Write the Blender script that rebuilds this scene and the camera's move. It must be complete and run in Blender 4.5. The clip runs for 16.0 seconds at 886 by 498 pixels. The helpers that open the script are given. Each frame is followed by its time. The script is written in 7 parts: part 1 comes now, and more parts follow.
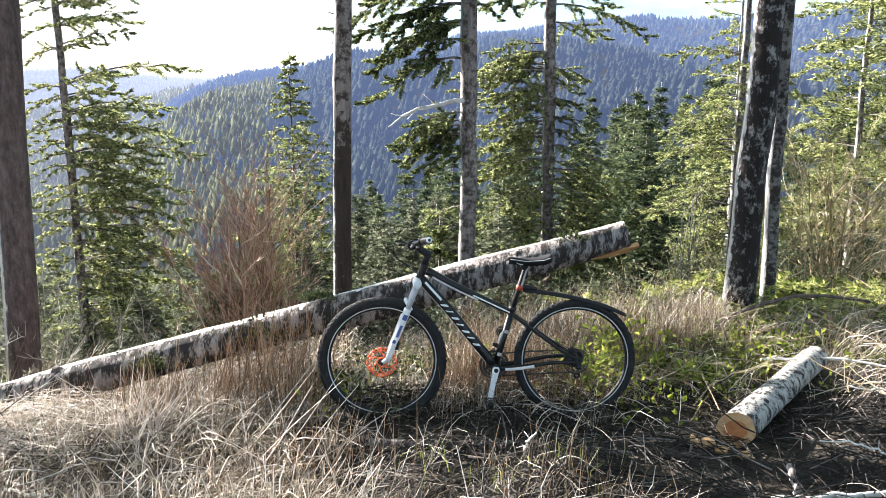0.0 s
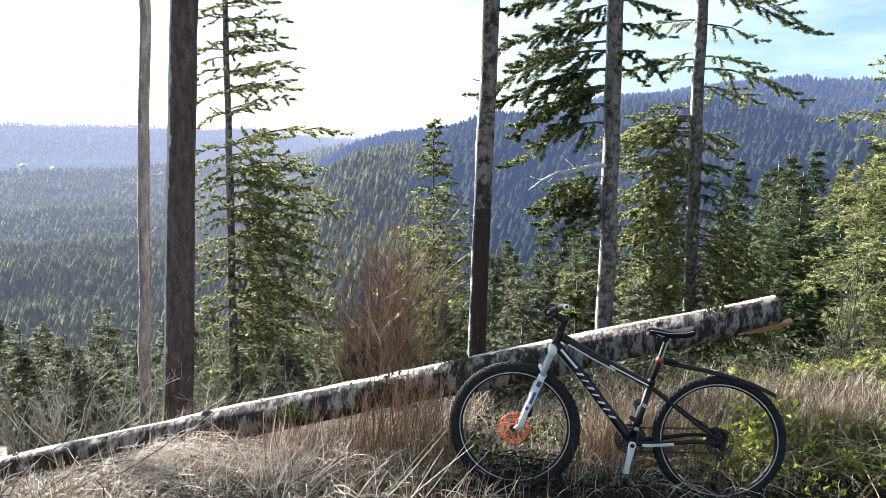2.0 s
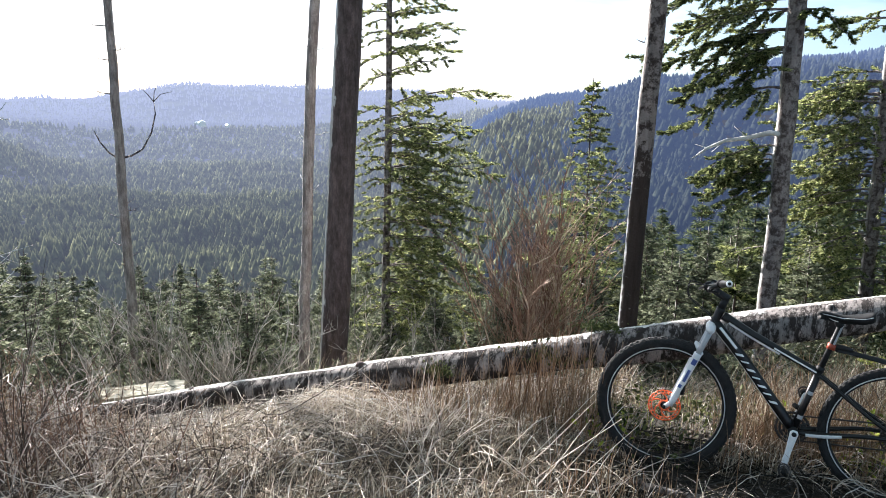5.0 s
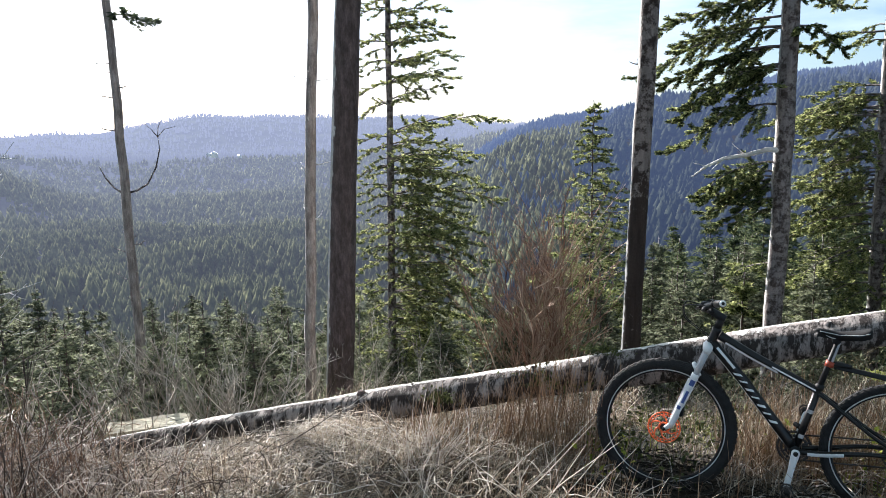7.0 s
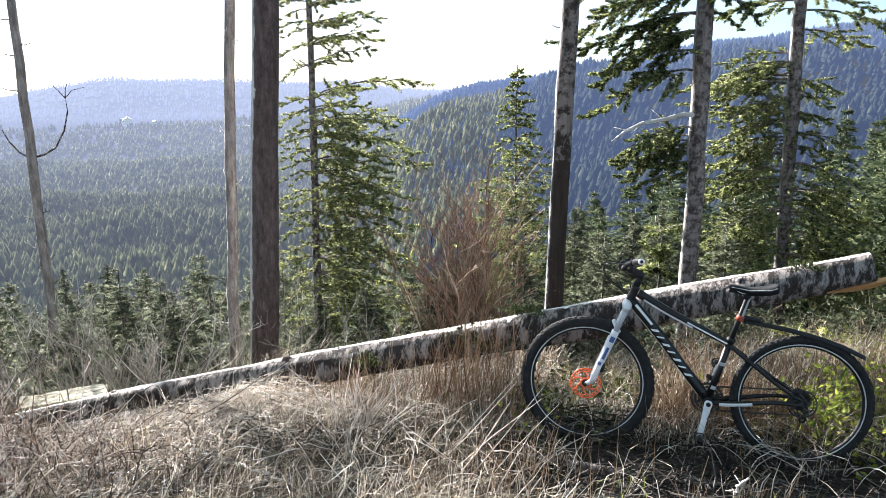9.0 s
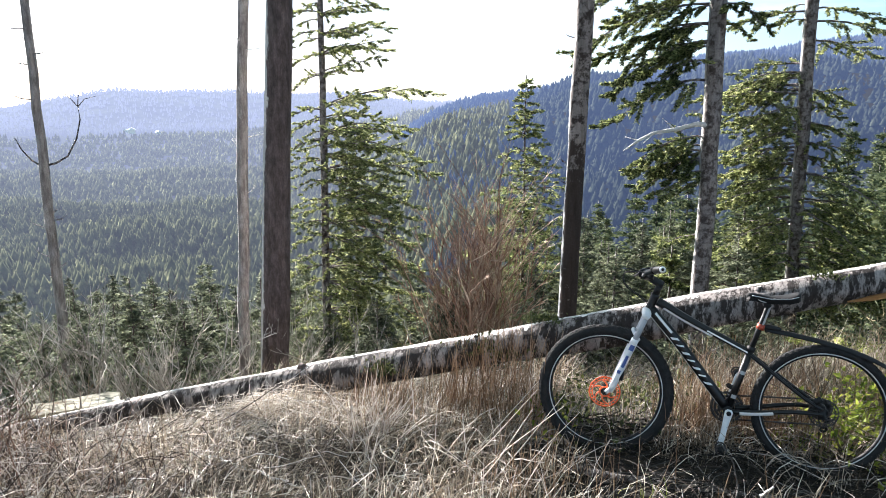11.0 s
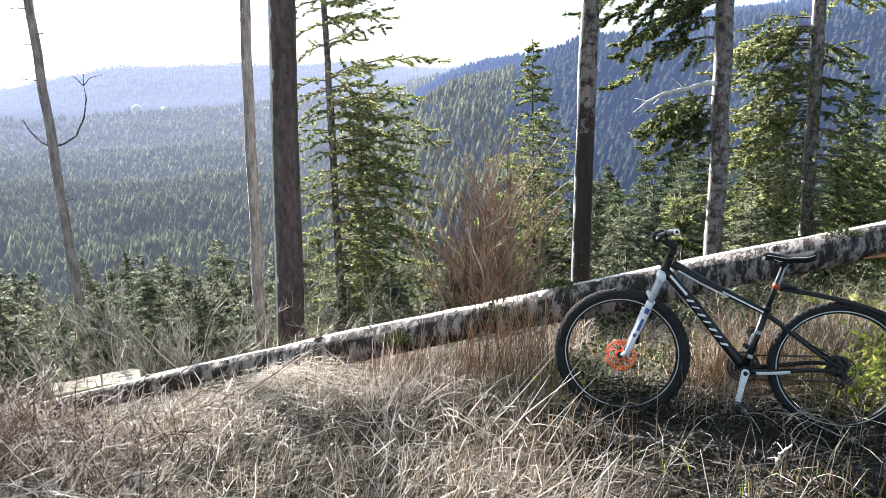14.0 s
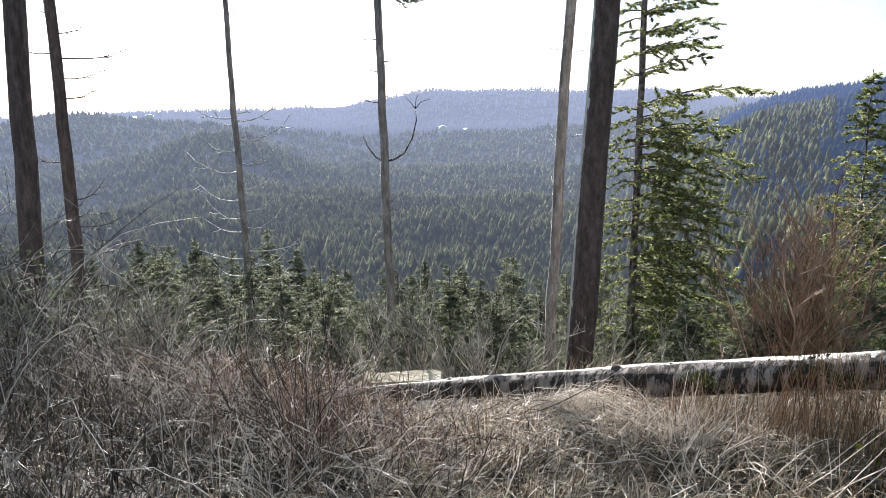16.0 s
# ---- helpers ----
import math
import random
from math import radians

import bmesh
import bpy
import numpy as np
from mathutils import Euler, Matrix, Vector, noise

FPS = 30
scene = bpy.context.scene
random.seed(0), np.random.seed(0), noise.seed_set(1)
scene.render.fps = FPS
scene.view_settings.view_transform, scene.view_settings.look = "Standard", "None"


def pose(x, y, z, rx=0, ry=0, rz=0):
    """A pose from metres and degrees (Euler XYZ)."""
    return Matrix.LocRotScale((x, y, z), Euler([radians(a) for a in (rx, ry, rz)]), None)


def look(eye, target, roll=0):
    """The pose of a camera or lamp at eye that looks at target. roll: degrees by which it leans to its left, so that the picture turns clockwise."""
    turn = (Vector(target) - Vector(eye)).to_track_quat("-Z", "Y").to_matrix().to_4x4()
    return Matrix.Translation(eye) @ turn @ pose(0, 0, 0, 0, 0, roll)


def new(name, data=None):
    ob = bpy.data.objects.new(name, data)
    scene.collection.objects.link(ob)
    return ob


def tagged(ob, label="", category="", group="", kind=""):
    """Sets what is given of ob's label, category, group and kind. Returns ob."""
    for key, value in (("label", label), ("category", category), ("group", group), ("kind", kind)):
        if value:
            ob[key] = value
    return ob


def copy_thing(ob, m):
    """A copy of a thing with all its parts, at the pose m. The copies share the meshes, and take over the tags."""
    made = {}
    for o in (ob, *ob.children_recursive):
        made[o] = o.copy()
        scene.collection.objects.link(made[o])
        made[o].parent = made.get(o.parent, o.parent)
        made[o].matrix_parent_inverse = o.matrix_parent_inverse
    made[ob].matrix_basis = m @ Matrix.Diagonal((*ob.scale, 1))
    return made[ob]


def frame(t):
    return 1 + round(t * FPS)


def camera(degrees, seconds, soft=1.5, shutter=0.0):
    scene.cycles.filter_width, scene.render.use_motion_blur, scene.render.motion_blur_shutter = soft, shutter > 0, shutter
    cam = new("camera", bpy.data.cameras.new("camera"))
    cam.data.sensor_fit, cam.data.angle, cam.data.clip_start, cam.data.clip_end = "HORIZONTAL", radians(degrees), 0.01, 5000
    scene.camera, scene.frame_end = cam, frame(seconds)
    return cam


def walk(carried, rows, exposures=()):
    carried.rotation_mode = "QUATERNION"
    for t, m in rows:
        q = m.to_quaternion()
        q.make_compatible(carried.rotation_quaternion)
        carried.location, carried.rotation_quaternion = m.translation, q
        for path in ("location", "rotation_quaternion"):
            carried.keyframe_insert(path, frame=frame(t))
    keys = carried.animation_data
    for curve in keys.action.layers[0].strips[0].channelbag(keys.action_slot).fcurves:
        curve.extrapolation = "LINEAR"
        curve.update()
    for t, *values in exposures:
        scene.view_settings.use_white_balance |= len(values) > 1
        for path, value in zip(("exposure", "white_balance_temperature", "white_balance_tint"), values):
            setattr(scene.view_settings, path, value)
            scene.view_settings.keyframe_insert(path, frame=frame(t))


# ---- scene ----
cam = camera(60.0, 16.0, soft=0.8)
PATH = [
    (0, (0.127, 0.013, 1.876), (0.065, 1.962, 1.427), 0.09),
    (0.5, (0.152, 0.014, 1.866), (0.032, 1.966, 1.445), -0.32),
    (1, (0.139, 0.016, 1.89), (-0.119, 1.962, 1.506), -0.22),
    (1.5, (0.124, 0.009, 1.896), (-0.214, 1.951, 1.561), 0.07),
    (2, (0.116, 0.006, 1.904), (-0.298, 1.940, 1.605), 0.36),
    (2.5, (0.108, -0.016, 1.915), (-0.389, 1.904, 1.659), -0.15),
    (3, (0.086, -0.049, 1.921), (-0.506, 1.845, 1.672), -0.15),
    (3.5, (0.041, -0.013, 1.933), (-0.643, 1.837, 1.602), 0.05),
    (4, (-0.043, -0.034, 1.945), (-0.640, 1.843, 1.601), 0.76),
    (4.5, (0.04, 0.017, 1.909), (-0.667, 1.856, 1.563), 1.67),
    (5, (0.086, 0.018, 1.909), (-0.689, 1.818, 1.512), 0.97),
    (5.2, (0.104, 0.032, 1.914), (-0.688, 1.827, 1.527), 0.67),
    (7.3, (0.184, 0.049, 1.93), (-0.618, 1.851, 1.596), -1.10),
    (7.5, (0.173, 0.054, 1.919), (-0.609, 1.862, 1.567), -1.00),
    (8, (0.18, 0.07, 1.921), (-0.576, 1.881, 1.538), -1.00),
    (8.5, (0.206, 0.075, 1.896), (-0.468, 1.918, 1.509), -0.14),
    (9, (0.182, 0.049, 1.901), (-0.443, 1.902, 1.479), -0.29),
    (9.2, (0.147, 0.043, 1.967), (-0.461, 1.911, 1.591), 0.49),
    (11.3, (0.09, 0.019, 1.877), (-0.553, 1.868, 1.473), -0.40),
    (11.5, (0.084, 0.024, 1.881), (-0.570, 1.864, 1.449), -0.72),
    (12, (0.084, 0.029, 1.879), (-0.611, 1.851, 1.433), -1.27),
    (12.5, (0.086, 0.031, 1.879), (-0.604, 1.855, 1.431), -1.39),
    (13, (0.086, 0.024, 1.879), (-0.578, 1.856, 1.429), -1.42),
    (13.5, (0.085, 0.018, 1.881), (-0.562, 1.855, 1.426), -1.85),
    (14, (0.083, 0.019, 1.889), (-0.569, 1.849, 1.414), -2.08),
    (14.5, (0.079, 0.01, 1.877), (-0.605, 1.829, 1.403), -2.21),
    (15, (0.048, -0.014, 1.905), (-0.761, 1.759, 1.454), -1.75),
    (15.5, (0.011, -0.092, 1.923), (-1.096, 1.515, 1.485), -0.98),
    (16, (-0.031, -0.117, 1.914), (-1.312, 1.367, 1.522), -0.92),
]
walk(cam, [(t, look(e, g, r)) for t, e, g, r in PATH],
     exposures=[(t, e + 0.02, 6020 if t < 0.8 else 5880, 14) for t, e in ((0.0, 2.40), (0.5, 2.38), (1.0, 2.75), (1.5, 2.26), (2.0, 1.95), (2.5, 1.72), (3.0, 1.17), (3.5, 1.53), (4.0, 1.8), (4.5, 1.65), (5.0, 1.85), (7.5, 1.6), (8.0, 1.8), (8.5, 1.99), (9.0, 2.12), (11.5, 2.08), (12.0, 2.15), (12.5, 2.24), (14.5, 2.24), (15.0, 2.25), (15.5, 2.06), (16.0, 1.56))])

# ---- light: low winter sun ahead to the left, clear sky ----
SUN_AZ, SUN_EL = 56.0, 27.0
w = bpy.data.worlds.new("sky")
scene.world = w
w.use_nodes = True
sky = w.node_tree.nodes.new("ShaderNodeTexSky")
sky.sky_type = "NISHITA"
sky.sun_disc = False
sky.sun_elevation, sky.sun_rotation = radians(SUN_EL), radians(-SUN_AZ)
sky.air_density, sky.dust_density, sky.ozone_density = 0.5, 1.4, 1.6
bg = w.node_tree.nodes["Background"]
bg.inputs["Strength"].default_value = 0.046
# thin high cloud, streaky, over the whole sky
wt = w.node_tree
co = wt.nodes.new("ShaderNodeTexCoord")
mp = wt.nodes.new("ShaderNodeMapping")
mp.inputs["Scale"].default_value = (1.2, 1.2, 5.0)
nz = wt.nodes.new("ShaderNodeTexNoise")
nz.inputs["Scale"].default_value, nz.inputs["Detail"].default_value, nz.inputs["Roughness"].default_value = 2.2, 6, 0.6
rp = wt.nodes.new("ShaderNodeValToRGB")
rp.color_ramp.elements[0].position, rp.color_ramp.elements[0].color = 0.43, (0.85, 1.4, 0.7, 1)
rp.color_ramp.elements[1].position, rp.color_ramp.elements[1].color = 0.70, (4.0, 4.1, 3.7, 1)
ad = wt.nodes.new("ShaderNodeMix")
ad.data_type, ad.blend_type = "RGBA", "ADD"
ad.inputs[0].default_value = 1.0
for a_, b_ in ((co.outputs["Generated"], mp.inputs[0]), (mp.outputs[0], nz.inputs["Vector"]), (nz.outputs[0], rp.inputs[0]), (sky.outputs[0], ad.inputs[6]), (rp.outputs[0], ad.inputs[7]), (ad.outputs[2], bg.inputs["Color"])):
    wt.links.new(a_, b_)
SUN = Vector((-math.sin(radians(SUN_AZ)) * math.cos(radians(SUN_EL)),
              math.cos(radians(SUN_AZ)) * math.cos(radians(SUN_EL)), math.sin(radians(SUN_EL))))
lamp = bpy.data.lights.new("sun", "SUN")
lamp.energy, lamp.angle, lamp.color = 5.0, radians(1.0), (1.0, 0.92, 0.79)
new("sun", lamp).matrix_world = look(SUN * 60, (0, 0, 0))

# ---- materials ----
def node_mat(name):
    m = bpy.data.materials.new(name)
    m.use_nodes = True
    nt = m.node_tree
    return m, nt, nt.nodes["Principled BSDF"], nt.nodes["Material Output"]


def ramp(nt, fac, stops):
    r = nt.nodes.new("ShaderNodeValToRGB")
    while len(r.color_ramp.elements) < len(stops):
        r.color_ramp.elements.new(0.5)
    for e, (p, c) in zip(r.color_ramp.elements, stops):
        e.position, e.color = p, (*c, 1)
    nt.links.new(fac, r.inputs[0])
    return r.outputs[0]


def noise_node(nt, scale, detail=4, stretch=(1, 1, 1), rough=0.55):
    tc = nt.nodes.new("ShaderNodeTexCoord")
    mp = nt.nodes.new("ShaderNodeMapping")
    mp.inputs["Scale"].default_value = stretch
    n = nt.nodes.new("ShaderNodeTexNoise")
    n.inputs["Scale"].default_value, n.inputs["Detail"].default_value = scale, detail
    n.inputs["Roughness"].default_value = rough
    nt.links.new(tc.outputs["Object"], mp.inputs[0])
    nt.links.new(mp.outputs[0], n.inputs["Vector"])
    return n.outputs["Fac"]


def mix(nt, fac, a, b, mode="MIX"):
    x = nt.nodes.new("ShaderNodeMix")
    x.data_type, x.blend_type = "RGBA", mode
    for sock, v in ((x.inputs[0], fac), (x.inputs[6], a), (x.inputs[7], b)):
        if isinstance(v, (int, float)):
            sock.default_value = v
        elif isinstance(v, tuple):
            sock.default_value = (*v, 1)
        else:
            nt.links.new(v, sock)
    return x.outputs[2]


def surf(name, stops, scale=6, stretch=(1, 1, 1), rough=0.8, bump=0.3, fine=60, metal=0.0, detail=5, grain=0.35):
    """Two scales of variation: broad patches by the ramp, fine grain over it, and relief from both."""
    m, nt, b, _ = node_mat(name)
    n1 = noise_node(nt, scale, detail, stretch)
    n2 = noise_node(nt, fine, 3, stretch)
    col = mix(nt, grain, ramp(nt, n1, stops), ramp(nt, n2, [(0.3, (0.25, 0.25, 0.25)), (0.7, (1, 1, 1))]), "MULTIPLY")
    nt.links.new(col, b.inputs["Base Color"])
    b.inputs["Roughness"].default_value, b.inputs["Metallic"].default_value = rough, metal
    if bump:
        add = nt.nodes.new("ShaderNodeMath")
        add.operation = "ADD"
        nt.links.new(n1, add.inputs[0]), nt.links.new(n2, add.inputs[1])
        bp = nt.nodes.new("ShaderNodeBump")
        bp.inputs["Strength"].default_value, bp.inputs["Distance"].default_value = bump, 0.02
        nt.links.new(add.outputs[0], bp.inputs["Height"])
        nt.links.new(bp.outputs[0], b.inputs["Normal"])
    return m


def leaf(name, stops, through_light=0.4, rough=0.6, gloss=0.15, clump=None):
    """Thin plant matter: every blade or needle spray has its own tone, and light passes through it.
    clump: the scale at which whole sprays share a tone; whole plants differ a little too."""
    m, nt, b, out = node_mat(name)
    g = nt.nodes.new("ShaderNodeNewGeometry")
    fac = g.outputs["Random Per Island"]
    if clump:
        oi = nt.nodes.new("ShaderNodeObjectInfo")
        for other, gain, shift in ((noise_node(nt, clump, 3), 1.3, -0.65), (oi.outputs["Random"], 0.3, -0.15)):
            q = nt.nodes.new("ShaderNodeMath")
            q.operation = "MULTIPLY_ADD"
            nt.links.new(other, q.inputs[0])
            q.inputs[1].default_value, q.inputs[2].default_value = gain, shift
            s = nt.nodes.new("ShaderNodeMath")
            s.operation = "ADD"
            nt.links.new(fac, s.inputs[0]), nt.links.new(q.outputs[0], s.inputs[1])
            fac = s.outputs[0]
    col = ramp(nt, fac, stops)
    nt.links.new(col, b.inputs["Base Color"])
    b.inputs["Roughness"].default_value = rough
    b.inputs["Specular IOR Level"].default_value = gloss
    tr = nt.nodes.new("ShaderNodeBsdfTranslucent")
    nt.links.new(col, tr.inputs[0])
    mx = nt.nodes.new("ShaderNodeMixShader")
    mx.inputs[0].default_value = through_light
    nt.links.new(b.outputs[0], mx.inputs[1]), nt.links.new(tr.outputs[0], mx.inputs[2])
    nt.links.new(mx.outputs[0], out.inputs[0])
    return m


def backdrop_mat(name, stops, haze_glow, k, length=3000.0, single=False, glow_through=False, power=1.6):
    """Distant woods and hills, part of the backdrop; haze is painted in as a glow that grows with the distance."""
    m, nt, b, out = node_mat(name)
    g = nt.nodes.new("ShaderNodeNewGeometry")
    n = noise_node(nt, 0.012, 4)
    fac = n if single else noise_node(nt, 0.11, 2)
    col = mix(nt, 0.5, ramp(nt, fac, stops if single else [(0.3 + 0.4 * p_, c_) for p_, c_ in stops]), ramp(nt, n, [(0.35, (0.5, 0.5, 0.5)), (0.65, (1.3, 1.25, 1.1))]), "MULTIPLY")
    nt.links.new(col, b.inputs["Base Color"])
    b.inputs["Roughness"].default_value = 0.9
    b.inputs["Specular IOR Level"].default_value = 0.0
    b.inputs["Emission Color"].default_value = (*haze_glow, 1)
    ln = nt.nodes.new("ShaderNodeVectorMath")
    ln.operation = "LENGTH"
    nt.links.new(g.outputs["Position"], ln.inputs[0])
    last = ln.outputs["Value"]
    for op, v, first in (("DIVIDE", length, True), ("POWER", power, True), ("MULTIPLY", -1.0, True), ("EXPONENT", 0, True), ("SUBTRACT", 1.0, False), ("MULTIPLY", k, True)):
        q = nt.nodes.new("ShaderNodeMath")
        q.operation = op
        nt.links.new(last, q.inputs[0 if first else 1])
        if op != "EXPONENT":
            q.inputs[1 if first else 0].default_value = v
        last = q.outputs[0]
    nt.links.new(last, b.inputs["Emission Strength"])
    if glow_through:
        tr = nt.nodes.new("ShaderNodeBsdfTranslucent")
        nt.links.new(col, tr.inputs[0])
        mx = nt.nodes.new("ShaderNodeMixShader")
        mx.inputs[0].default_value = 0.25
        nt.links.new(b.outputs[0], mx.inputs[1]), nt.links.new(tr.outputs[0], mx.inputs[2])
        nt.links.new(mx.outputs[0], out.inputs[0])
    return m


def bark(name, light, dark, moss, cover=0.5, patch=7.0, stretch=(1, 1, 0.55), grooves=18, mossy=0.5, dark_below=None, soft=0.04, side=None, facing=(-0.93, -0.36), sun_edge=0.47):
    """Mottled bark: pale lichen skin over dark bark, with moss and fine cracks; dark_below: height under which the bark
    turns darker.
    """
    m, nt, b, _ = node_mat(name)
    n1 = noise_node(nt, patch, 8, stretch, 0.75)
    n2 = noise_node(nt, 2.2, 3)
    n3 = noise_node(nt, grooves, 5, (1, 1, 0.12), 0.7)
    n4 = noise_node(nt, 90, 2)
    key = n1
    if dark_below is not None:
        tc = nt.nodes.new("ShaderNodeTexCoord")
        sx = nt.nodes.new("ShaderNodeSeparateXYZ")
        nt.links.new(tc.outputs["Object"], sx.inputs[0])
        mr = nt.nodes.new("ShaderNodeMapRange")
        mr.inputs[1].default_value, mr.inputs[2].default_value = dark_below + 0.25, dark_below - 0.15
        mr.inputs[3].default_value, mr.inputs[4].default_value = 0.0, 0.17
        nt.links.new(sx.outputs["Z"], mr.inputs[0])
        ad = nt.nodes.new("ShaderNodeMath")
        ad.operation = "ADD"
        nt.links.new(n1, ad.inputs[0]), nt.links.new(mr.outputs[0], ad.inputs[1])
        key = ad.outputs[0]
    skin = ramp(nt, key, [(cover - soft - 0.01, light), (cover + soft - 0.01, dark)])
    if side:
        # sunlit rim, lichen included, painted pale into the bark on the facing side
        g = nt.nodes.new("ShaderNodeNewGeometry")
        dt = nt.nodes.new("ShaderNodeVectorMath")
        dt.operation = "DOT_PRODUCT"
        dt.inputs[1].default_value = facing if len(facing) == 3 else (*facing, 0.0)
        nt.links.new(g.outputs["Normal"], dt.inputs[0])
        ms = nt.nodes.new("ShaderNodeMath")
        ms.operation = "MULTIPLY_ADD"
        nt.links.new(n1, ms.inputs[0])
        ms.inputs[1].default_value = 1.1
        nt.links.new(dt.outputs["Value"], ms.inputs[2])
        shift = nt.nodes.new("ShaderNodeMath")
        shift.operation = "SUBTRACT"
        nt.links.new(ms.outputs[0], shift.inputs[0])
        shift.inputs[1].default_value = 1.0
        skin = mix(nt, ramp(nt, shift.outputs[0], [(sun_edge, (0, 0, 0)), (sun_edge + 0.08, (1, 1, 1))]), skin, side)
    green = ramp(nt, n2, [(mossy, (0, 0, 0)), (mossy + 0.16, (1, 1, 1))])
    c = mix(nt, 0.55, skin, ramp(nt, n3, [(0.35, (0.3, 0.3, 0.3)), (0.6, (1, 1, 1))]), "MULTIPLY")
    c = mix(nt, 0.35, c, ramp(nt, n4, [(0.3, (0.4, 0.4, 0.4)), (0.7, (1.2, 1.2, 1.2))]), "MULTIPLY")
    sep = mix(nt, green, c, moss)
    nt.links.new(sep, b.inputs["Base Color"])
    b.inputs["Roughness"].default_value = 0.85
    b.inputs["Specular IOR Level"].default_value = 0.2
    add = nt.nodes.new("ShaderNodeMath")
    add.operation = "ADD"
    nt.links.new(n1, add.inputs[0]), nt.links.new(n3, add.inputs[1])
    bp = nt.nodes.new("ShaderNodeBump")
    bp.inputs["Strength"].default_value, bp.inputs["Distance"].default_value = 0.6, 0.02
    nt.links.new(add.outputs[0], bp.inputs["Height"])
    nt.links.new(bp.outputs[0], b.inputs["Normal"])
    return m


def paint(name, col, rough=0.35, metal=0.0, spec=0.5, wear=0.15):
    m, nt, b, _ = node_mat(name)
    n = noise_node(nt, 25, 4)
    c = mix(nt, wear, col, ramp(nt, n, [(0.35, (0.35, 0.33, 0.3)), (0.65, (1, 1, 1))]), "MULTIPLY")
    nt.links.new(c, b.inputs["Base Color"])
    nt.links.new(ramp(nt, n, [(0.3, (rough + 0.15,) * 3), (0.7, (rough,) * 3)]), b.inputs["Roughness"])
    b.inputs["Metallic"].default_value = metal
    b.inputs["Specular IOR Level"].default_value = spec
    return m


M_GROUND = surf("ground_litter", [(0.3, (0.014, 0.010, 0.007)), (0.48, (0.034, 0.025, 0.016)), (0.62, (0.07, 0.052, 0.032)), (0.75, (0.03, 0.03, 0.014))], 1.6, fine=40, bump=0.8)
M_STRAW = leaf("dry_grass", [(0.0, (0.075, 0.052, 0.034)), (0.4, (0.18, 0.135, 0.09)), (0.75, (0.43, 0.355, 0.26)), (1.0, (0.76, 0.69, 0.57))], 0.28, 0.45, 0.5)
M_STRAW_OLD = leaf("matted_dead_grass", [(0.0, (0.022, 0.015, 0.010)), (0.5, (0.075, 0.054, 0.036)), (1.0, (0.27, 0.22, 0.16))], 0.2)
M_STEM = leaf("long_pale_stems", [(0.0, (0.22, 0.17, 0.12)), (0.5, (0.45, 0.38, 0.30)), (1.0, (0.76, 0.71, 0.64))], 0.15)
# dead twigs, most of them darkened in colour to stand in for ground shade
M_SHADE_DUFF = leaf("shade_dark_duff", [(0.0, (0.007, 0.006, 0.005)), (0.8, (0.03, 0.024, 0.02)), (1.0, (0.26, 0.23, 0.21))], 0.0)
M_STALK = leaf("bleached_stalks", [(0.0, (0.55, 0.48, 0.42)), (1.0, (0.80, 0.75, 0.70))], 0.2)
M_TAN = leaf("reddish_stalks", [(0.0, (0.16, 0.10, 0.065)), (0.6, (0.36, 0.245, 0.155)), (1.0, (0.55, 0.43, 0.31))], 0.3)
M_GREENGRASS = leaf("green_grass", [(0.0, (0.10, 0.14, 0.03)), (0.6, (0.22, 0.26, 0.06)), (1.0, (0.40, 0.38, 0.14))], 0.45)
M_WEED = leaf("weed_leaf", [(0.0, (0.07, 0.10, 0.015)), (0.6, (0.24, 0.29, 0.045)), (1.0, (0.48, 0.49, 0.09))], 0.5)
# needles in plain, sunlit and shaded versions; the light is put into their colours
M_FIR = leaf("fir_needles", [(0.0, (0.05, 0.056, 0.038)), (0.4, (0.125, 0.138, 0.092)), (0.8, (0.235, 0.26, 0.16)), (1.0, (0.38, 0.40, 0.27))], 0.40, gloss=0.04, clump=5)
M_FIR_SUN = leaf("sunlit_toned_needles", [(0.0, (0.018, 0.028, 0.012)), (0.3, (0.10, 0.125, 0.05)), (0.7, (0.31, 0.34, 0.135)), (1.0, (0.54, 0.55, 0.26))], 0.56, gloss=0.04, clump=5)
M_FIR_DARK = leaf("shade_toned_needles", [(0.0, (0.022, 0.036, 0.022)), (0.5, (0.085, 0.11, 0.06)), (1.0, (0.21, 0.235, 0.115))], 0.33, gloss=0.04, clump=2)
M_BOUGH = leaf("cut_bough_needles", [(0.0, (0.04, 0.06, 0.016)), (0.4, (0.20, 0.235, 0.06)), (1.0, (0.52, 0.53, 0.18))], 0.45, gloss=0.04, clump=4)
M_TWIG_GREY = leaf("bare_grey_twigs", [(0.0, (0.10, 0.088, 0.076)), (0.6, (0.24, 0.22, 0.20)), (1.0, (0.58, 0.55, 0.52))], 0.0)
M_TWIG_BROWN = leaf("bare_brown_twigs", [(0.0, (0.19, 0.09, 0.06)), (0.6, (0.41, 0.255, 0.175)), (1.0, (0.62, 0.48, 0.36))], 0.0)
M_TWIG_PALE = leaf("bleached_sapling_twigs", [(0.0, (0.20, 0.18, 0.15)), (0.6, (0.42, 0.385, 0.34)), (1.0, (0.72, 0.68, 0.62))], 0.0)
M_TWIG_TAN = leaf("bare_tan_twigs", [(0.0, (0.13, 0.10, 0.055)), (0.6, (0.30, 0.24, 0.14)), (1.0, (0.50, 0.42, 0.28))], 0.0)
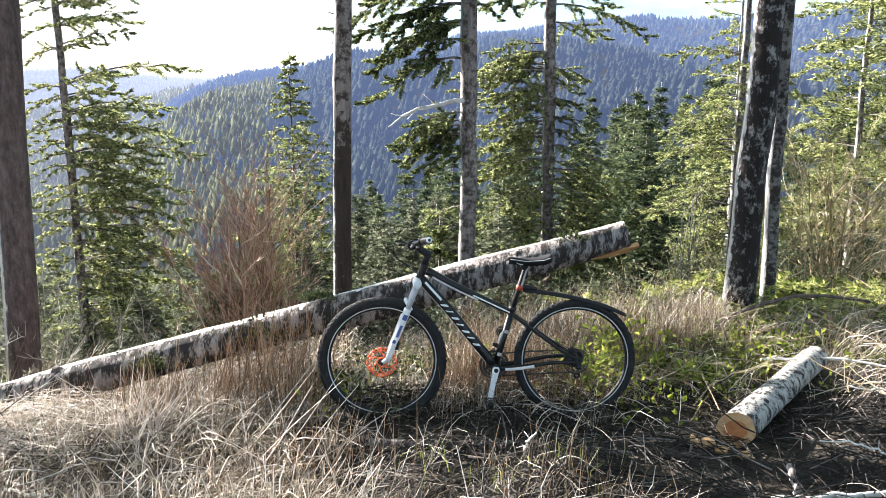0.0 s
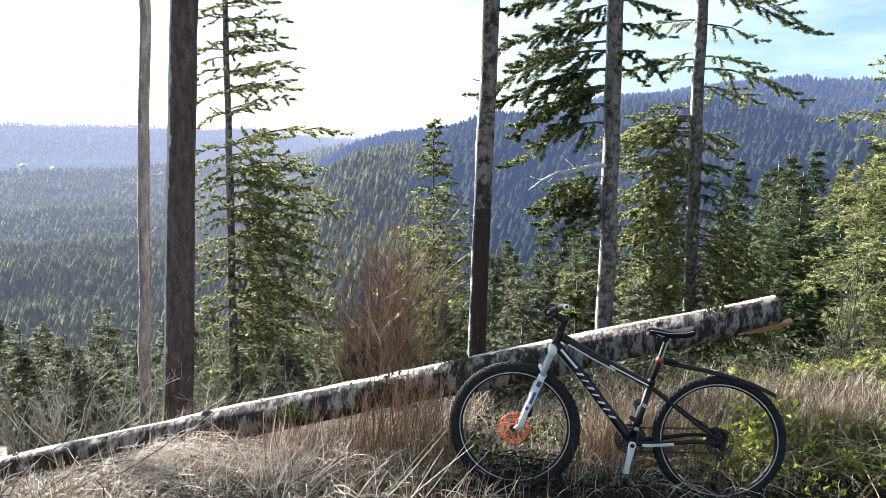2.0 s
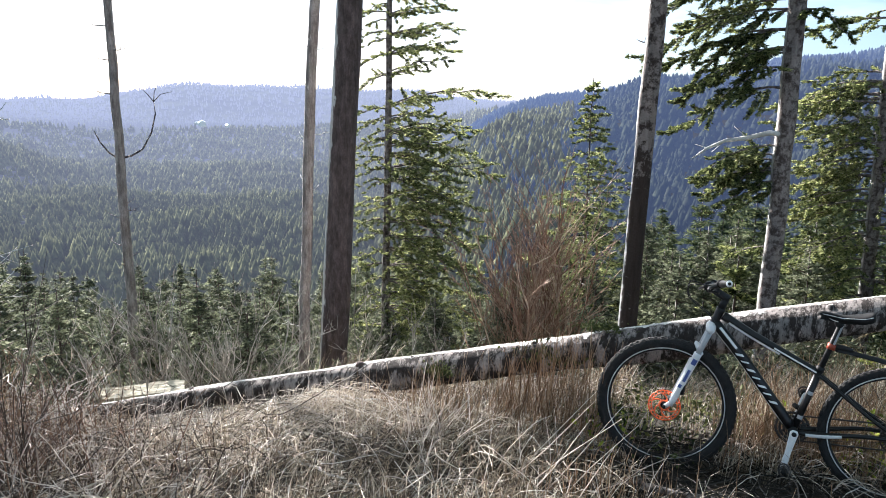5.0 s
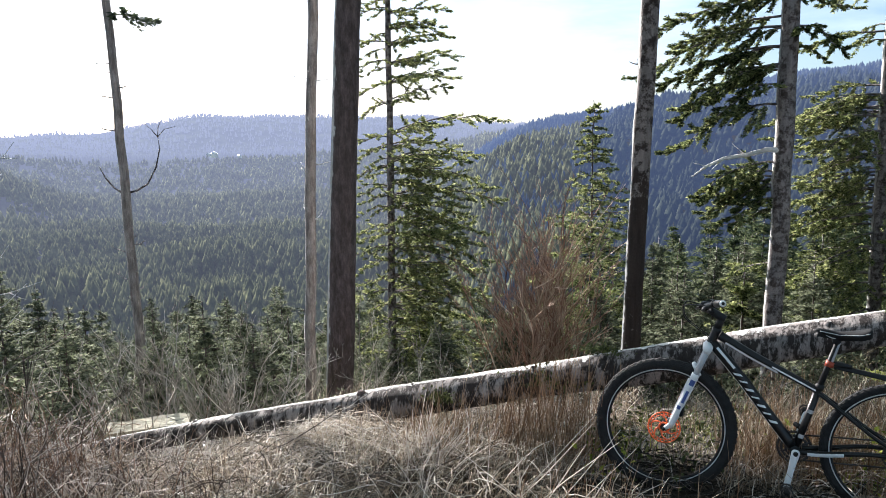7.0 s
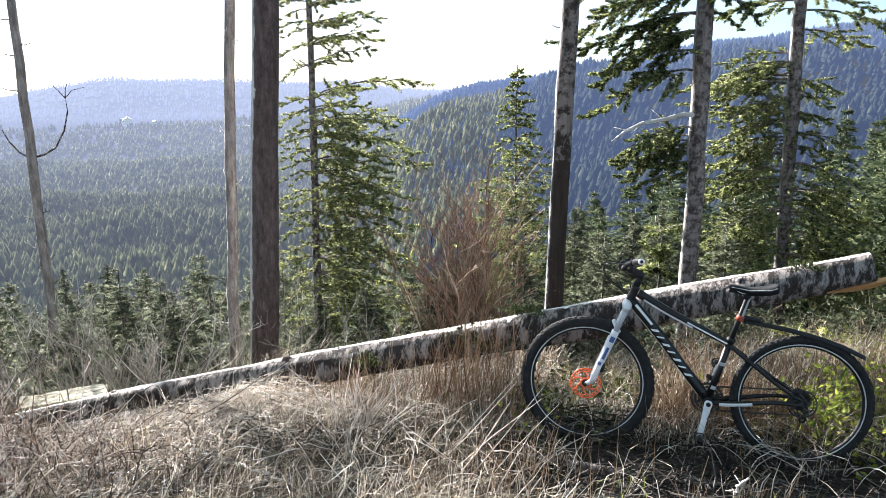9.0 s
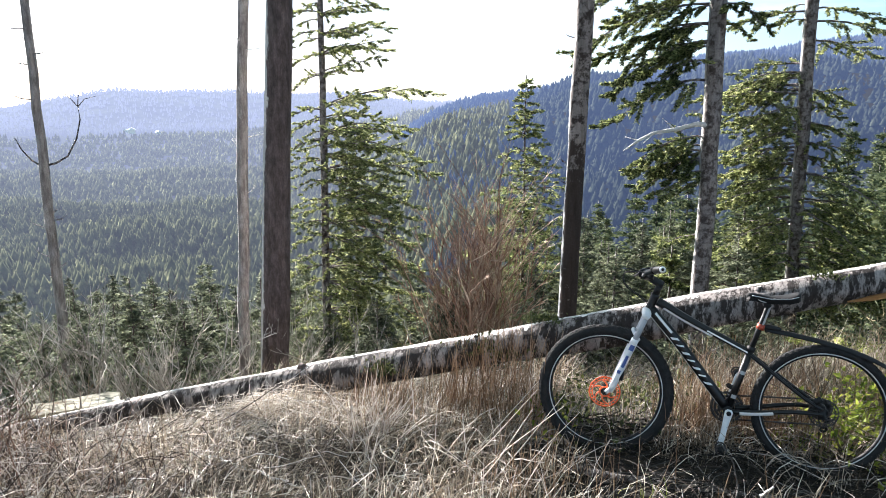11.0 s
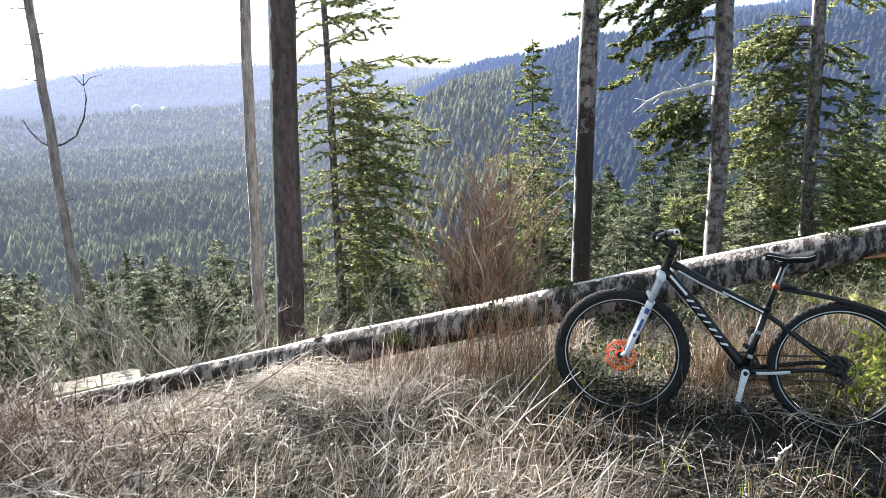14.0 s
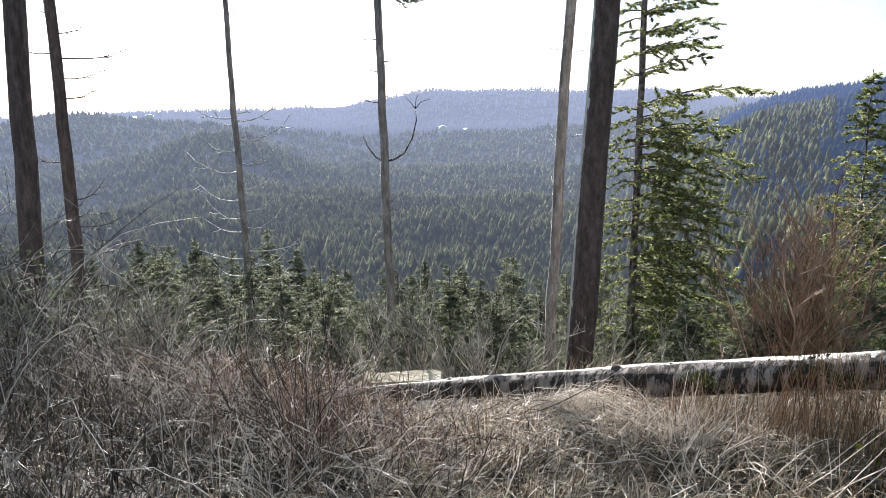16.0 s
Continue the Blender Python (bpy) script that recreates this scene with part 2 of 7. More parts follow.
M_BRAMBLE = leaf("bramble_canes", [(0.0, (0.030, 0.023, 0.019)), (0.6, (0.085, 0.064, 0.053)), (0.82, (0.36, 0.305, 0.27)), (1.0, (0.76, 0.71, 0.66))], 0.0)
M_SHOOT = leaf("brown_shoots", [(0.0, (0.08, 0.048, 0.034)), (0.7, (0.27, 0.165, 0.115)), (1.0, (0.52, 0.41, 0.33))], 0.0)
# side: sunlit edge of a trunk or log top, put into the bark colour
M_BARK_ALDER = bark("alder_bark", (0.25, 0.23, 0.215), (0.05, 0.04, 0.036), (0.09, 0.10, 0.04), 0.50, 14, (1, 1, 1.1), 22, 0.66, side=(0.68, 0.66, 0.63), facing=(-0.97, 0.2), sun_edge=0.15)
M_BARK_ALDER_DARK = bark("alder_bark_dark_foot", (0.28, 0.235, 0.215), (0.05, 0.036, 0.030), (0.07, 0.07, 0.03), 0.52, 13, (1, 1, 1.0), 22, 0.66, 1.75, soft=0.05, side=(0.66, 0.64, 0.61), facing=(-0.99, 0.10), sun_edge=0.20)
M_BARK_LOG = bark("log_bark", (0.37, 0.325, 0.305), (0.045, 0.036, 0.033), (0.07, 0.075, 0.035), 0.485, 11, (1.6, 0.8, 0.55), 30, 0.72, soft=0.04, side=(0.80, 0.78, 0.75), facing=(0.0, 0.42, 0.90), sun_edge=0.26)
M_BARK_FIR = bark("fir_bark", (0.235, 0.175, 0.163), (0.10, 0.072, 0.066), (0.12, 0.10, 0.08), 0.46, 16, (1, 1, 0.35), 26, 0.70, soft=0.12, side=(0.68, 0.65, 0.61), facing=(-0.98, -0.10), sun_edge=0.06)
M_BARK_SNAG = bark("snag_bark", (0.46, 0.405, 0.38), (0.23, 0.19, 0.175), (0.16, 0.15, 0.11), 0.50, 18, (1, 1, 0.3), 30, 0.68, soft=0.10, side=(0.62, 0.59, 0.55), facing=(-0.93, -0.2), sun_edge=0.30)
M_BARK_GREY = bark("grey_lichen_bark", (0.32, 0.28, 0.268), (0.085, 0.065, 0.06), (0.12, 0.12, 0.07), 0.52, 18, (1, 1, 0.9), 26, 0.68, soft=0.06, side=(0.66, 0.64, 0.61), facing=(-1.0, 0.15), sun_edge=0.20)
M_BARK_TWO = bark("lichened_dark_bark", (0.30, 0.285, 0.275), (0.028, 0.022, 0.02), (0.07, 0.08, 0.04), 0.44, 16, (1, 1, 0.7), 26, 0.68, soft=0.04, side=(0.62, 0.60, 0.58), facing=(-0.93, 0.36), sun_edge=0.32)
M_DEADWOOD = surf("bleached_dead_wood", [(0.3, (0.58, 0.55, 0.52)), (0.7, (0.82, 0.80, 0.77))], 9, (1, 1, 1), 0.8, 0.4)
M_PLANK = surf("weathered_plank", [(0.3, (0.42, 0.38, 0.27)), (0.7, (0.72, 0.65, 0.50))], 14, (0.3, 1, 1), 0.8, 0.5)
M_CUTWOOD = surf("fresh_cut_wood", [(0.3, (0.50, 0.275, 0.12)), (0.7, (0.66, 0.41, 0.21))], 18, (1, 1, 1), 0.65, 0.2)
M_TORN = surf("torn_orange_wood", [(0.3, (0.50, 0.24, 0.09)), (0.7, (0.66, 0.38, 0.17))], 30, (0.3, 1, 1), 0.7, 0.3)
M_HEART = surf("orange_heartwood", [(0.3, (0.42, 0.13, 0.04)), (0.7, (0.56, 0.22, 0.07))], 20, (1, 1, 1), 0.65, 0.2)
M_MOSS = leaf("moss", [(0.0, (0.03, 0.04, 0.015)), (0.6, (0.075, 0.09, 0.03)), (1.0, (0.16, 0.17, 0.06))], 0.1)
M_TYRE = surf("tyre_rubber", [(0.3, (0.008, 0.008, 0.009)), (0.7, (0.022, 0.021, 0.021))], 30, rough=0.85, bump=0.4, fine=160)
M_BLACK = paint("black_gloss_paint", (0.008, 0.008, 0.009), 0.28, 0.0, 0.4)
M_BLACKMAT = paint("black_anodised", (0.014, 0.014, 0.015), 0.5, 0.0, 0.3)
M_WHITE = paint("white_gloss_paint", (0.78, 0.79, 0.80), 0.3)
M_STEEL = paint("steel", (0.55, 0.55, 0.56), 0.35, 1.0)
M_DARKSTEEL = paint("dark_steel", (0.10, 0.095, 0.095), 0.45, 1.0)
M_ORANGE = paint("orange_anodised", (0.90, 0.16, 0.05), 0.4, 0.0)
M_RED = paint("red_plastic", (0.34, 0.055, 0.025), 0.45)
M_RIMSTRIPE = paint("rim_print", (0.55, 0.55, 0.56), 0.4)
M_GREY = paint("grey_print", (0.42, 0.43, 0.45), 0.4)
M_BLUEP = paint("blue_print", (0.06, 0.10, 0.30), 0.4)
M_SADDLE = paint("saddle_cover", (0.010, 0.010, 0.011), 0.6, 0.0, 0.3)
M_HOUSEWALL = paint("white_house_wall", (0.85, 0.85, 0.84), 0.7)
M_HOUSEROOF = paint("pale_metal_roof", (0.85, 0.87, 0.90), 0.35, 0.6)
# bluish haze painted as glow into the far woods and the valley floor
HAZE_GLOW = (0.66, 0.72, 0.95)
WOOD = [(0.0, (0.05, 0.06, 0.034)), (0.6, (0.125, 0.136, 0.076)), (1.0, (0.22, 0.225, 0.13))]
M_WOOD_A = backdrop_mat("valley_wood", WOOD, HAZE_GLOW, 0.18, 2000.0, False, True, 1.3)
M_WOOD_C = backdrop_mat("far_wood", [(0.0, (0.02, 0.028, 0.02)), (1.0, (0.03, 0.038, 0.028))], HAZE_GLOW, 0.235, 2400.0)
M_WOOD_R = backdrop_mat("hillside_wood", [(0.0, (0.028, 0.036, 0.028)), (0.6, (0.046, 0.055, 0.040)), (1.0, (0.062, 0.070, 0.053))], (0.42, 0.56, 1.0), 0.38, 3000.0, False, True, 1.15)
M_WOODFLOOR = backdrop_mat("valley_floor", [(0.3, (0.015, 0.02, 0.014)), (0.7, (0.03, 0.036, 0.024))], HAZE_GLOW, 0.19, 2000.0, True, False, 1.3)


# ---- mesh tools ----


def mesh_of(name, verts, faces, mats, smooth=False, index=None):
    me = bpy.data.meshes.new(name)
    v = np.asarray(verts, dtype=np.float32).reshape(-1, 3)
    loops = np.concatenate([np.asarray(f, dtype=np.int32).ravel() for f in faces])
    sizes = np.concatenate([np.full(len(f), np.asarray(f).shape[1], dtype=np.int32) for f in faces])
    me.vertices.add(len(v))
    me.vertices.foreach_set("co", v.ravel())
    me.loops.add(len(loops))
    me.loops.foreach_set("vertex_index", loops)
    me.polygons.add(len(sizes))
    me.polygons.foreach_set("loop_start", np.concatenate([[0], np.cumsum(sizes)[:-1]]).astype(np.int32))
    me.update(calc_edges=True)
    for m in mats if isinstance(mats, (list, tuple)) else [mats]:
        me.materials.append(m)
    if index is not None:
        me.polygons.foreach_set("material_index", np.asarray(index, dtype=np.int32))
    me.polygons.foreach_set("use_smooth", np.full(len(sizes), smooth, dtype=bool))
    me.validate()
    return me


class Buf:
    """Collects vertices and faces of one mesh."""

    def __init__(self):
        self.v, self.f, self.n = [], [], 0

    def add(self, verts, *faces):
        verts = np.asarray(verts, dtype=float).reshape(-1, 3)
        self.v.append(verts)
        self.f += [np.asarray(f, dtype=int) + self.n for f in faces if len(f)]
        self.n += len(verts)
        return self

    def mesh(self, name, mats, smooth=False):
        return mesh_of(name, np.concatenate(self.v), self.f, mats, smooth)


def part(name, what, material, parent, label="", smooth=True):
    """Links a Buf or a bmesh as one mesh object under a thing or a part."""
    if isinstance(what, Buf):
        me = what.mesh(name, material, smooth)
    else:
        me = bpy.data.meshes.new(name)
        what.to_mesh(me)
        what.free()
        me.materials.append(material)
        me.polygons.foreach_set("use_smooth", np.full(len(me.polygons), smooth, dtype=bool))
    ob = new(name, me)
    if parent is not None:
        ob.parent = parent
    return tagged(ob, label)


def stuff(name, buf, material, label, category, smooth=False):
    return tagged(new(name, buf.mesh(name, material, smooth)), label, category, kind="stuff")


def unit(a):
    return a / np.maximum(np.linalg.norm(a, axis=-1, keepdims=True), 1e-9)


def tubes(paths, radii, sides=6, cap=True):
    """Round tubes along n paths of k points: paths (n, k, 3), radii (n, k)."""
    P = np.asarray(paths, dtype=float)
    P = P[None] if P.ndim == 2 else P
    R = np.broadcast_to(np.asarray(radii, dtype=float), P.shape[:2])
    n, k, _ = P.shape
    T = unit(np.gradient(P, axis=1))
    up = np.where(np.abs(T[:, :1, 2:]) > 0.9, np.array([1.0, 0, 0]), np.array([0, 0, 1.0]))
    A = unit(np.cross(T, np.broadcast_to(up, T.shape)))
    B = np.cross(T, A)
    a = np.arange(sides) * 2 * np.pi / sides
    ring = P[:, :, None] + R[:, :, None, None] * (A[:, :, None] * np.cos(a)[:, None] + B[:, :, None] * np.sin(a)[:, None])
    i = (np.arange(n)[:, None, None] * k + np.arange(k - 1)[None, :, None]) * sides
    j = np.arange(sides)[None, None]
    j2 = (j + 1) % sides
    q = np.stack([i + j, i + j2, i + sides + j2, i + sides + j], axis=-1).reshape(-1, 4)
    faces = [q]
    if cap:
        base = np.arange(n)[:, None] * k * sides
        faces += [base + np.arange(sides)[::-1][None], base + (k - 1) * sides + np.arange(sides)[None]]
    return ring.reshape(-1, 3), faces


def diamonds(P, D, S, L, W, fold=0.25):
    """Small pointed leaves or sprays: root P, direction D, side S, length L, width W."""
    n = len(P)
    L, W = np.broadcast_to(L, (n,))[:, None], np.broadcast_to(W, (n,))[:, None]
    N = np.cross(D, S)
    v = np.stack([P, P + D * L * 0.45 + S * W * 0.5 + N * W * fold, P + D * L, P + D * L * 0.45 - S * W * 0.5 + N * W * fold], axis=1)
    i = np.arange(n)[:, None] * 4
    return v.reshape(-1, 3), [np.concatenate([i, i + 1, i + 2], 1), np.concatenate([i, i + 2, i + 3], 1)]


def blades(P, D, H, W, bend, r):
    """Grass blades: root P, horizontal way D, height H, width W, bend 0 (straight up) to 1 (lying)."""
    n = len(P)
    D = np.concatenate([D, np.zeros((n, 1))], 1)
    H, W, bend = H[:, None], W[:, None], bend[:, None]
    Z = np.array([0, 0, 1.0])
    S = unit(np.cross(D, Z) + r.normal(0, 0.3, (n, 3)))
    mid = P + H * (0.5 * (1 - 0.5 * bend) * Z + 0.32 * bend * D)
    tip = P + H * ((1 - bend) * Z * 0.95 + (0.2 + 0.75 * bend) * D)
    v = np.stack([P + S * W, P - S * W, mid - S * W * 0.8, mid + S * W * 0.8, tip], axis=1)
    i = np.arange(n)[:, None] * 5
    return v.reshape(-1, 3), [np.concatenate([i, i + 1, i + 2, i + 3], 1), np.concatenate([i + 3, i + 2, i + 4], 1)]


def smooth01(a, b, x):
    t = np.clip((x - a) / (b - a), 0, 1)
    return t * t * (3 - 2 * t)


def waves(x, y, s, seed=0):
    """Cheap smooth unevenness, about -1 to 1, with features of size s."""
    r = np.random.default_rng(seed)
    out = 0
    for k in range(6):
        a, p, f = r.uniform(0, 6.28), r.uniform(0, 6.28), r.uniform(0.6, 1.8) / s * 3.14
        out = out + np.sin((x * math.cos(a) + y * math.sin(a)) * f + p)
    return out / 3.2


# ---- the land: one sheet from the clearing to the horizon ----
LEFT = ([6, 30, 100, 300, 600, 900, 1200, 1650, 2000, 2600, 3100, 3500, 4300, 4950], [0, -13, -58, -150, -152, -136, -188, -168, -196, -122, -140, -118, -24, -28])
CREST_AZ = [-60, -20, -9, 0, 5, 9, 13, 21, 27]
CREST_EL = [3.6, 3.8, 3.9, 2.9, 2.0, 1.1, 0.5, -0.7, -1.5]


def land(x, y):
    x, y = np.asarray(x, dtype=float), np.asarray(y, dtype=float)
    r = np.hypot(x, y)
    az = np.degrees(np.arctan2(-x, np.maximum(y, 1e-6) * np.where(y > 0, 1, -1) + (y == 0)))
    s = (y - 5.33 - 0.467 * x) / 1.104
    near = -0.25 * (np.log1p(np.exp(np.clip(s * 2.2, -30, 30))) / 1.1) * (1 + 0.1 * smooth01(4, 30, s))
    near = near - 0.20 * np.maximum(0, -x - 2.4) * smooth01(1.9, 3.7, y) * smooth01(-9, -6, x)
    near = near + 0.34 * np.exp(-((x + 4.2) ** 2 / 0.4 + (y - 4.42) ** 2 / 0.12))
    near = near + 0.10 * smooth01(2.5, 0.5, y) * smooth01(-9, -2, x) + 0.05 * waves(x, y, 1.7, 3) * smooth01(0.3, 1.2, r) + 0.02 * waves(x, y, 0.5, 4)
    near = near + 0.10 * np.exp(-((x - 2.6) ** 2 / 1.6 + (y - 5.0) ** 2 / 0.7))
    near = near - 0.06 * np.exp(-((x - 0.72) ** 2 / 0.14 + (y - 3.92) ** 2 / 0.07))
    near = near + 0.11 * np.exp(-((x + 1.2) ** 2 / 0.35 + (y - 3.92) ** 2 / 0.25))
    back = smooth01(-1, -6, y)
    near = near * (1 - back) + 0.1 * back
    left = np.interp(r * (1 + 0.08 * waves(az, az, 14, 8)), *LEFT) + smooth01(400, 900, r) * 9 * waves(x, y, 520, 15) + smooth01(1200, 2600, r) * smooth01(4300, 3400, r) * 24 * waves(x, y, 1000, 5) + smooth01(3300, 4300, r) * (80 * smooth01(50, 40, az) - 48 + 12 * waves(az, az, 9, 18) + 8 * waves(az, az, 4, 19))
    left = left + 110 * np.exp(-((az - 66) / 9) ** 2 - ((r - 2300) / 500) ** 2) + 100 * np.exp(-((az - 57) / 6) ** 2 - ((r - 1500) / 350) ** 2) + 22 * np.exp(-((az - 38) / 9) ** 2 - ((r - 4300) / 500) ** 2)
    crest = 1600 * np.tan(np.radians(np.interp(az, CREST_AZ, CREST_EL))) - 16
    k = np.interp(r, [6, 30, 120, 330, 700, 1150, 1600, 1900, 3000], [0, 0, 0, 0, 0.34, 0.72, 1, 0.96, 0.6])
    low = np.interp(r, [6, 30, 120, 330, 5000], [0, -13, -50, -82, -82])
    right = low + (crest - low) * k + smooth01(200, 700, r) * smooth01(1600, 1300, r) * (30 * waves(x, y, 420, 6) + 14 * waves(x, y, 160, 7))
    wr = smooth01(29, 17, az) * smooth01(-120, -60, az)
    far = left * (1 - wr) + right * wr
    far = np.where(y > 0, far, 0.1 + 6 * smooth01(20, 400, r))
    g = smooth01(14, 34, r) * smooth01(-6, 6, y)
    g = np.where(y < -6, smooth01(20, 60, r), g)
    return near * (1 - g) + far * g


def terrain():
    ring = np.concatenate([np.linspace(0.15, 9, 70), np.geomspace(9.3, 4950, 150)])
    az = np.radians(np.arange(0, 360, 1.0))
    R, A = np.meshgrid(ring, az, indexing="ij")
    X, Y = R * np.sin(A), R * np.cos(A)
    V = np.stack([X, Y, land(X, Y)], -1).reshape(-1, 3)
    V = np.concatenate([V, [[0, 0, float(land(0.0, 0.001))]]])
    n, m = len(ring), len(az)
    i, j = np.meshgrid(np.arange(n - 1), np.arange(m), indexing="ij")
    j2 = (j + 1) % m
    q = np.stack([i * m + j, (i + 1) * m + j, (i + 1) * m + j2, i * m + j2], -1).reshape(-1, 4)[:, ::-1]
    c = np.stack([np.full(m, n * m), (np.arange(m) + 1) % m, np.arange(m)], -1)
    # the floor of far woods belongs to the distance, the rest is litter
    rad = np.repeat(ring[:-1], m)
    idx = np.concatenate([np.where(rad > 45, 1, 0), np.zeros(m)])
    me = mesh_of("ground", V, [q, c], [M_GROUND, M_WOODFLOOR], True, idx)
    return tagged(new("ground", me), "sloping hilltop ground with litter, dropping to a wooded valley", "ground", kind="structure")


terrain()


def woods(name, n, r0, r1, a0, a1, size, mat, label, seed, sides=5, tiers=3, power=1.0, keep=None, wide=1.0):
    """A far wood: many small conifers of stacked ragged cones in one mesh."""
    r = np.random.default_rng(seed)
    az = np.radians(r.uniform(a0, a1, n))
    rad = (r0 ** power + r.uniform(0, 1, n) * (r1 ** power - r0 ** power)) ** (1 / power)
    X, Y = -rad * np.sin(az), rad * np.cos(az)
    if keep is not None:
        ok = keep(X, Y, rad, np.degrees(az))
        X, Y, rad = X[ok], Y[ok], rad[ok]
    n = len(X)
    Z = land(X, Y)
    H = size * r.uniform(0.55, 1.25, n) * (1 + 0.35 * waves(X, Y, 130, 9))
    B = H * r.uniform(0.22, 0.33, n) * wide
    v, f, step = [], [], 0
    for t in range(tiers):
        lo, hi = 0.06 + 0.80 * t / tiers, min(1.0, 0.10 + 0.80 * (t + 1.7) / tiers)
        a = (np.arange(sides) * 2 * np.pi / sides)[None] + r.uniform(0, 6.28, (n, 1))
        w = (B * (1 - 0.9 * t / tiers))[:, None] * r.uniform(0.6, 1.3, (n, sides))
        ring = np.stack([X[:, None] + w * np.cos(a), Y[:, None] + w * np.sin(a), (Z + H * lo)[:, None] + r.uniform(-0.05, 0.05, (n, sides)) * H[:, None]], -1)
        tip = np.stack([X, Y, Z + H * (hi if t < tiers - 1 else 1.0)], -1)[:, None]
        v.append(np.concatenate([ring, tip], 1))
        i = np.arange(n)[:, None] * (sides + 1) * tiers + t * (sides + 1)
        for s in range(sides):
            f.append(np.concatenate([i + s, i + (s + 1) % sides, i + sides], 1))
    V = np.concatenate(v, 1).reshape(-1, 3)
    return tagged(new(name, mesh_of(name, V, f, mat, True)), label, "forest", kind="stuff")


def right_side(X, Y, rad, az):
    return az < 22 + 3 * waves(X, Y, 300, 2)


def left_side(X, Y, rad, az):
    return az >= 22 + 3 * waves(X, Y, 300, 2)


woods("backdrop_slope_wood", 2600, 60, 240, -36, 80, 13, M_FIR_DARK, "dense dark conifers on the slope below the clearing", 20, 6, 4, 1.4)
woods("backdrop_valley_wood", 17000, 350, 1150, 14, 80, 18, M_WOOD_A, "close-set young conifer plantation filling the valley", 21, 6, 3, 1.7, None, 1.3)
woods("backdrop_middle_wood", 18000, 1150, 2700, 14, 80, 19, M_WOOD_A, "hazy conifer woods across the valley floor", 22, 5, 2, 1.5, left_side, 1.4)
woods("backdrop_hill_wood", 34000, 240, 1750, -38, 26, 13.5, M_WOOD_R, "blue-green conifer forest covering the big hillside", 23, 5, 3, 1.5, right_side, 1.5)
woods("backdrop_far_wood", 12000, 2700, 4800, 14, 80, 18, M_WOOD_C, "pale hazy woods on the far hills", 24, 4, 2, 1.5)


# ---- standing trees at the edge of the clearing ----
def thing(name, at, label, category, group=""):
    e = new(name)
    e.empty_display_size = 0.2
    e.location = at
    return tagged(e, label, category, group)


def knobbly(base, top, d0, d1, k, r, wob=0.006):
    t = np.linspace(0, 1, k)[:, None]
    P = base + (top - base) * t
    P[1:-1] += r.normal(0, wob, (k - 2, 3)) * [1, 1, 0]
    R = (d0 + (d1 - d0) * t[:, 0]) / 2 * (1 + r.normal(0, 0.025, k))
    return P, R


def trunk_buf(height, lean, d0, d1, r, flare=0.35, sides=14, k=26):
    """A tapered trunk from just under the ground, with a root flare and a slightly lumpy skin."""
    P, R = knobbly(np.array([0, 0, -0.15]), np.array([lean[0] * height, lean[1] * height, height]), d0, d1, k, r)
    z = P[:, 2]
    R = R * (1 + flare * np.exp(-np.maximum(z, 0) / 0.25))
    v, f = tubes(P[None], R[None], sides)
    a = np.arctan2(v[:, 1] - np.interp(v[:, 2], z, P[:, 1]), v[:, 0] - np.interp(v[:, 2], z, P[:, 0]))
    c = np.stack([np.interp(v[:, 2], z, P[:, 0]), np.interp(v[:, 2], z, P[:, 1]), v[:, 2]], 1)
    v = c + (v - c) * (1 + 0.025 * np.sin(3 * a + v[:, 2] * 1.1) + 0.02 * np.sin(5 * a - v[:, 2] * 3))[:, None]
    return Buf().add(v, *f), P


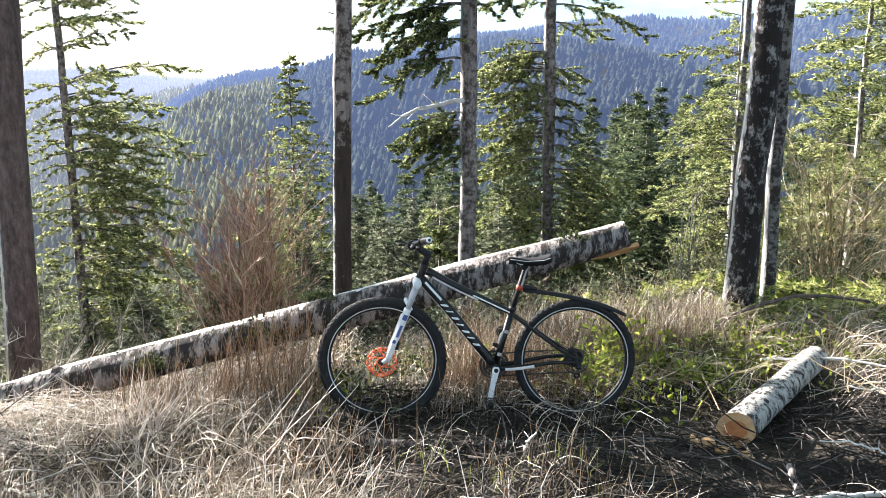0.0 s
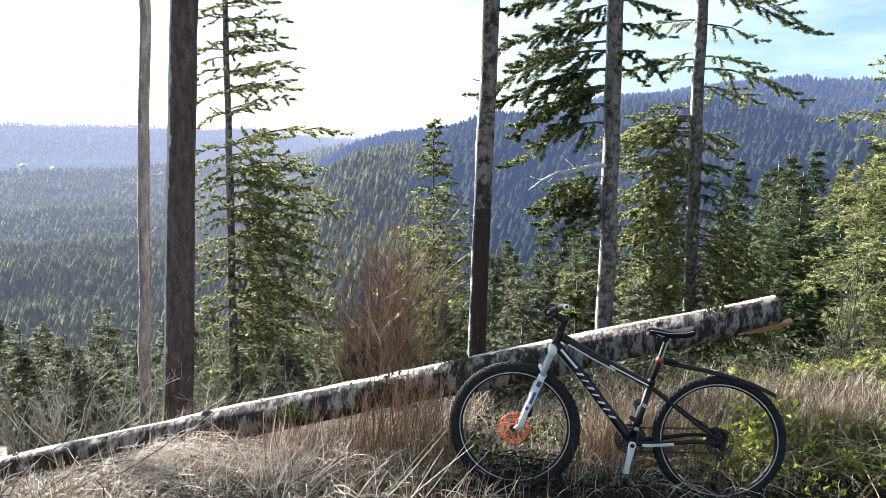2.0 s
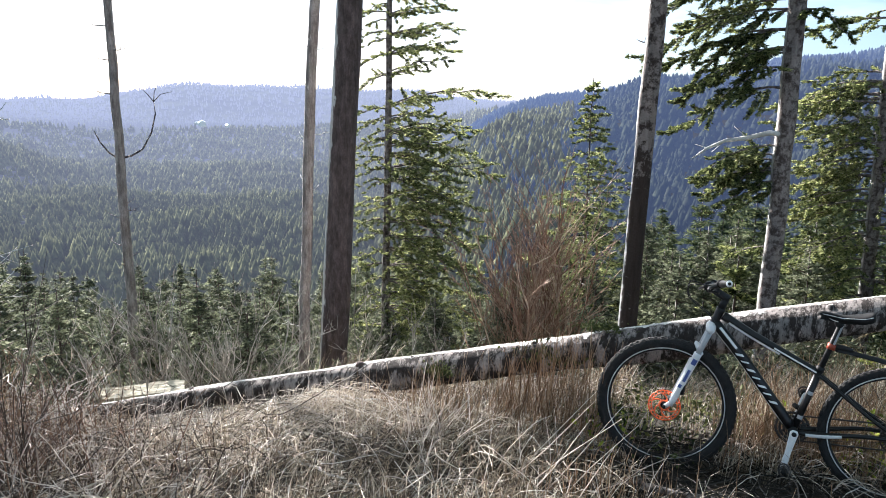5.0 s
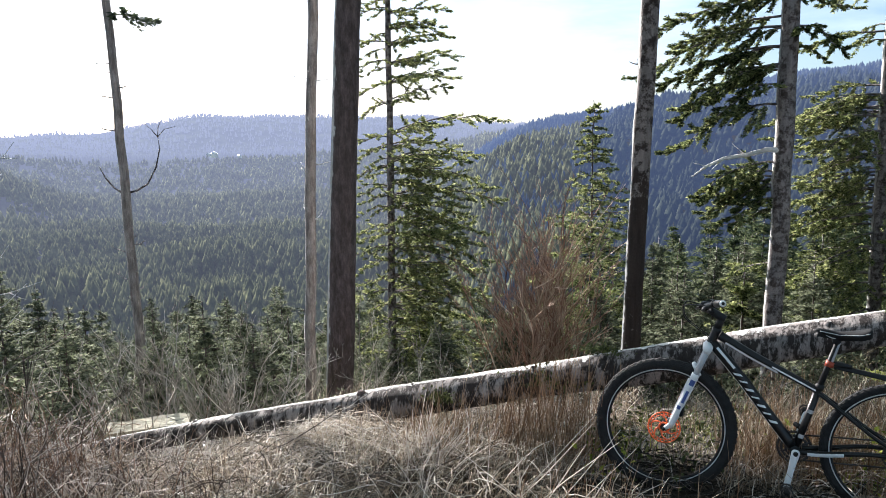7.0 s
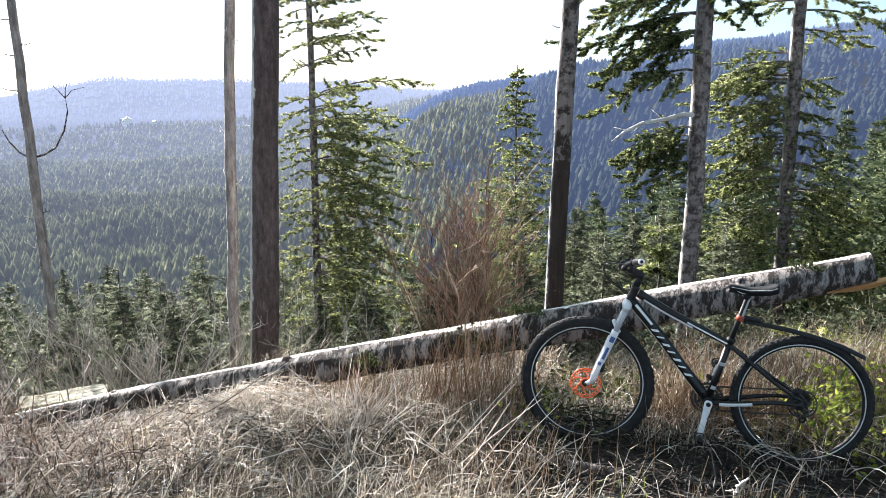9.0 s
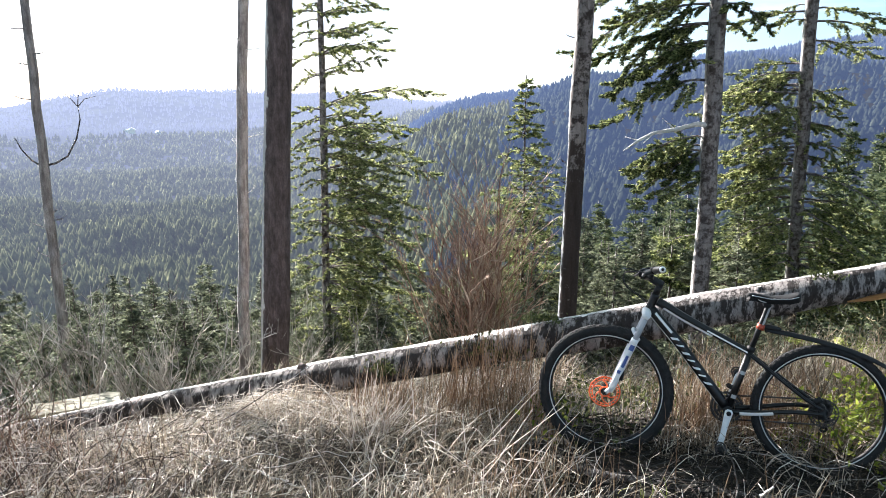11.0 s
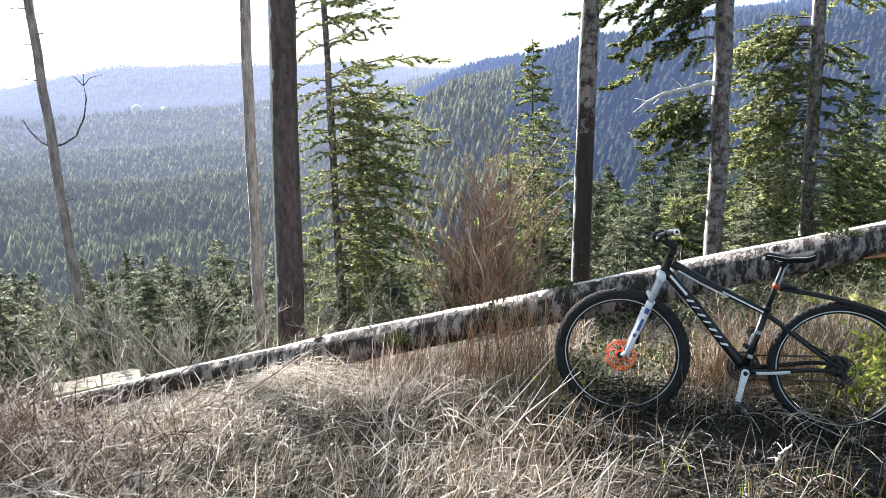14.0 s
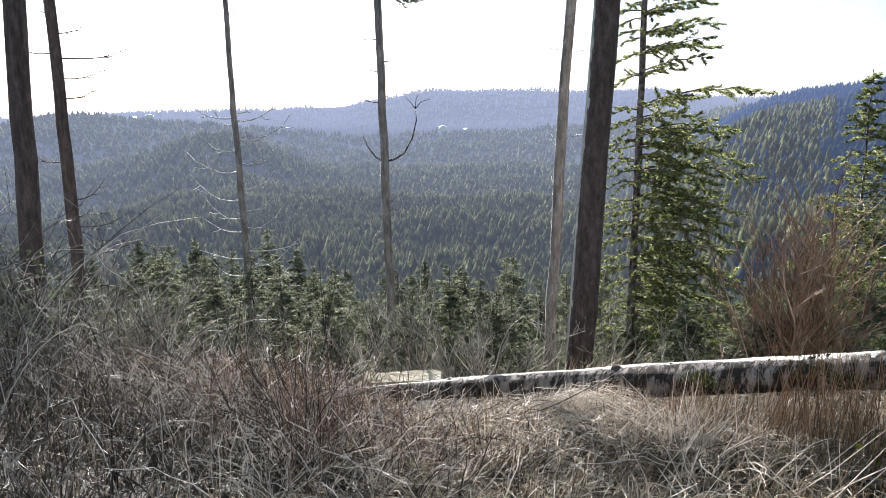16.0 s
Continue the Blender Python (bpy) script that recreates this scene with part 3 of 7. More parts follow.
def bough(r, root, way, length, droop, up, needles, wood, dens=1.0, size=0.075, side=0.5, start=0.15, sprays=3, twigs=True, hang=0.14):
    """One conifer branch: a drooping limb, side twigs in its plane, and needle sprays along the twigs."""
    k = 7 if twigs else 4
    t = np.linspace(0, 1, k)[:, None]
    way = np.asarray(way, dtype=float)
    P = root + way * length * t + np.array([0, 0, 1.0]) * (up * length * t - droop * length * t ** 2)
    P = P + r.normal(0, 0.015, (k, 3)) * t
    v, f = tubes(P[None], (np.linspace(0.011, 0.003, k) * (0.6 + length * 0.5))[None], 4 if twigs else 3, False)
    wood.add(v, *f)
    S = unit(np.cross(way, [0, 0, 1.0]))
    m = max(6 if twigs else 4, int(length * 16 * dens))
    u = np.clip(np.linspace(start, 1, m) + r.normal(0, 0.02, m), 0.05, 1)
    at = np.stack([np.interp(u, t[:, 0], P[:, i]) for i in range(3)], 1)
    sg = np.where(np.arange(m) % 2 == 0, 1.0, -1.0)[:, None]
    tl = (side * length * (1 - 0.65 * u) * r.uniform(0.5, 1.1, m))[:, None]
    tl = np.minimum(tl, 0.5)
    tw = unit(way * r.uniform(0.4, 0.9, (m, 1)) + S * sg + np.array([0, 0, 1.0]) * r.normal(-hang, 0.36, (m, 1)))
    tw[-1] = way
    if twigs:
        tv, tf = tubes(at[:, None] + tw[:, None] * tl[:, None] * np.array([0, 1.0])[None, :, None], np.full((m, 2), 0.003), 3, False)
        wood.add(tv, *tf)
    size = size * min(1.0, 0.5 + 0.6 * length)
    per = max(3, int(9 * dens)) if twigs or length > 0.12 else 2
    w = np.linspace(0.15, 1.0, per)
    C = (at[:, None] + tw[:, None] * (tl * w[None])[:, :, None]).reshape(-1, 3)
    D = np.repeat(tw, per, 0)
    Sd = np.repeat(unit(np.cross(tw, [0, 0, 1.0])), per, 0)
    n = len(C)
    C, D, Sd = np.repeat(C, sprays * 2, 0), np.repeat(D, sprays * 2, 0), np.repeat(Sd, sprays * 2, 0)
    n = len(C)
    C = C + r.normal(0, 0.25 * size, (n, 3))
    dd = unit(D * r.uniform(0.3, 1.0, (n, 1)) + Sd * r.choice([-1, 1], (n, 1)) * r.uniform(0.2, 1.0, (n, 1)) + r.normal(0, 0.25, (n, 3)))
    ss = unit(np.cross(dd, r.normal(0, 0.8, (n, 3)) + [0, 0, 1.0])) * (size * 0.22 * r.uniform(0.6, 1.3, (n, 1)))
    needles.add(np.stack([C - ss, C + ss, C + dd * (size * r.uniform(0.6, 1.25, (n, 1)))], 1), np.arange(n * 3).reshape(n, 3))


def deadbranch(r, root, way, length, wood, rad=0.008, curve=0.3):
    k = 6
    t = np.linspace(0, 1, k)[:, None]
    P = root + np.asarray(way) * length * t + np.array([0, 0, 1.0]) * curve * length * (t ** 2 - t * 0.4) + r.normal(0, 0.02, (k, 3)) * t * length
    v, f = tubes(P[None], np.linspace(rad, rad * 0.3, k)[None], 5)
    wood.add(v, *f)
    for _ in range(2):
        i = r.integers(2, k - 1)
        d = unit(np.asarray(way) + r.normal(0, 0.5, 3))
        v, f = tubes(np.stack([P[i], P[i] + d * length * 0.14, P[i] + d * length * 0.25 + [0, 0, 0.02]])[None], np.array([[rad * 0.5, rad * 0.4, rad * 0.2]]), 4)
        wood.add(v, *f)


def turned(a):
    """A level direction; 0 points to +x, 90 to +y."""
    return np.array([math.cos(radians(a)), math.sin(radians(a)), 0.0])


def conifer(name, at, height, lean, d0, d1, crown, seed, label, needles_mat, bark_mat, dead=(), stubs=0, flare=0.3, dens=1.0, size=0.075, dead_mat=None, sprays=3, twigs=True, start=0.15, hang=0.14):
    """A conifer; crown is a list of (z, turn, length, droop, up), z counted from the ground at its foot."""
    r = np.random.default_rng(seed)
    z0 = float(land(at[0], at[1]))
    root = thing(name, (at[0], at[1], z0), label, "tree", "trees at the clearing's edge")
    b, P = trunk_buf(height, lean, d0, d1, r, flare)
    part("trunk", b, bark_mat, root)
    on = lambda z: np.array([np.interp(z, P[:, 2], P[:, 0]), np.interp(z, P[:, 2], P[:, 1]), z])
    if crown:
        nb, wb = Buf(), Buf()
        for z, turn, length, droop, up in crown:
            bough(r, on(z), turned(turn), length, droop, up, nb, wb, dens, size, 0.5, start, sprays, twigs, hang)
        tagged(part("branchwork", wb, bark_mat, root), kind="stuff")
        tagged(part("crown", nb, needles_mat, root, smooth=False), kind="stuff")
    if dead or stubs:
        for z, turn, length, rad, curve in dead:
            wb = Buf()
            deadbranch(r, on(z), turned(turn), length, wb, rad, curve)
            part("dead_branch", wb, dead_mat or bark_mat, root, "bare broken branch")
        if stubs:
            wb = Buf()
            for _ in range(stubs):
                z = r.uniform(0.15, 0.95) * height
                deadbranch(r, on(z), unit(turned(r.uniform(0, 360)) + [0, 0, 0.3]), r.uniform(0.06, 0.22), wb, 0.006, 0.3)
            tagged(part("stubble", wb, dead_mat or bark_mat, root), kind="stuff")
    return root


def whorls(r, z0, z1, step, length, every=4, droop=0.35, up=0.25, taper=1.0, bias=None, drop=0.0):
    """Branches in rings up a trunk; length shrinks to the top; bias (turn, strength) lengthens one side."""
    out, z = [], z0
    while z < z1:
        f = 1 - taper * (z - z0) / (z1 - z0)
        a0 = r.uniform(0, 360)
        for i in range(every):
            if r.random() < drop:
                continue
            a = a0 + i * 360 / every + r.uniform(-25, 25)
            L = length * max(f, 0.05) * r.uniform(0.7, 1.15)
            if bias:
                L *= 1 + bias[1] * math.cos(radians(a - bias[0]))
            if L > 0.04:
                out.append((z + r.uniform(-0.08, 0.08), a, L, droop * r.uniform(0.5, 1.4), up * r.uniform(0.3, 1.6)))
        z += step * r.uniform(0.75, 1.25)
    return out


g = np.random.default_rng(11)


def ht(x, y, z):
    """Height of world z above the ground at x, y."""
    return z - float(land(x, y))


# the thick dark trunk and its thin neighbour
conifer("fir_trunk", (-3.86, 6.31), 12, (0.050, 0.028), 0.275, 0.20, [], 31, "thick dark-barked fir trunk with its sunlit, lichened edge painted pale", M_BARK_FIR, M_BARK_FIR, stubs=4, flare=0.5)
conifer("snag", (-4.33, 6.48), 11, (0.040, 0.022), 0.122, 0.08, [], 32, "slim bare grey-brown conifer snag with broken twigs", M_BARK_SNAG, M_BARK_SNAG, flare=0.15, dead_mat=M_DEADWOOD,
        dead=[(ht(-4.3, 6.5, 2.35), 175, 0.25, 0.006, 0.2), (ht(-4.3, 6.5, 2.32), 0, 0.25, 0.006, 0.1), (ht(-4.3, 6.5, 1.45), 160, 0.16, 0.007, 0.6), (ht(-4.3, 6.5, 1.5), 20, 0.26, 0.007, 0.4),
              (ht(-4.3, 6.5, 1.0), 150, 0.16, 0.007, 0.9), (ht(-4.3, 6.5, 0.95), 10, 0.14, 0.007, 1.0), (ht(-4.3, 6.5, -0.5), 170, 0.3, 0.006, 0.2)], stubs=6)
# the conifer with its crown on one side
cx, cy = -4.21, 8.17
# flat layers of boughs: height, reach on the full side, number of boughs, rise
crown = []
LAYERS = ((3.62, 0.5, 3, 0.3), (3.46, 0.55, 3, 0.3), (3.3, 0.6, 3, 0.3), (3.14, 0.7, 3, 0.3), (2.97, 0.75, 4, 0.3), (2.78, 0.8, 4, 0.3), (2.55, 0.9, 4, 0.3), (2.33, 0.95, 4, 0.35), (2.12, 0.7, 3, 0.3), (1.74, 1.3, 3, 0.42), (1.6, 0.75, 3, 0.2),
          (1.44, 1.3, 4, 0.25), (1.31, 1.25, 4, 0.15), (1.17, 0.85, 5, 0.1), (1.0, 1.45, 4, 0.2), (0.87, 1.0, 4, 0.1), (0.70, 1.2, 5, 0.15), (0.54, 1.1, 5, 0.1), (0.38, 1.2, 5, 0.1), (0.2, 1.1, 5, 0.05),
          (0.03, 1.2, 5, 0.05), (-0.15, 1.2, 5, 0.05), (-0.33, 1.15, 5, 0.0), (-0.52, 1.1, 5, 0.0), (-0.72, 1.05, 5, 0.0), (-0.95, 1.0, 5, 0.0))
for z, reach, n, rise in LAYERS:
    for i in range(n):
        a = 24 + (i - (n - 1) / 2) * 120 / n + g.uniform(-12, 12)
        L = reach * (1 - 0.35 * abs(a - 24) / 60) * (1.0 if i == n // 2 else g.uniform(0.6, 0.95))
        crown.append((ht(cx, cy, z + g.uniform(-0.03, 0.03)), a, L, g.uniform(0.2, 0.4), rise + g.uniform(0, 0.12)))
    for i in range(2):
        crown.append((ht(cx, cy, z + g.uniform(-0.08, 0.08)), g.uniform(165, 245), g.uniform(0.25, 0.5), g.uniform(0.3, 0.6), g.uniform(0, 0.25)))
# unseen upper boughs, added for the shade they cast on the ground
for z in np.arange(5.0, 8.6, 0.16):
    for i in range(5):
        crown.append((ht(cx, cy, z), g.uniform(0, 360), (1.0 - 0.2 * (z - 4.4)) * g.uniform(0.6, 1.0), g.uniform(0.1, 0.3), g.uniform(0, 0.25)))
conifer("spruce", (cx, cy), 9, (0.010, 0.005), 0.120, 0.035, crown, 33, "young spruce with a thin grey trunk and a full green side", M_FIR_SUN, M_BARK_GREY, flare=0.15, dens=1.15, size=0.035, sprays=5, start=0.12)
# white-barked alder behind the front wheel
conifer("alder", (-0.90, 5.95), 10, (0.030, 0.004), 0.150, 0.10, [], 34, "slender white-barked alder, dark low down", M_BARK_ALDER, M_BARK_ALDER_DARK, flare=0.25,
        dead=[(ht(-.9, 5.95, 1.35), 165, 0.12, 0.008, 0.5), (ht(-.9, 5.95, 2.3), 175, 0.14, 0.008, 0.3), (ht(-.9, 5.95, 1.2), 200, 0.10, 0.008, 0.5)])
# hemlock with the long bleached branch
ex, ey = 0.13, 7.43
crown = [(ht(ex, ey, 2.75 + 0.16 * i), a, L * 0.8, d, u) for i, (a, L, d, u) in enumerate([(170, 1.15, 0.3, 0.05), (200, 0.8, 0.3, 0.1), (150, 0.7, 0.25, 0.1), (185, 1.2, 0.3, 0.1), (10, 0.6, 0.3, 0.1), (220, 0.7, 0.3, 0.1), (165, 1.1, 0.3, 0.1), (-20, 0.7, 0.3, 0.1), (195, 1.2, 0.3, 0.1)])]
crown += [(ht(ex, ey, 2.5), 175, 1.05, 0.35, 0.05), (ht(ex, ey, 2.35), 205, 0.8, 0.5, 0.05), (ht(ex, ey, 1.28), 190, 0.55, 0.75, 0.25), (ht(ex, ey, 1.35), 160, 0.5, 0.8, 0.25), (ht(ex, ey, 1.2), 215, 0.5, 0.6, 0.1), (ht(ex, ey, 1.1), 170, 0.4, 0.7, 0.1), (ht(ex, ey, 0.6), 170, 0.45, 0.5, 0.1)]
for z in np.arange(2.0, 2.75, 0.16):
    crown.append((ht(ex, ey, z), g.uniform(150, 220), g.uniform(0.45, 0.95), g.uniform(0.5, 0.85), g.uniform(0.15, 0.3)))
    if z > 2.4:
        crown.append((ht(ex, ey, z), g.uniform(-50, 35), g.uniform(0.3, 0.6), g.uniform(0.35, 0.7), g.uniform(0.1, 0.3)))
for z, a, L, d in ((2.66, 178, 1.2, 0.45), (2.9, 190, 1.05, 0.35), (3.35, 184, 0.95, 0.25), (2.3, 176, 0.65, 0.55), (3.1, 5, 0.5, 0.4), (2.9, -15, 0.45, 0.45)):
    crown.append((ht(ex, ey, z), a, L, d, 0.12))
for z in (1.5, 1.42, 1.36, 1.3, 1.24, 1.18):
    crown.append((ht(ex, ey, z), g.uniform(165, 215), g.uniform(0.5, 0.8), g.uniform(0.5, 0.8), g.uniform(0.2, 0.35)))
hem = conifer("hemlock", (ex, ey), 10, (0.0, 0.0), 0.170, 0.12, crown, 35, "grey-barked hemlock with a long bleached dead branch", M_FIR_SUN, M_BARK_GREY, flare=0.2, dens=1.7, size=0.033, sprays=6, hang=0.55)
b = Buf()
P = np.array([[0.0, -0.05, 1.61], [-0.12, -0.06, 1.62], [-0.30, -0.08, 1.57], [-0.48, -0.10, 1.54], [-0.62, -0.11, 1.47], [-0.75, -0.12, 1.37]]) - [0, 0, float(land(ex, ey))]
v, f = tubes(P[None], np.array([[0.028, 0.025, 0.022, 0.018, 0.014, 0.006]]), 6)
b.add(v, *f)
for i, d in ((2, (-0.12, 0.02, 0.10)), (3, (-0.10, 0, -0.10)), (4, (-0.12, 0, 0.03))):
    v, f = tubes(np.stack([P[i], P[i] + np.array(d)])[None], np.array([[0.006, 0.002]]), 4)
    b.add(v, *f)
part("dead_branch", b, M_DEADWOOD, hem, "long bleached bare branch")
# second hemlock, foliage on both sides
fx, fy = 1.07, 8.78
crown = []
for z in np.arange(-0.3, 3.9, 0.12):
    for i in range(4):
        right = g.random() < 0.5
        a = g.uniform(-50, 40) if right else g.uniform(140, 225)
        L = g.uniform(0.5, 1.05) if not (right and 1.1 < z < 1.9) else g.uniform(0.3, 0.6)
        if not right and z > 2.3:
            L *= 0.6
        if z > 2.15 and (i > 0 or g.random() < 0.25):
            continue
        crown.append((ht(fx, fy, z + g.uniform(-0.06, 0.06)), a, L, g.uniform(0.2, 0.5), g.uniform(-0.05, 0.2)))
for z, a, L, d, u in ((3.42, -8, 1.1, 0.55, 0.1), (3.36, 2, 0.9, 0.5, 0.1), (3.1, 176, 0.65, 0.35, 0.15), (2.7, 175, 0.85, 0.25, 0.05), (2.6, 0, 1.0, 0.38, 0.05)):
    crown.append((ht(fx, fy, z), a, L, d, u))
conifer("hemlock", (fx, fy), 10, (-0.012, 0.002), 0.150, 0.10, crown, 36, "pale-barked hemlock with yellow-green drooping sprays", M_FIR_SUN, M_BARK_GREY, flare=0.15, dens=1.25, size=0.032, sprays=6, hang=0.45)
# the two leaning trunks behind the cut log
conifer("fir_trunk", (2.21, 5.74), 11, (0.014, -0.003), 0.225, 0.165, [], 37, "thick trunk with white lichen and its sunny side painted pale", M_BARK_TWO, M_BARK_TWO, flare=0.2, stubs=3)
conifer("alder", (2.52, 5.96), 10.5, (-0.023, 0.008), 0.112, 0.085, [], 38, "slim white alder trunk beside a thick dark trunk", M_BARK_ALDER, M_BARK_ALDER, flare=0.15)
# dead snag with the forked twig
ix, iy = -6.38, 6.30
forked = conifer("snag", (ix, iy), 9, (-0.010, -0.011), 0.125, 0.06, [(ht(ix, iy, 3.05), 10, 0.55, 0.2, 0.0), (ht(ix, iy, 3.4), 200, 0.4, 0.3, 0), (ht(ix, iy, 3.8), 20, 0.5, 0.3, 0), (ht(ix, iy, 4.4), 160, 0.5, 0.3, 0)], 39,
        "slim dead conifer with short twigs and a forked side branch", M_FIR_DARK, M_BARK_SNAG, flare=0.1, stubs=16,
        dead=[(ht(ix, iy, 1.85), 225, 0.2, 0.009, 0.3), (ht(ix, iy, 2.2), 200, 0.2, 0.009, 0.2), (ht(ix, iy, 2.3), 0, 0.2, 0.009, 0.1), (ht(ix, iy, 2.55), 190, 0.25, 0.009, 0.1), (ht(ix, iy, 0.6), 10, 0.2, 0.008, 0.5), (ht(ix, iy, 0.2), 180, 0.25, 0.008, 0.4)])
for pts, rad in (([(0, 0), (0.10, 0.02), (0.22, 0.09), (0.32, 0.27), (0.37, 0.47), (0.36, 0.62)], 0.014), ([(0.36, 0.60), (0.30, 0.68), (0.24, 0.74)], 0.006), ([(0.36, 0.60), (0.43, 0.68), (0.55, 0.71)], 0.006), ([(0.36, 0.60), (0.37, 0.70), (0.40, 0.77)], 0.006), ([(0, -0.03), (-0.12, 0.06), (-0.2, 0.17), (-0.25, 0.29)], 0.012)):
    q = np.array([[math.cos(radians(45)) * u, math.sin(radians(45)) * u, w] for u, w in pts]) + [-0.012 * 2.5, -0.011 * 2.5, ht(ix, iy, 1.17)]
    v, f = tubes(q[None], np.linspace(rad, rad * 0.45, len(q))[None], 6)
    part("forked_branch", Buf().add(v, *f), M_BARK_GREY, forked, "bare forked side branch")
# three more dead stems beyond the thicket
jx, jy = -8.24, 5.59
conifer("snag", (jx, jy), 8, (-0.012, -0.017), 0.105, 0.035, [], 40, "thin dead conifer with a spray of bare branches", M_FIR_DARK, M_BARK_SNAG, flare=0.1, stubs=14, dead_mat=M_DEADWOOD,
        dead=[(ht(jx, jy, 1.65), 60, 0.55, 0.011, 0.7), (ht(jx, jy, 1.68), 210, 0.6, 0.011, 0.5), (ht(jx, jy, 1.75), 20, 0.45, 0.009, 0.6), (ht(jx, jy, 1.6), 180, 0.5, 0.009, 0.7), (ht(jx, jy, 0.3), 50, 0.5, 0.009, 0.9), (ht(jx, jy, 0.25), 220, 0.5, 0.009, 0.5), (ht(jx, jy, 0.0), 40, 0.8, 0.009, 0.3), (ht(jx, jy, -0.1), 215, 0.6, 0.009, 0.3), (ht(jx, jy, -0.5), 30, 0.7, 0.009, 0.3), (ht(jx, jy, 0.9), 30, 0.3, 0.008, 0.5), (ht(jx, jy, -0.9), 50, 0.7, 0.009, 0.2)] + [(ht(jx, jy, z_), 45 + 180 * (i_ % 2) + 25 * math.sin(i_ * 2.4), 0.42 + 0.28 * math.cos(i_ * 1.9) ** 2, 0.011, 0.75) for i_, z_ in enumerate((1.42, 1.28, 1.12, 1.02, 0.8, 0.66, 0.52, 0.42, -0.2, -0.32, -0.42, -0.65, -0.75))])
kx, ky = -7.55, 2.66
conifer("fir_trunk", (kx, ky), 9, (0.013, 0.035), 0.210, 0.15, [], 41, "brown fir trunk rising from the thicket", M_BARK_SNAG, M_BARK_FIR, flare=0.15, stubs=5)
lx, ly = -8.32, 3.44
conifer("snag", (lx, ly), 8, (0.002, 0.002), 0.150, 0.07, [], 42, "dead conifer with long thin bare side branches", M_FIR_DARK, M_BARK_FIR, flare=0.1, stubs=10,
        dead=[(ht(lx, ly, 2.35), 50, 0.75, 0.009, 0.25), (ht(lx, ly, 2.15), 55, 0.45, 0.008, 0.3), (ht(lx, ly, 1.95), 50, 0.4, 0.008, 0.4), (ht(lx, ly, 2.6), 40, 0.3, 0.008, 0.3), (ht(lx, ly, 2.4), 230, 0.4, 0.008, 0.2), (ht(lx, ly, 1.3), 230, 0.5, 0.008, 0.3), (ht(lx, ly, 0.9), 60, 0.35, 0.008, 0.9), (ht(lx, ly, 0.6), 50, 0.6, 0.008, 0.4), (ht(lx, ly, 0.3), 55, 0.7, 0.008, 0.3)])

# conical young firs
def young_fir(at, top, d, length, seed, mat, label, step=0.24, every=5, dens=0.7, size=0.09, drop=0.1):
    r = np.random.default_rng(seed)
    h = top - float(land(*at))
    return conifer("young_fir", at, h, (0, 0), d, 0.012, whorls(r, 0.12 * h, h * 0.985, step, length, every, 0.28, 0.32, 0.93, None, drop), seed, label, mat, M_BARK_FIR, flare=0.1, dens=dens, size=size)


young_fir((-2.33, 10.76), 2.15, 0.08, 1.3, 51, M_FIR_SUN, "slender young fir with a pointed top", 0.18, 6, 0.85, 0.06)
def fir_kind(h, length, seed, mat, every=7, dens=0.9, size=0.085):
    """A young fir of height h at the origin, to be copied down the slope."""
    r = np.random.default_rng(seed)
    root = thing("young_fir", (0, 0, -80), "young fir on the slope below the clearing", "tree", "young firs on the slope")
    b, P = trunk_buf(h, (0, 0), 0.055, 0.010, r, 0.1, 6, 10)
    part("trunk", b, M_BARK_FIR, root)
    nb, wb = Buf(), Buf()
    for z, a_, L, d_, u_ in whorls(r, 0.15 * h, h * 0.985, 0.17, length * 0.9, every, 0.15, 0.3, 0.97, None, 0.05):
        bough(r, np.array([0, 0, z]), turned(a_), L, d_, u_, nb, wb, dens, size, 0.5, 0.1, 2, False)
    tagged(part("branchwork", wb, M_BARK_FIR, root), kind="stuff")
    tagged(part("crown", nb, mat, root, smooth=False), kind="stuff")
    return root


KINDS = [(3.4, fir_kind(3.4, 1.2, 60, M_FIR)), (4.2, fir_kind(4.2, 1.4, 61, M_FIR)), (2.4, fir_kind(2.4, 0.9, 62, M_FIR)), (5.0, fir_kind(5.0, 1.5, 63, M_FIR)), (4.0, fir_kind(4.0, 1.3, 64, M_FIR))]
placed, used = [], set()
r = np.random.default_rng(65)
tries = 0
while len(placed) < 165 and tries < 5000:
    tries += 1
    small = tries < 2200
    az, d = r.uniform(-4, 74), r.uniform(7.6, 11) if small else r.uniform(9, 27) if tries > 3600 else r.uniform(9, 15)
    x, y = -d * math.sin(radians(az)), d * math.cos(radians(az))
    # tops stay below the valley woods, lower towards the far end of the thicket
    low = (12.2 + r.uniform(0, 4.5) if small else 11.6 + r.uniform(0, 3.4)) - (2.4 if az > 52 else 0) - (4 if az < 8 else 0)
    top = 1.9 - d * math.tan(radians(low))
    h = top - float(land(x, y))
    if h < 0.7 or any(math.hypot(x - q[0], y - q[1]) < 0.42 + 0.035 * d for q in placed):
        continue
    k = min(range(len(KINDS)), key=lambda i: abs(KINDS[i][0] - h) + r.uniform(0, 1.2))
    sc_ = h / KINDS[k][0]
    m = Matrix.Translation((x, y, float(land(x, y)))) @ pose(0, 0, 0, 0, 0, r.uniform(0, 360)) @ Matrix.Diagonal((max(sc_, 0.8), max(sc_, 0.8), sc_, 1))
    if k not in used:
        used.add(k)
        KINDS[k][1].matrix_world = m
    else:
        o = copy_thing(KINDS[k][1], m)
        o.scale = (max(sc_, 0.8), max(sc_, 0.8), sc_)
    placed.append((x, y))
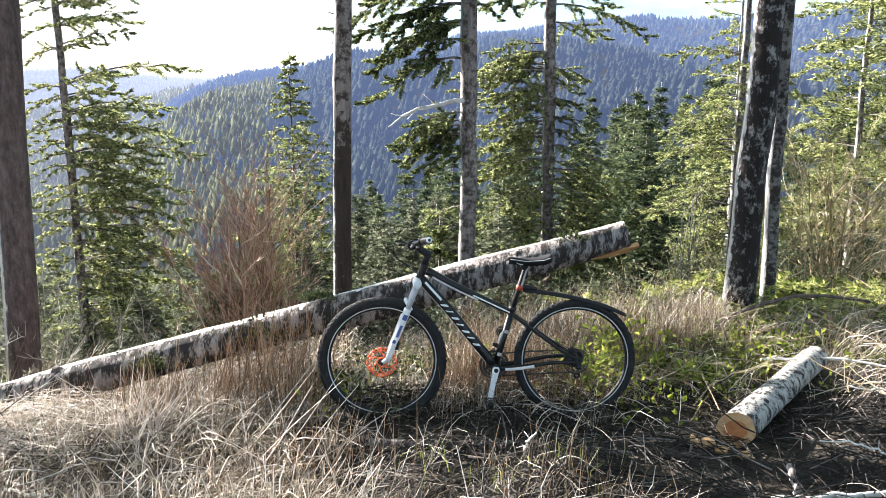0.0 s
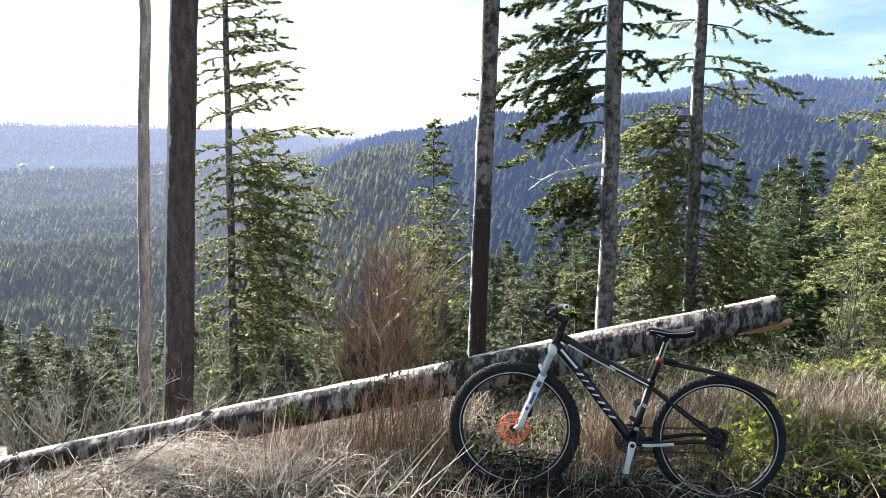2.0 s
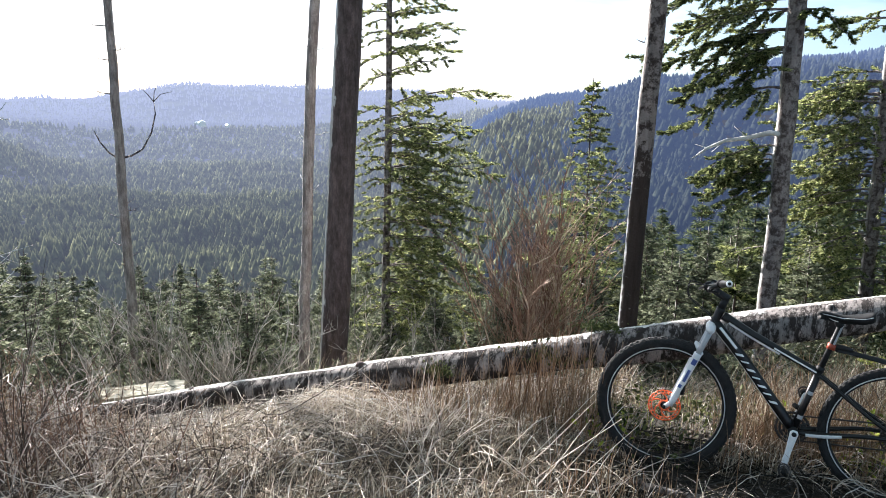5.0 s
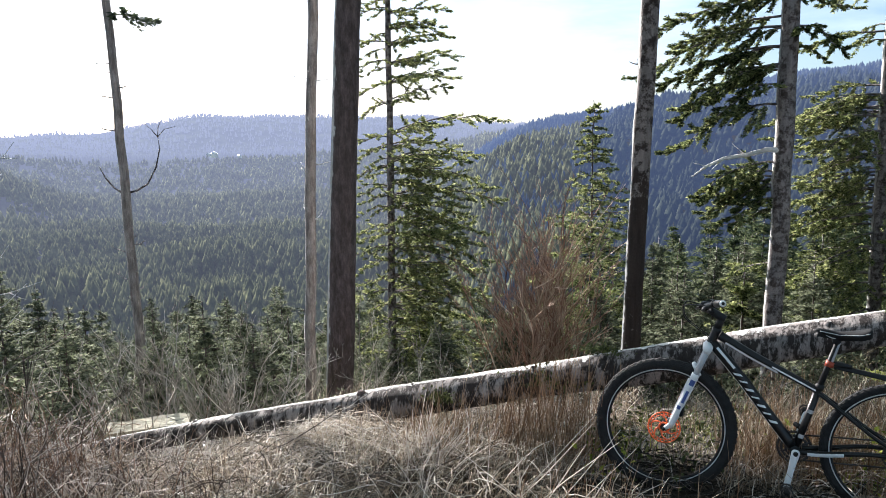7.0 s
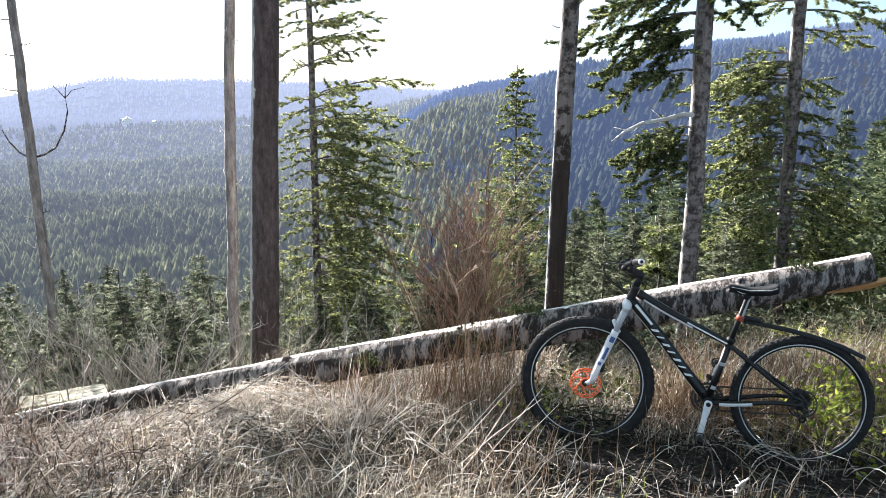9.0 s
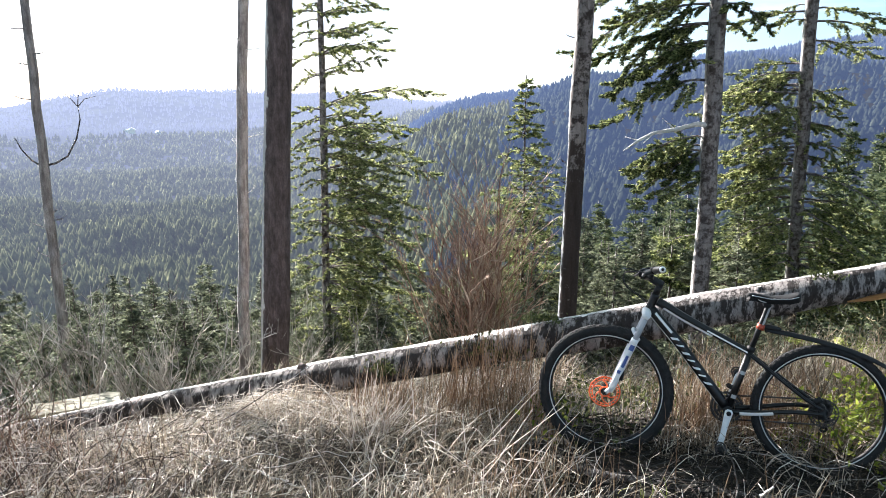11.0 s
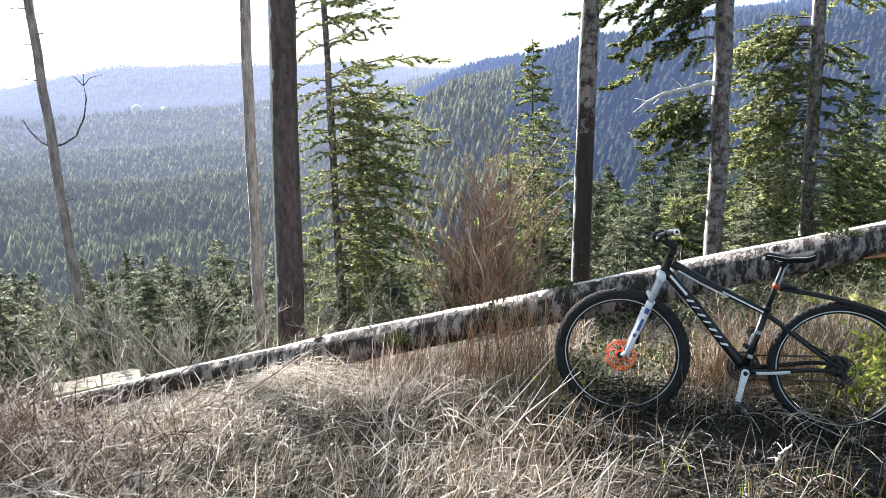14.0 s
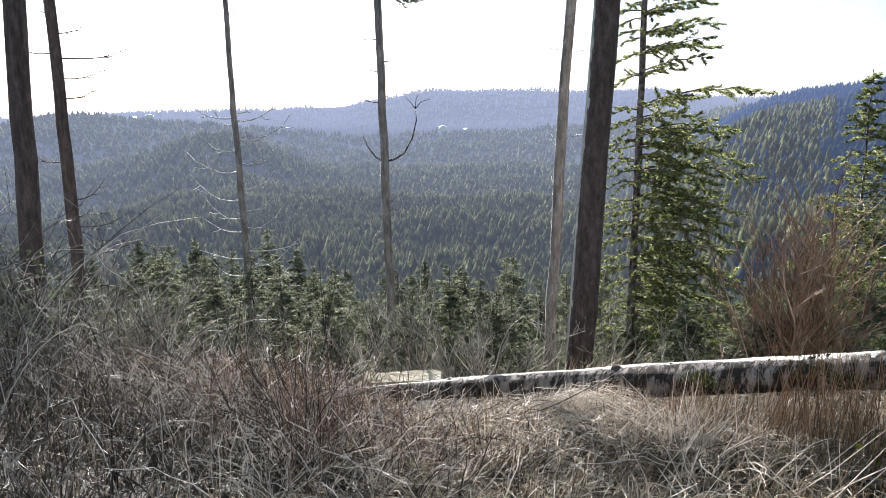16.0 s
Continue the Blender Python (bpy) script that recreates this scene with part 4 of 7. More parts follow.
for i, (x, y, top, L) in enumerate([(-3.2, 9.6, -0.75, 0.8), (-1.3, 9.9, -0.2, 0.9), (-0.4, 11.5, 0.0, 0.9), (-3.3, 12.0, -0.9, 1.0), (0.6, 10.2, 0.5, 0.8), (-0.2, 9.0, 0.2, 0.6)]):
    young_fir((x, y), top, 0.07, L, 70 + i, M_FIR_SUN, "small sunlit fir on the slope below the clearing", 0.26, 5, 0.6, 0.10)
# sunny conifers on the other side
nx, ny = 3.40, 9.46
crown = [(ht(nx, ny, z + g.uniform(-.1, .1)), (g.uniform(130, 235) if g.random() < 0.72 else g.uniform(-60, 60)), g.uniform(0.5, 1.15) * (1 if 0.2 < z < 1.6 else 0.75), g.uniform(0.2, 0.5), g.uniform(0, 0.3)) for z in np.arange(-0.6, 2.15, 0.055)]
crown += [(ht(nx, ny, 2.8), 170, 0.3, 0.2, 0.1), (ht(nx, ny, 2.75), 10, 0.25, 0.2, 0.1)]
conifer("hemlock", (nx, ny), 8, (-0.004, 0.002), 0.095, 0.05, crown, 52, "thin hemlock with bright yellow-green foliage", M_FIR_SUN, M_BARK_GREY, flare=0.1, dens=1.15, size=0.034, sprays=5, hang=0.3)
for i, (x, y, top, L, seed) in enumerate([(5.3, 10.3, 5.5, 1.25, 53), (6.6, 11.6, 6.5, 1.35, 54), (4.5, 12.6, 3.6, 1.2, 55), (8.2, 11.2, 6.0, 1.5, 56), (6.2, 8.6, 3.6, 0.9, 57)]):
    r = np.random.default_rng(seed)
    h = top - float(land(x, y))
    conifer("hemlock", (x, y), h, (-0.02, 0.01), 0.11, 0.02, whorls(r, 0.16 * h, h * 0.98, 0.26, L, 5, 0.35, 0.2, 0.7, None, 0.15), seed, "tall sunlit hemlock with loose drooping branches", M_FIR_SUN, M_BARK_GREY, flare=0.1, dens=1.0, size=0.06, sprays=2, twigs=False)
# dark firs lower on the slope
def dark_kind(h, length, seed):
    r = np.random.default_rng(seed)
    root = thing("dark_fir", (0, 0, -80), "dark full-crowned fir standing below in the shade", "tree", "dark firs below the clearing")
    b, P = trunk_buf(h, (0, 0), 0.22, 0.02, r, 0.1, 8, 14)
    part("trunk", b, M_BARK_FIR, root)
    nb, wb = Buf(), Buf()
    for z, a_, L, d_, u_ in whorls(r, 0.2 * h, h * 0.99, 0.36, length, 6, 0.32, 0.15, 0.95, None, 0.05):
        bough(r, np.array([0, 0, z]), turned(a_), L, d_, u_, nb, wb, 0.5, 0.26, 0.42, 0.1, 1, False)
    tagged(part("branchwork", wb, M_BARK_FIR, root), kind="stuff")
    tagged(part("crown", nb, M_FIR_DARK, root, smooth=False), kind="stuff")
    return root


DARK = [(11.0, dark_kind(11.0, 2.3, 81)), (14.0, dark_kind(14.0, 2.7, 82))]
r = np.random.default_rng(83)
near, done = [], [False, False]
for attempt in range(300):
    if len(near) >= 52:
        break
    az, d = r.uniform(-27, 16), r.uniform(14.5, 46)
    x, y = -d * math.sin(radians(az)), d * math.cos(radians(az))
    # crowns stand higher towards the big hill's side
    low = np.interp(az, [-27, -14, -9, -3, 4, 10, 16], [0.5, 0.6, 1.2, 4.2, 6.6, 9.5, 12.5]) + r.uniform(-0.6, 3.0)
    h = 1.9 - d * math.tan(radians(low)) - float(land(x, y))
    if h < 2 or any(math.hypot(x - q[0], y - q[1]) < 1.3 for q in near):
        continue
    k = 0 if h < 12.5 else 1
    s_ = h / DARK[k][0]
    wd = min(max(s_, 0.6), 1.1)
    m = Matrix.Translation((x, y, float(land(x, y)))) @ pose(0, 0, 0, 0, 0, r.uniform(0, 360)) @ Matrix.Diagonal((wd, wd, s_, 1))
    if not done[k]:
        done[k] = True
        DARK[k][1].matrix_world = m
    else:
        copy_thing(DARK[k][1], m).scale = (wd, wd, s_)
    near.append((x, y))


# ---- bare shrubs and saplings ----
def shrub(name, at, z0, height, spread, n, mat, seed, label, forks=5, rad=0.006, category="shrub", up=1.0):
    r = np.random.default_rng(seed)
    root = thing(name, (at[0], at[1], z0), label, category)
    b = Buf()
    k = 6
    t = np.linspace(0, 1, k)[None, :, None]
    a = r.uniform(0, 6.28, n)
    out = np.stack([np.cos(a), np.sin(a), np.zeros(n)], 1) * (r.uniform(0.1, 1, n) * spread)[:, None]
    H = height * r.uniform(0.55, 1.05, n)
    P = r.normal(0, 0.08 * spread, (n, 1, 3)) * [1, 1, 0] + out[:, None] * t ** 1.3 + np.array([0, 0, 1.0]) * (H[:, None, None] * t * up) + r.normal(0, 0.025, (n, k, 3)) * t
    P[:, 0, 2] = -0.1
    v, f = tubes(P, np.linspace(rad, rad * 0.25, k)[None] * r.uniform(0.6, 1.2, (n, 1)), 3, False)
    b.add(v, *f)
    tagged(part("stemwork", b, mat, root, smooth=False), kind="stuff")
    b = Buf()
    m = n * forks
    i, j = r.integers(0, n, m), r.integers(2, k - 1, m)
    p0 = P[i, j]
    d = unit(P[i, j + 1] - P[i, j]) + r.normal(0, 0.35, (m, 3))
    L = (H[i] * r.uniform(0.12, 0.36, m))[:, None]
    Q = np.stack([p0, p0 + d * L * 0.5, p0 + d * L + np.array([0, 0, 0.15]) * L], 1)
    v, f = tubes(Q, np.array([[rad * 0.45, rad * 0.35, rad * 0.15]]) * r.uniform(0.7, 1.2, (m, 1)), 3, False)
    b.add(v, *f)
    tagged(part("twigwork", b, mat, root, smooth=False), kind="stuff")
    return root


def branchy_shrub(at, height, spread, n, mat, seed, label, levels=((9, 0.45), (6, 0.42)), rad=0.009, name="bare_shrub"):
    """A vase of stems, each forking into limbs and those into fine twigs."""
    r = np.random.default_rng(seed)
    root = thing(name, (at[0], at[1], float(land(*at))), label, "shrub")
    k = 6
    t = np.linspace(0, 1, k)[None, :, None]
    a = r.uniform(0, 6.28, n)
    p0 = r.normal(0, 0.10, (n, 3)) * [1, 1, 0] - [0, 0, 0.08]
    d = np.stack([np.cos(a), np.sin(a), np.zeros(n)], 1) * (r.uniform(0.05, 1, n) ** 0.7 * spread)[:, None] + np.stack([np.zeros(n), np.zeros(n), height * r.uniform(0.5, 0.85, n)], 1)
    q0 = rad * r.uniform(0.6, 1.2, n)
    for depth, layer in enumerate(("stemwork", "limbwork", "twigwork")):
        L = np.linalg.norm(d, axis=1)[:, None, None]
        bow = r.normal(0, 0.07, (len(d), 1, 3)) * L
        P = p0[:, None] + d[:, None] * t + bow * (t - t * t) * 4 + np.cumsum(r.normal(0, 0.022, (len(d), k, 3)), 1) * L * t
        v, f = tubes(P, np.linspace(1, 0.4, k)[None] * q0[:, None], 3, False)
        tagged(part(layer, Buf().add(v, *f), mat, root, smooth=False), kind="stuff")
        if depth == 2:
            break
        m, rel = levels[depth]
        i = np.repeat(np.arange(len(d)), m)
        u = r.uniform(0.25, 1.0, len(i))
        p0 = np.stack([[np.interp(u_, t[0, :, 0], P[i_, :, c]) for c in range(3)] for i_, u_ in zip(i, u)])
        turn = unit(r.normal(0, 1, (len(i), 3)) * [1, 1, 0.5])
        d = unit(unit(d[i]) + turn * r.uniform(0.3, 1.1, (len(i), 1)) + [0, 0, 0.2]) * (L[i, 0, 0] * rel * r.uniform(0.4, 1.15, len(i)))[:, None]
        q0 = q0[i] * 0.5
    return root


branchy_shrub((-1.98, 7.25), 2.55, 0.58, 54, M_TWIG_BROWN, 101, "leafless reddish-brown shrub with many fine forking twigs", ((9, 0.36), (7, 0.32)), 0.012)
branchy_shrub((-2.25, 7.0), 1.0, 0.5, 22, M_TWIG_TAN, 104, "low straw-tan shrub at the foot of a brown one", ((8, 0.4), (6, 0.36)), 0.008)
branchy_shrub((3.75, 7.6), 2.1, 0.85, 26, M_TWIG_TAN, 102, "leafless tan shrub with many fine forking twigs", ((9, 0.42), (6, 0.40)))
shrub("bare_shrub", (2.55, 8.3), float(land(2.55, 8.3)), 1.6, 0.5, 14, M_TWIG_GREY, 103, "few pale bare shoots of a young alder", 5, 0.008)
rs = np.random.default_rng(120)
for i in range(30):
    az, d = rs.uniform(24, 70), rs.uniform(6.3, 9.2)
    x, y = -d * math.sin(radians(az)), d * math.cos(radians(az))
    rise = (1.9 - d * math.tan(radians(rs.uniform(13.0, 17.5) - (5.0 if az > 58 else 0)))) - float(land(x, y))
    if rise > 0.5:
        branchy_shrub((x, y), min(rise, 2.4) * 0.95, 0.42 + 0.1 * rise, 6, M_TWIG_PALE, 121 + i, "leafless pale-grey sapling on the slope behind the log", ((7, 0.42), (5, 0.38)), 0.0115, "bare_sapling")


# ---- the felled logs ----
def log_ring(P, R, sides, r, lump=0.05):
    v, f = tubes(P[None], R[None], sides, False)
    k = len(P)
    V = v.reshape(k, sides, 3)
    C = P[:, None]
    a = np.arange(sides) * 2 * np.pi / sides
    s = np.linspace(0, k * 0.35, k)[:, None]
    V = C + (V - C) * (1 + lump * np.sin(2 * a + s) + lump * 0.6 * np.sin(5 * a - 1.7 * s) + r.normal(0, 0.012, (k, sides)))[:, :, None]
    return V, f


def disc(b, centre, ring):
    n = len(ring)
    b.add(np.concatenate([ring, [centre]]), [[i, (i + 1) % n, n] for i in range(n)])


r = np.random.default_rng(5)
LOGC = np.array([[1.06, 4.45, 0.945], [0.2, 4.39, 0.715], [-0.63, 4.32, 0.49], [-1.4, 4.23, 0.31], [-2.17, 4.13, 0.11], [-3.38, 4.04, -0.19], [-4.74, 3.85, -0.565], [-5.4, 3.75, -0.82]])
s = np.linspace(0, 1, 60)
arc = np.concatenate([[0], np.cumsum(np.linalg.norm(np.diff(LOGC, axis=0), axis=1))])
arc = arc / arc[-1]
P = np.stack([np.interp(s, arc, LOGC[:, i]) for i in range(3)], 1)
for _ in range(4):
    P[1:-1] = (P[:-2] + 2 * P[1:-1] + P[2:]) / 4
R = np.interp(s, [0, 0.2, 0.4, 0.5, 0.58, 0.75, 1], [0.090, 0.104, 0.102, 0.099, 0.090, 0.070, 0.050])
o = P[0].copy()
fallen = thing("fallen_log", tuple(o), "long fallen alder trunk with mottled white bark, propped above the grass", "log")
V, f = log_ring(P - o, R, 28, r)
b = Buf().add(V.reshape(-1, 3), *f)
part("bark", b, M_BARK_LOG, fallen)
b = Buf()
disc(b, np.zeros(3), V[0] * 1.0)
disc(b, P[-1] - o, V[-1][::-1])
part("cut_end", b, M_CUTWOOD, fallen, "pale sawn end of the log", smooth=False)
# torn orange strip hanging under the butt
b = Buf()
along = np.array([-0.964, -0.068, -0.257])
down = unit(np.array([0.0, -0.62, -0.78]) - along * np.dot([0.0, -0.62, -0.78], along))
across = np.cross(along, down)
q = along * np.array([[-0.05], [0.02], [0.12], [0.24]]) + down * np.array([[0.088], [0.094], [0.097], [0.094]])
wv = np.array([0.012, 0.034, 0.028, 0.003])
b.add(np.concatenate([q + across * wv[:, None], q - across * wv[:, None], q - down * 0.03]),
      [[i, i + 1, i + 5, i + 4] for i in range(3)], [[i + 4, i + 5, i + 9, i + 8] for i in range(3)], [[i + 8, i + 9, i + 1, i] for i in range(3)])
part("torn_strip", b, M_TORN, fallen, "torn orange strip of splintered wood", smooth=False)
# knots and branch stubs
for i, a in ((6, 60), (14, 100), (20, 70), (27, 95), (31, 80), (36, 60), (42, 100)):
    c = P[i] - o
    d = np.array([0.2, -math.cos(radians(a)) * 0.8, math.sin(radians(a))])
    v, f = tubes(np.stack([c + d * R[i] * 0.8, c + d * (R[i] + 0.004), c + d * (R[i] + 0.014)])[None], np.array([[0.026, 0.020, 0.010]]), 9)
    part("branch_knot", Buf().add(v, *f), M_BARK_LOG, fallen)


k = int(np.argmin(np.abs(P[:, 0] + 2.2)))
v, f = tubes(np.stack([P[k] - o + np.array([-0.03, 0.0, 0.05]), P[k] - o + np.array([0.0, -0.01, R[k] + 0.004]), P[k] - o + np.array([0.035, -0.01, R[k] + 0.008])])[None], np.array([[0.04, 0.026, 0.010]]), 10)
part("branch_collar", Buf().add(v, *f), M_BARK_FIR, fallen, "dark broken branch collar")


def moss_pad(name, centre, spread, n, seed, label):
    r = np.random.default_rng(seed)
    p = r.normal(0, 1, (n, 3)) * spread
    p[:, 2] = np.abs(p[:, 2])
    d = unit(r.normal(0, 0.6, (n, 3)) + [0, 0, 0.6])
    v, f = diamonds(p, d, unit(np.cross(d, r.normal(0, 1, (n, 3)))), r.uniform(0.015, 0.035, n), r.uniform(0.008, 0.016, n))
    ob = part(name, Buf().add(v, *f), M_MOSS, None, smooth=False)
    ob.location = centre
    return tagged(ob, label, "moss", kind="stuff")


moss_pad("moss_clump", (-1.66, 4.06, 0.24), (0.045, 0.03, 0.03), 300, 1, "tuft of green moss on the fallen log")
moss_pad("moss_clump", (-1.05, 4.19, 0.37), (0.09, 0.03, 0.05), 500, 2, "tuft of dark moss on the fallen log")
moss_pad("moss_clump", (-0.75, 4.26, 0.59), (0.06, 0.03, 0.02), 260, 3, "tuft of moss where a branch was cut")
moss_pad("moss_clump", (0.72, 4.36, 0.94), (0.05, 0.02, 0.015), 110, 4, "brown moss on the log's upper side")

# short cut log
A, B = np.array([1.555, 3.80, 0.15]), np.array([2.31, 4.60, 0.14])
gA, gB = float(land(A[0], A[1])), float(land(B[0], B[1]))
A[2], B[2] = gA + 0.088, gB + 0.075
r = np.random.default_rng(6)
P = A + (B - A) * np.linspace(0, 1, 22)[:, None] - A
R = np.linspace(0.090, 0.074, 22)
cut = thing("cut_log", tuple(A), "short sawn alder log with white banded bark and orange heartwood", "log")
V, f = log_ring(P, R, 26, r, 0.03)
# the near end was sawn at a slant
along = unit(B - A)
slant = unit(np.array([-0.30, -0.90, 0.22]))
for j, share in ((0, 1.0), (1, 0.6)):
    off = V[j] - P[j]
    V[j] = V[j] - share * along * (off @ slant / (along @ slant))[:, None]
part("bark", Buf().add(V.reshape(-1, 3), *f), bark("banded_white_bark", (0.52, 0.50, 0.47), (0.05, 0.043, 0.04), (0.12, 0.12, 0.06), 0.53, 15, (1.9, 1.9, 0.5), 26, 0.70), cut)
b = Buf()
disc(b, np.zeros(3), V[0] * 1.0)
part("cut_end", b, M_CUTWOOD, cut, "sawn pale-orange end grain", smooth=False)
b = Buf()
n0 = unit(A - B)
disc(b, n0 * 0.004, V[0] * 0.58 + n0 * 0.004)
part("heartwood", b, M_HEART, cut, "dark orange heartwood", smooth=False)
b = Buf()
disc(b, P[-1], V[-1][::-1])
part("far_end", b, M_CUTWOOD, cut, smooth=False)
# wood chips below it
for i, (x, y, sx, sy, a) in enumerate([(1.38, 3.72, 0.075, 0.03, 20), (1.44, 3.66, 0.05, 0.022, -30), (1.32, 3.74, 0.04, 0.02, 60), (1.55, 3.64, 0.05, 0.02, 10)]):
    bm = bmesh.new()
    bmesh.ops.create_cube(bm, size=1)
    for q in bm.verts:
        q.co = Vector((q.co.x * sx * (1.5 if q.co.y > 0 else 1), q.co.y * sy * 2, q.co.z * 0.015))
    ob = part("wood_chip", bm, M_CUTWOOD, None, smooth=False)
    ob.matrix_world = pose(x, y, float(land(x, y)) + 0.03, 12, -8, a)
    tagged(ob, "fresh pale wood chip lying by the cut log", "wood chip", "chips by the cut log")

# weathered board beyond the log
bm = bmesh.new()
bmesh.ops.create_cube(bm, size=1)
bmesh.ops.subdivide_edges(bm, edges=[e for e in bm.edges if abs(e.verts[0].co.x - e.verts[1].co.x) > 0.5], cuts=8)
rr = random.Random(3)
for q in bm.verts:
    q.co = Vector((q.co.x * 0.68 + (0.05 * rr.uniform(-1, 1) if abs(q.co.x) > 0.49 else 0), q.co.y * (0.115 + 0.014 * rr.uniform(-1, 1)), q.co.z * 0.03 + 0.008 * math.sin(q.co.x * 5)))
bmesh.ops.bevel(bm, geom=list(bm.edges), offset=0.004, segments=1)
ob = part("weathered_board", bm, M_PLANK, None, smooth=False)
ob.matrix_world = pose(-4.34, 4.33, float(land(-4.34, 4.33)) + 0.11, 30, -9, 16)
tagged(ob, "pale weathered slab of wood lying behind the fallen log", "board")


# ---- the mountain bike ----
RF, RR = 0.354, 0.335
bike = thing("mountain_bike", (0, 0, 0), "black and white hardtail mountain bike leaning on the fallen log", "bicycle")
bike.matrix_world = (Matrix.Translation((-0.33, 3.955, 0.342)) @ pose(0, 0, 0, 0, 0, 3.3) @ pose(0, 0, 0, -5, 0, 0) @ pose(0, 0, 0, 0, -1.0, 0) @ Matrix.Translation((0, 0, -RF)))


def bp(u, v, y=0.0):
    """A point of the bike: u along it from the front hub, v above the hub, y away from the viewer."""
    return np.array([u, y, v + RF])


def torus(b, c, R, r0, r1=None, n=64, m=10, half=None):
    """A ring about the axle direction; r0 across the ring's plane, r1 along the axle."""
    r1 = r1 or r0
    a, t = np.meshgrid(np.arange(n) * 2 * np.pi / n, np.arange(m) * 2 * np.pi / m, indexing="ij")
    rad = R + r0 * np.cos(t)
    v = np.stack([c[0] + rad * np.cos(a), c[1] + r1 * np.sin(t), c[2] + rad * np.sin(a)], -1).reshape(-1, 3)
    i, j = np.meshgrid(np.arange(n), np.arange(m), indexing="ij")
    i2, j2 = (i + 1) % n, (j + 1) % m
    b.add(v, np.stack([i * m + j, i * m + j2, i2 * m + j2, i2 * m + j], -1).reshape(-1, 4))
    return b


def rod(b, pts, radii, sides=10):
    v, f = tubes(np.array(pts)[None], np.broadcast_to(np.asarray(radii, dtype=float), (len(pts),))[None], sides)
    return b.add(v, *f)


def curve_pts(pts, n=24):
    pts = np.array(pts, dtype=float)
    d = np.concatenate([[0], np.cumsum(np.linalg.norm(np.diff(pts, axis=0), axis=1))])
    s = np.linspace(0, d[-1], n)
    P = np.stack([np.interp(s, d, pts[:, i]) for i in range(3)], 1)
    for _ in range(3):
        P[1:-1] = (P[:-2] + 2 * P[1:-1] + P[2:]) / 4
    return P


def rotor(b, c, R, y, arms=6, ringw=0.012, th=0.0012):
    """Brake rotor: a perforated outer band and swept arms to a hub ring."""
    for rad, w in ((R - ringw * 0.35, ringw * 0.32), (R - ringw * 1.55, ringw * 0.22), (R * 0.30, 0.005)):
        torus(b, c + np.array([0, y, 0]), rad, w, th, 48, 4)
    for i in range(24):
        a = i * 2 * np.pi / 24
        p0, p1 = R - ringw * 1.6, R - ringw * 0.3
        rod(b, [c + [p0 * math.cos(a), y, p0 * math.sin(a)], c + [p1 * math.cos(a + 0.06), y, p1 * math.sin(a + 0.06)]], 0.0028, 4)
    for i in range(arms):
        a = i * 2 * np.pi / arms
        pts = [c + [q * math.cos(a + s), y, q * math.sin(a + s)] for q, s in ((R * 0.3, 0), (R * 0.55, 0.25), (R - ringw * 1.4, 0.75))]
        rod(b, curve_pts(pts, 8), 0.0042, 4)
    return b


def wheel(name, c, R, minor, knob, label):
    hub = new(name)
    hub.parent = bike
    tagged(hub, label)
    rr = np.random.default_rng(3)
    b = torus(Buf(), c, R - minor - knob, minor, minor * 1.02, 72, 12)
    part("tyre", b, M_TYRE, hub, "black knobbly tyre")
    b = Buf()
    for i in range(66):
        for t in (-0.75, -0.25, 0.25, 0.75):
            a = (i + (0.5 if abs(t) < 0.5 else 0)) * 2 * np.pi / 66
            rad, y = R - minor - knob + minor * math.cos(t), minor * math.sin(t)
            d = np.array([math.cos(a), 0, math.sin(a)])
            o, u = np.array([0, 1.0, 0]), np.array([-math.sin(a), 0, math.cos(a)])
            n = math.cos(t) * d + math.sin(t) * o
            s = np.cross(n, u)
            p = c + d * rad + o * y
            w, l = 0.006, 0.007
            q = [p + u * l + s * w, p - u * l + s * w, p - u * l - s * w, p + u * l - s * w]
            b.add(q + [x + n * knob for x in q], [[4, 5, 6, 7], [0, 1, 5, 4], [1, 2, 6, 5], [2, 3, 7, 6], [3, 0, 4, 7]])
    part("tread", b, M_TYRE, hub, smooth=False)
    ri = R - 2 * minor - knob + 0.004
    part("rim", torus(Buf(), c, ri - 0.008, 0.012, 0.013, 72, 8), M_BLACKMAT, hub, "black alloy rim")
    part("rim_stripe", torus(torus(Buf(), c + np.array([0, -0.0125, 0]), ri - 0.006, 0.003, 0.0016, 72, 6), c + np.array([0, 0.0125, 0]), ri - 0.006, 0.003, 0.0016, 72, 6), M_RIMSTRIPE, hub, "thin pale stripe round the rim")
    b = rod(Buf(), [c + [0, -0.05, 0], c + [0, -0.03, 0], c + [0, -0.028, 0], c + [0, 0.028, 0], c + [0, 0.03, 0], c + [0, 0.05, 0]], [0.012, 0.012, 0.022, 0.022, 0.013, 0.012], 14)
    part("hub", b, M_BLACKMAT, hub)
    b = Buf()
    for i in range(28):
        a = i * 2 * np.pi / 28
        side = -1 if i % 2 else 1
        a2 = a + (0.45 if (i // 2) % 2 else -0.45)
        rod(b, [c + [0.02 * math.cos(a2 + 1.0 * (1 if (i // 2) % 2 else -1)), side * 0.028, 0.02 * math.sin(a2 + 1.0 * (1 if (i // 2) % 2 else -1))], c + [(ri - 0.018) * math.cos(a), side * 0.004, (ri - 0.018) * math.sin(a)]], 0.0011, 4)
    part("spokes", b, M_DARKSTEEL, hub, smooth=False)
    return hub


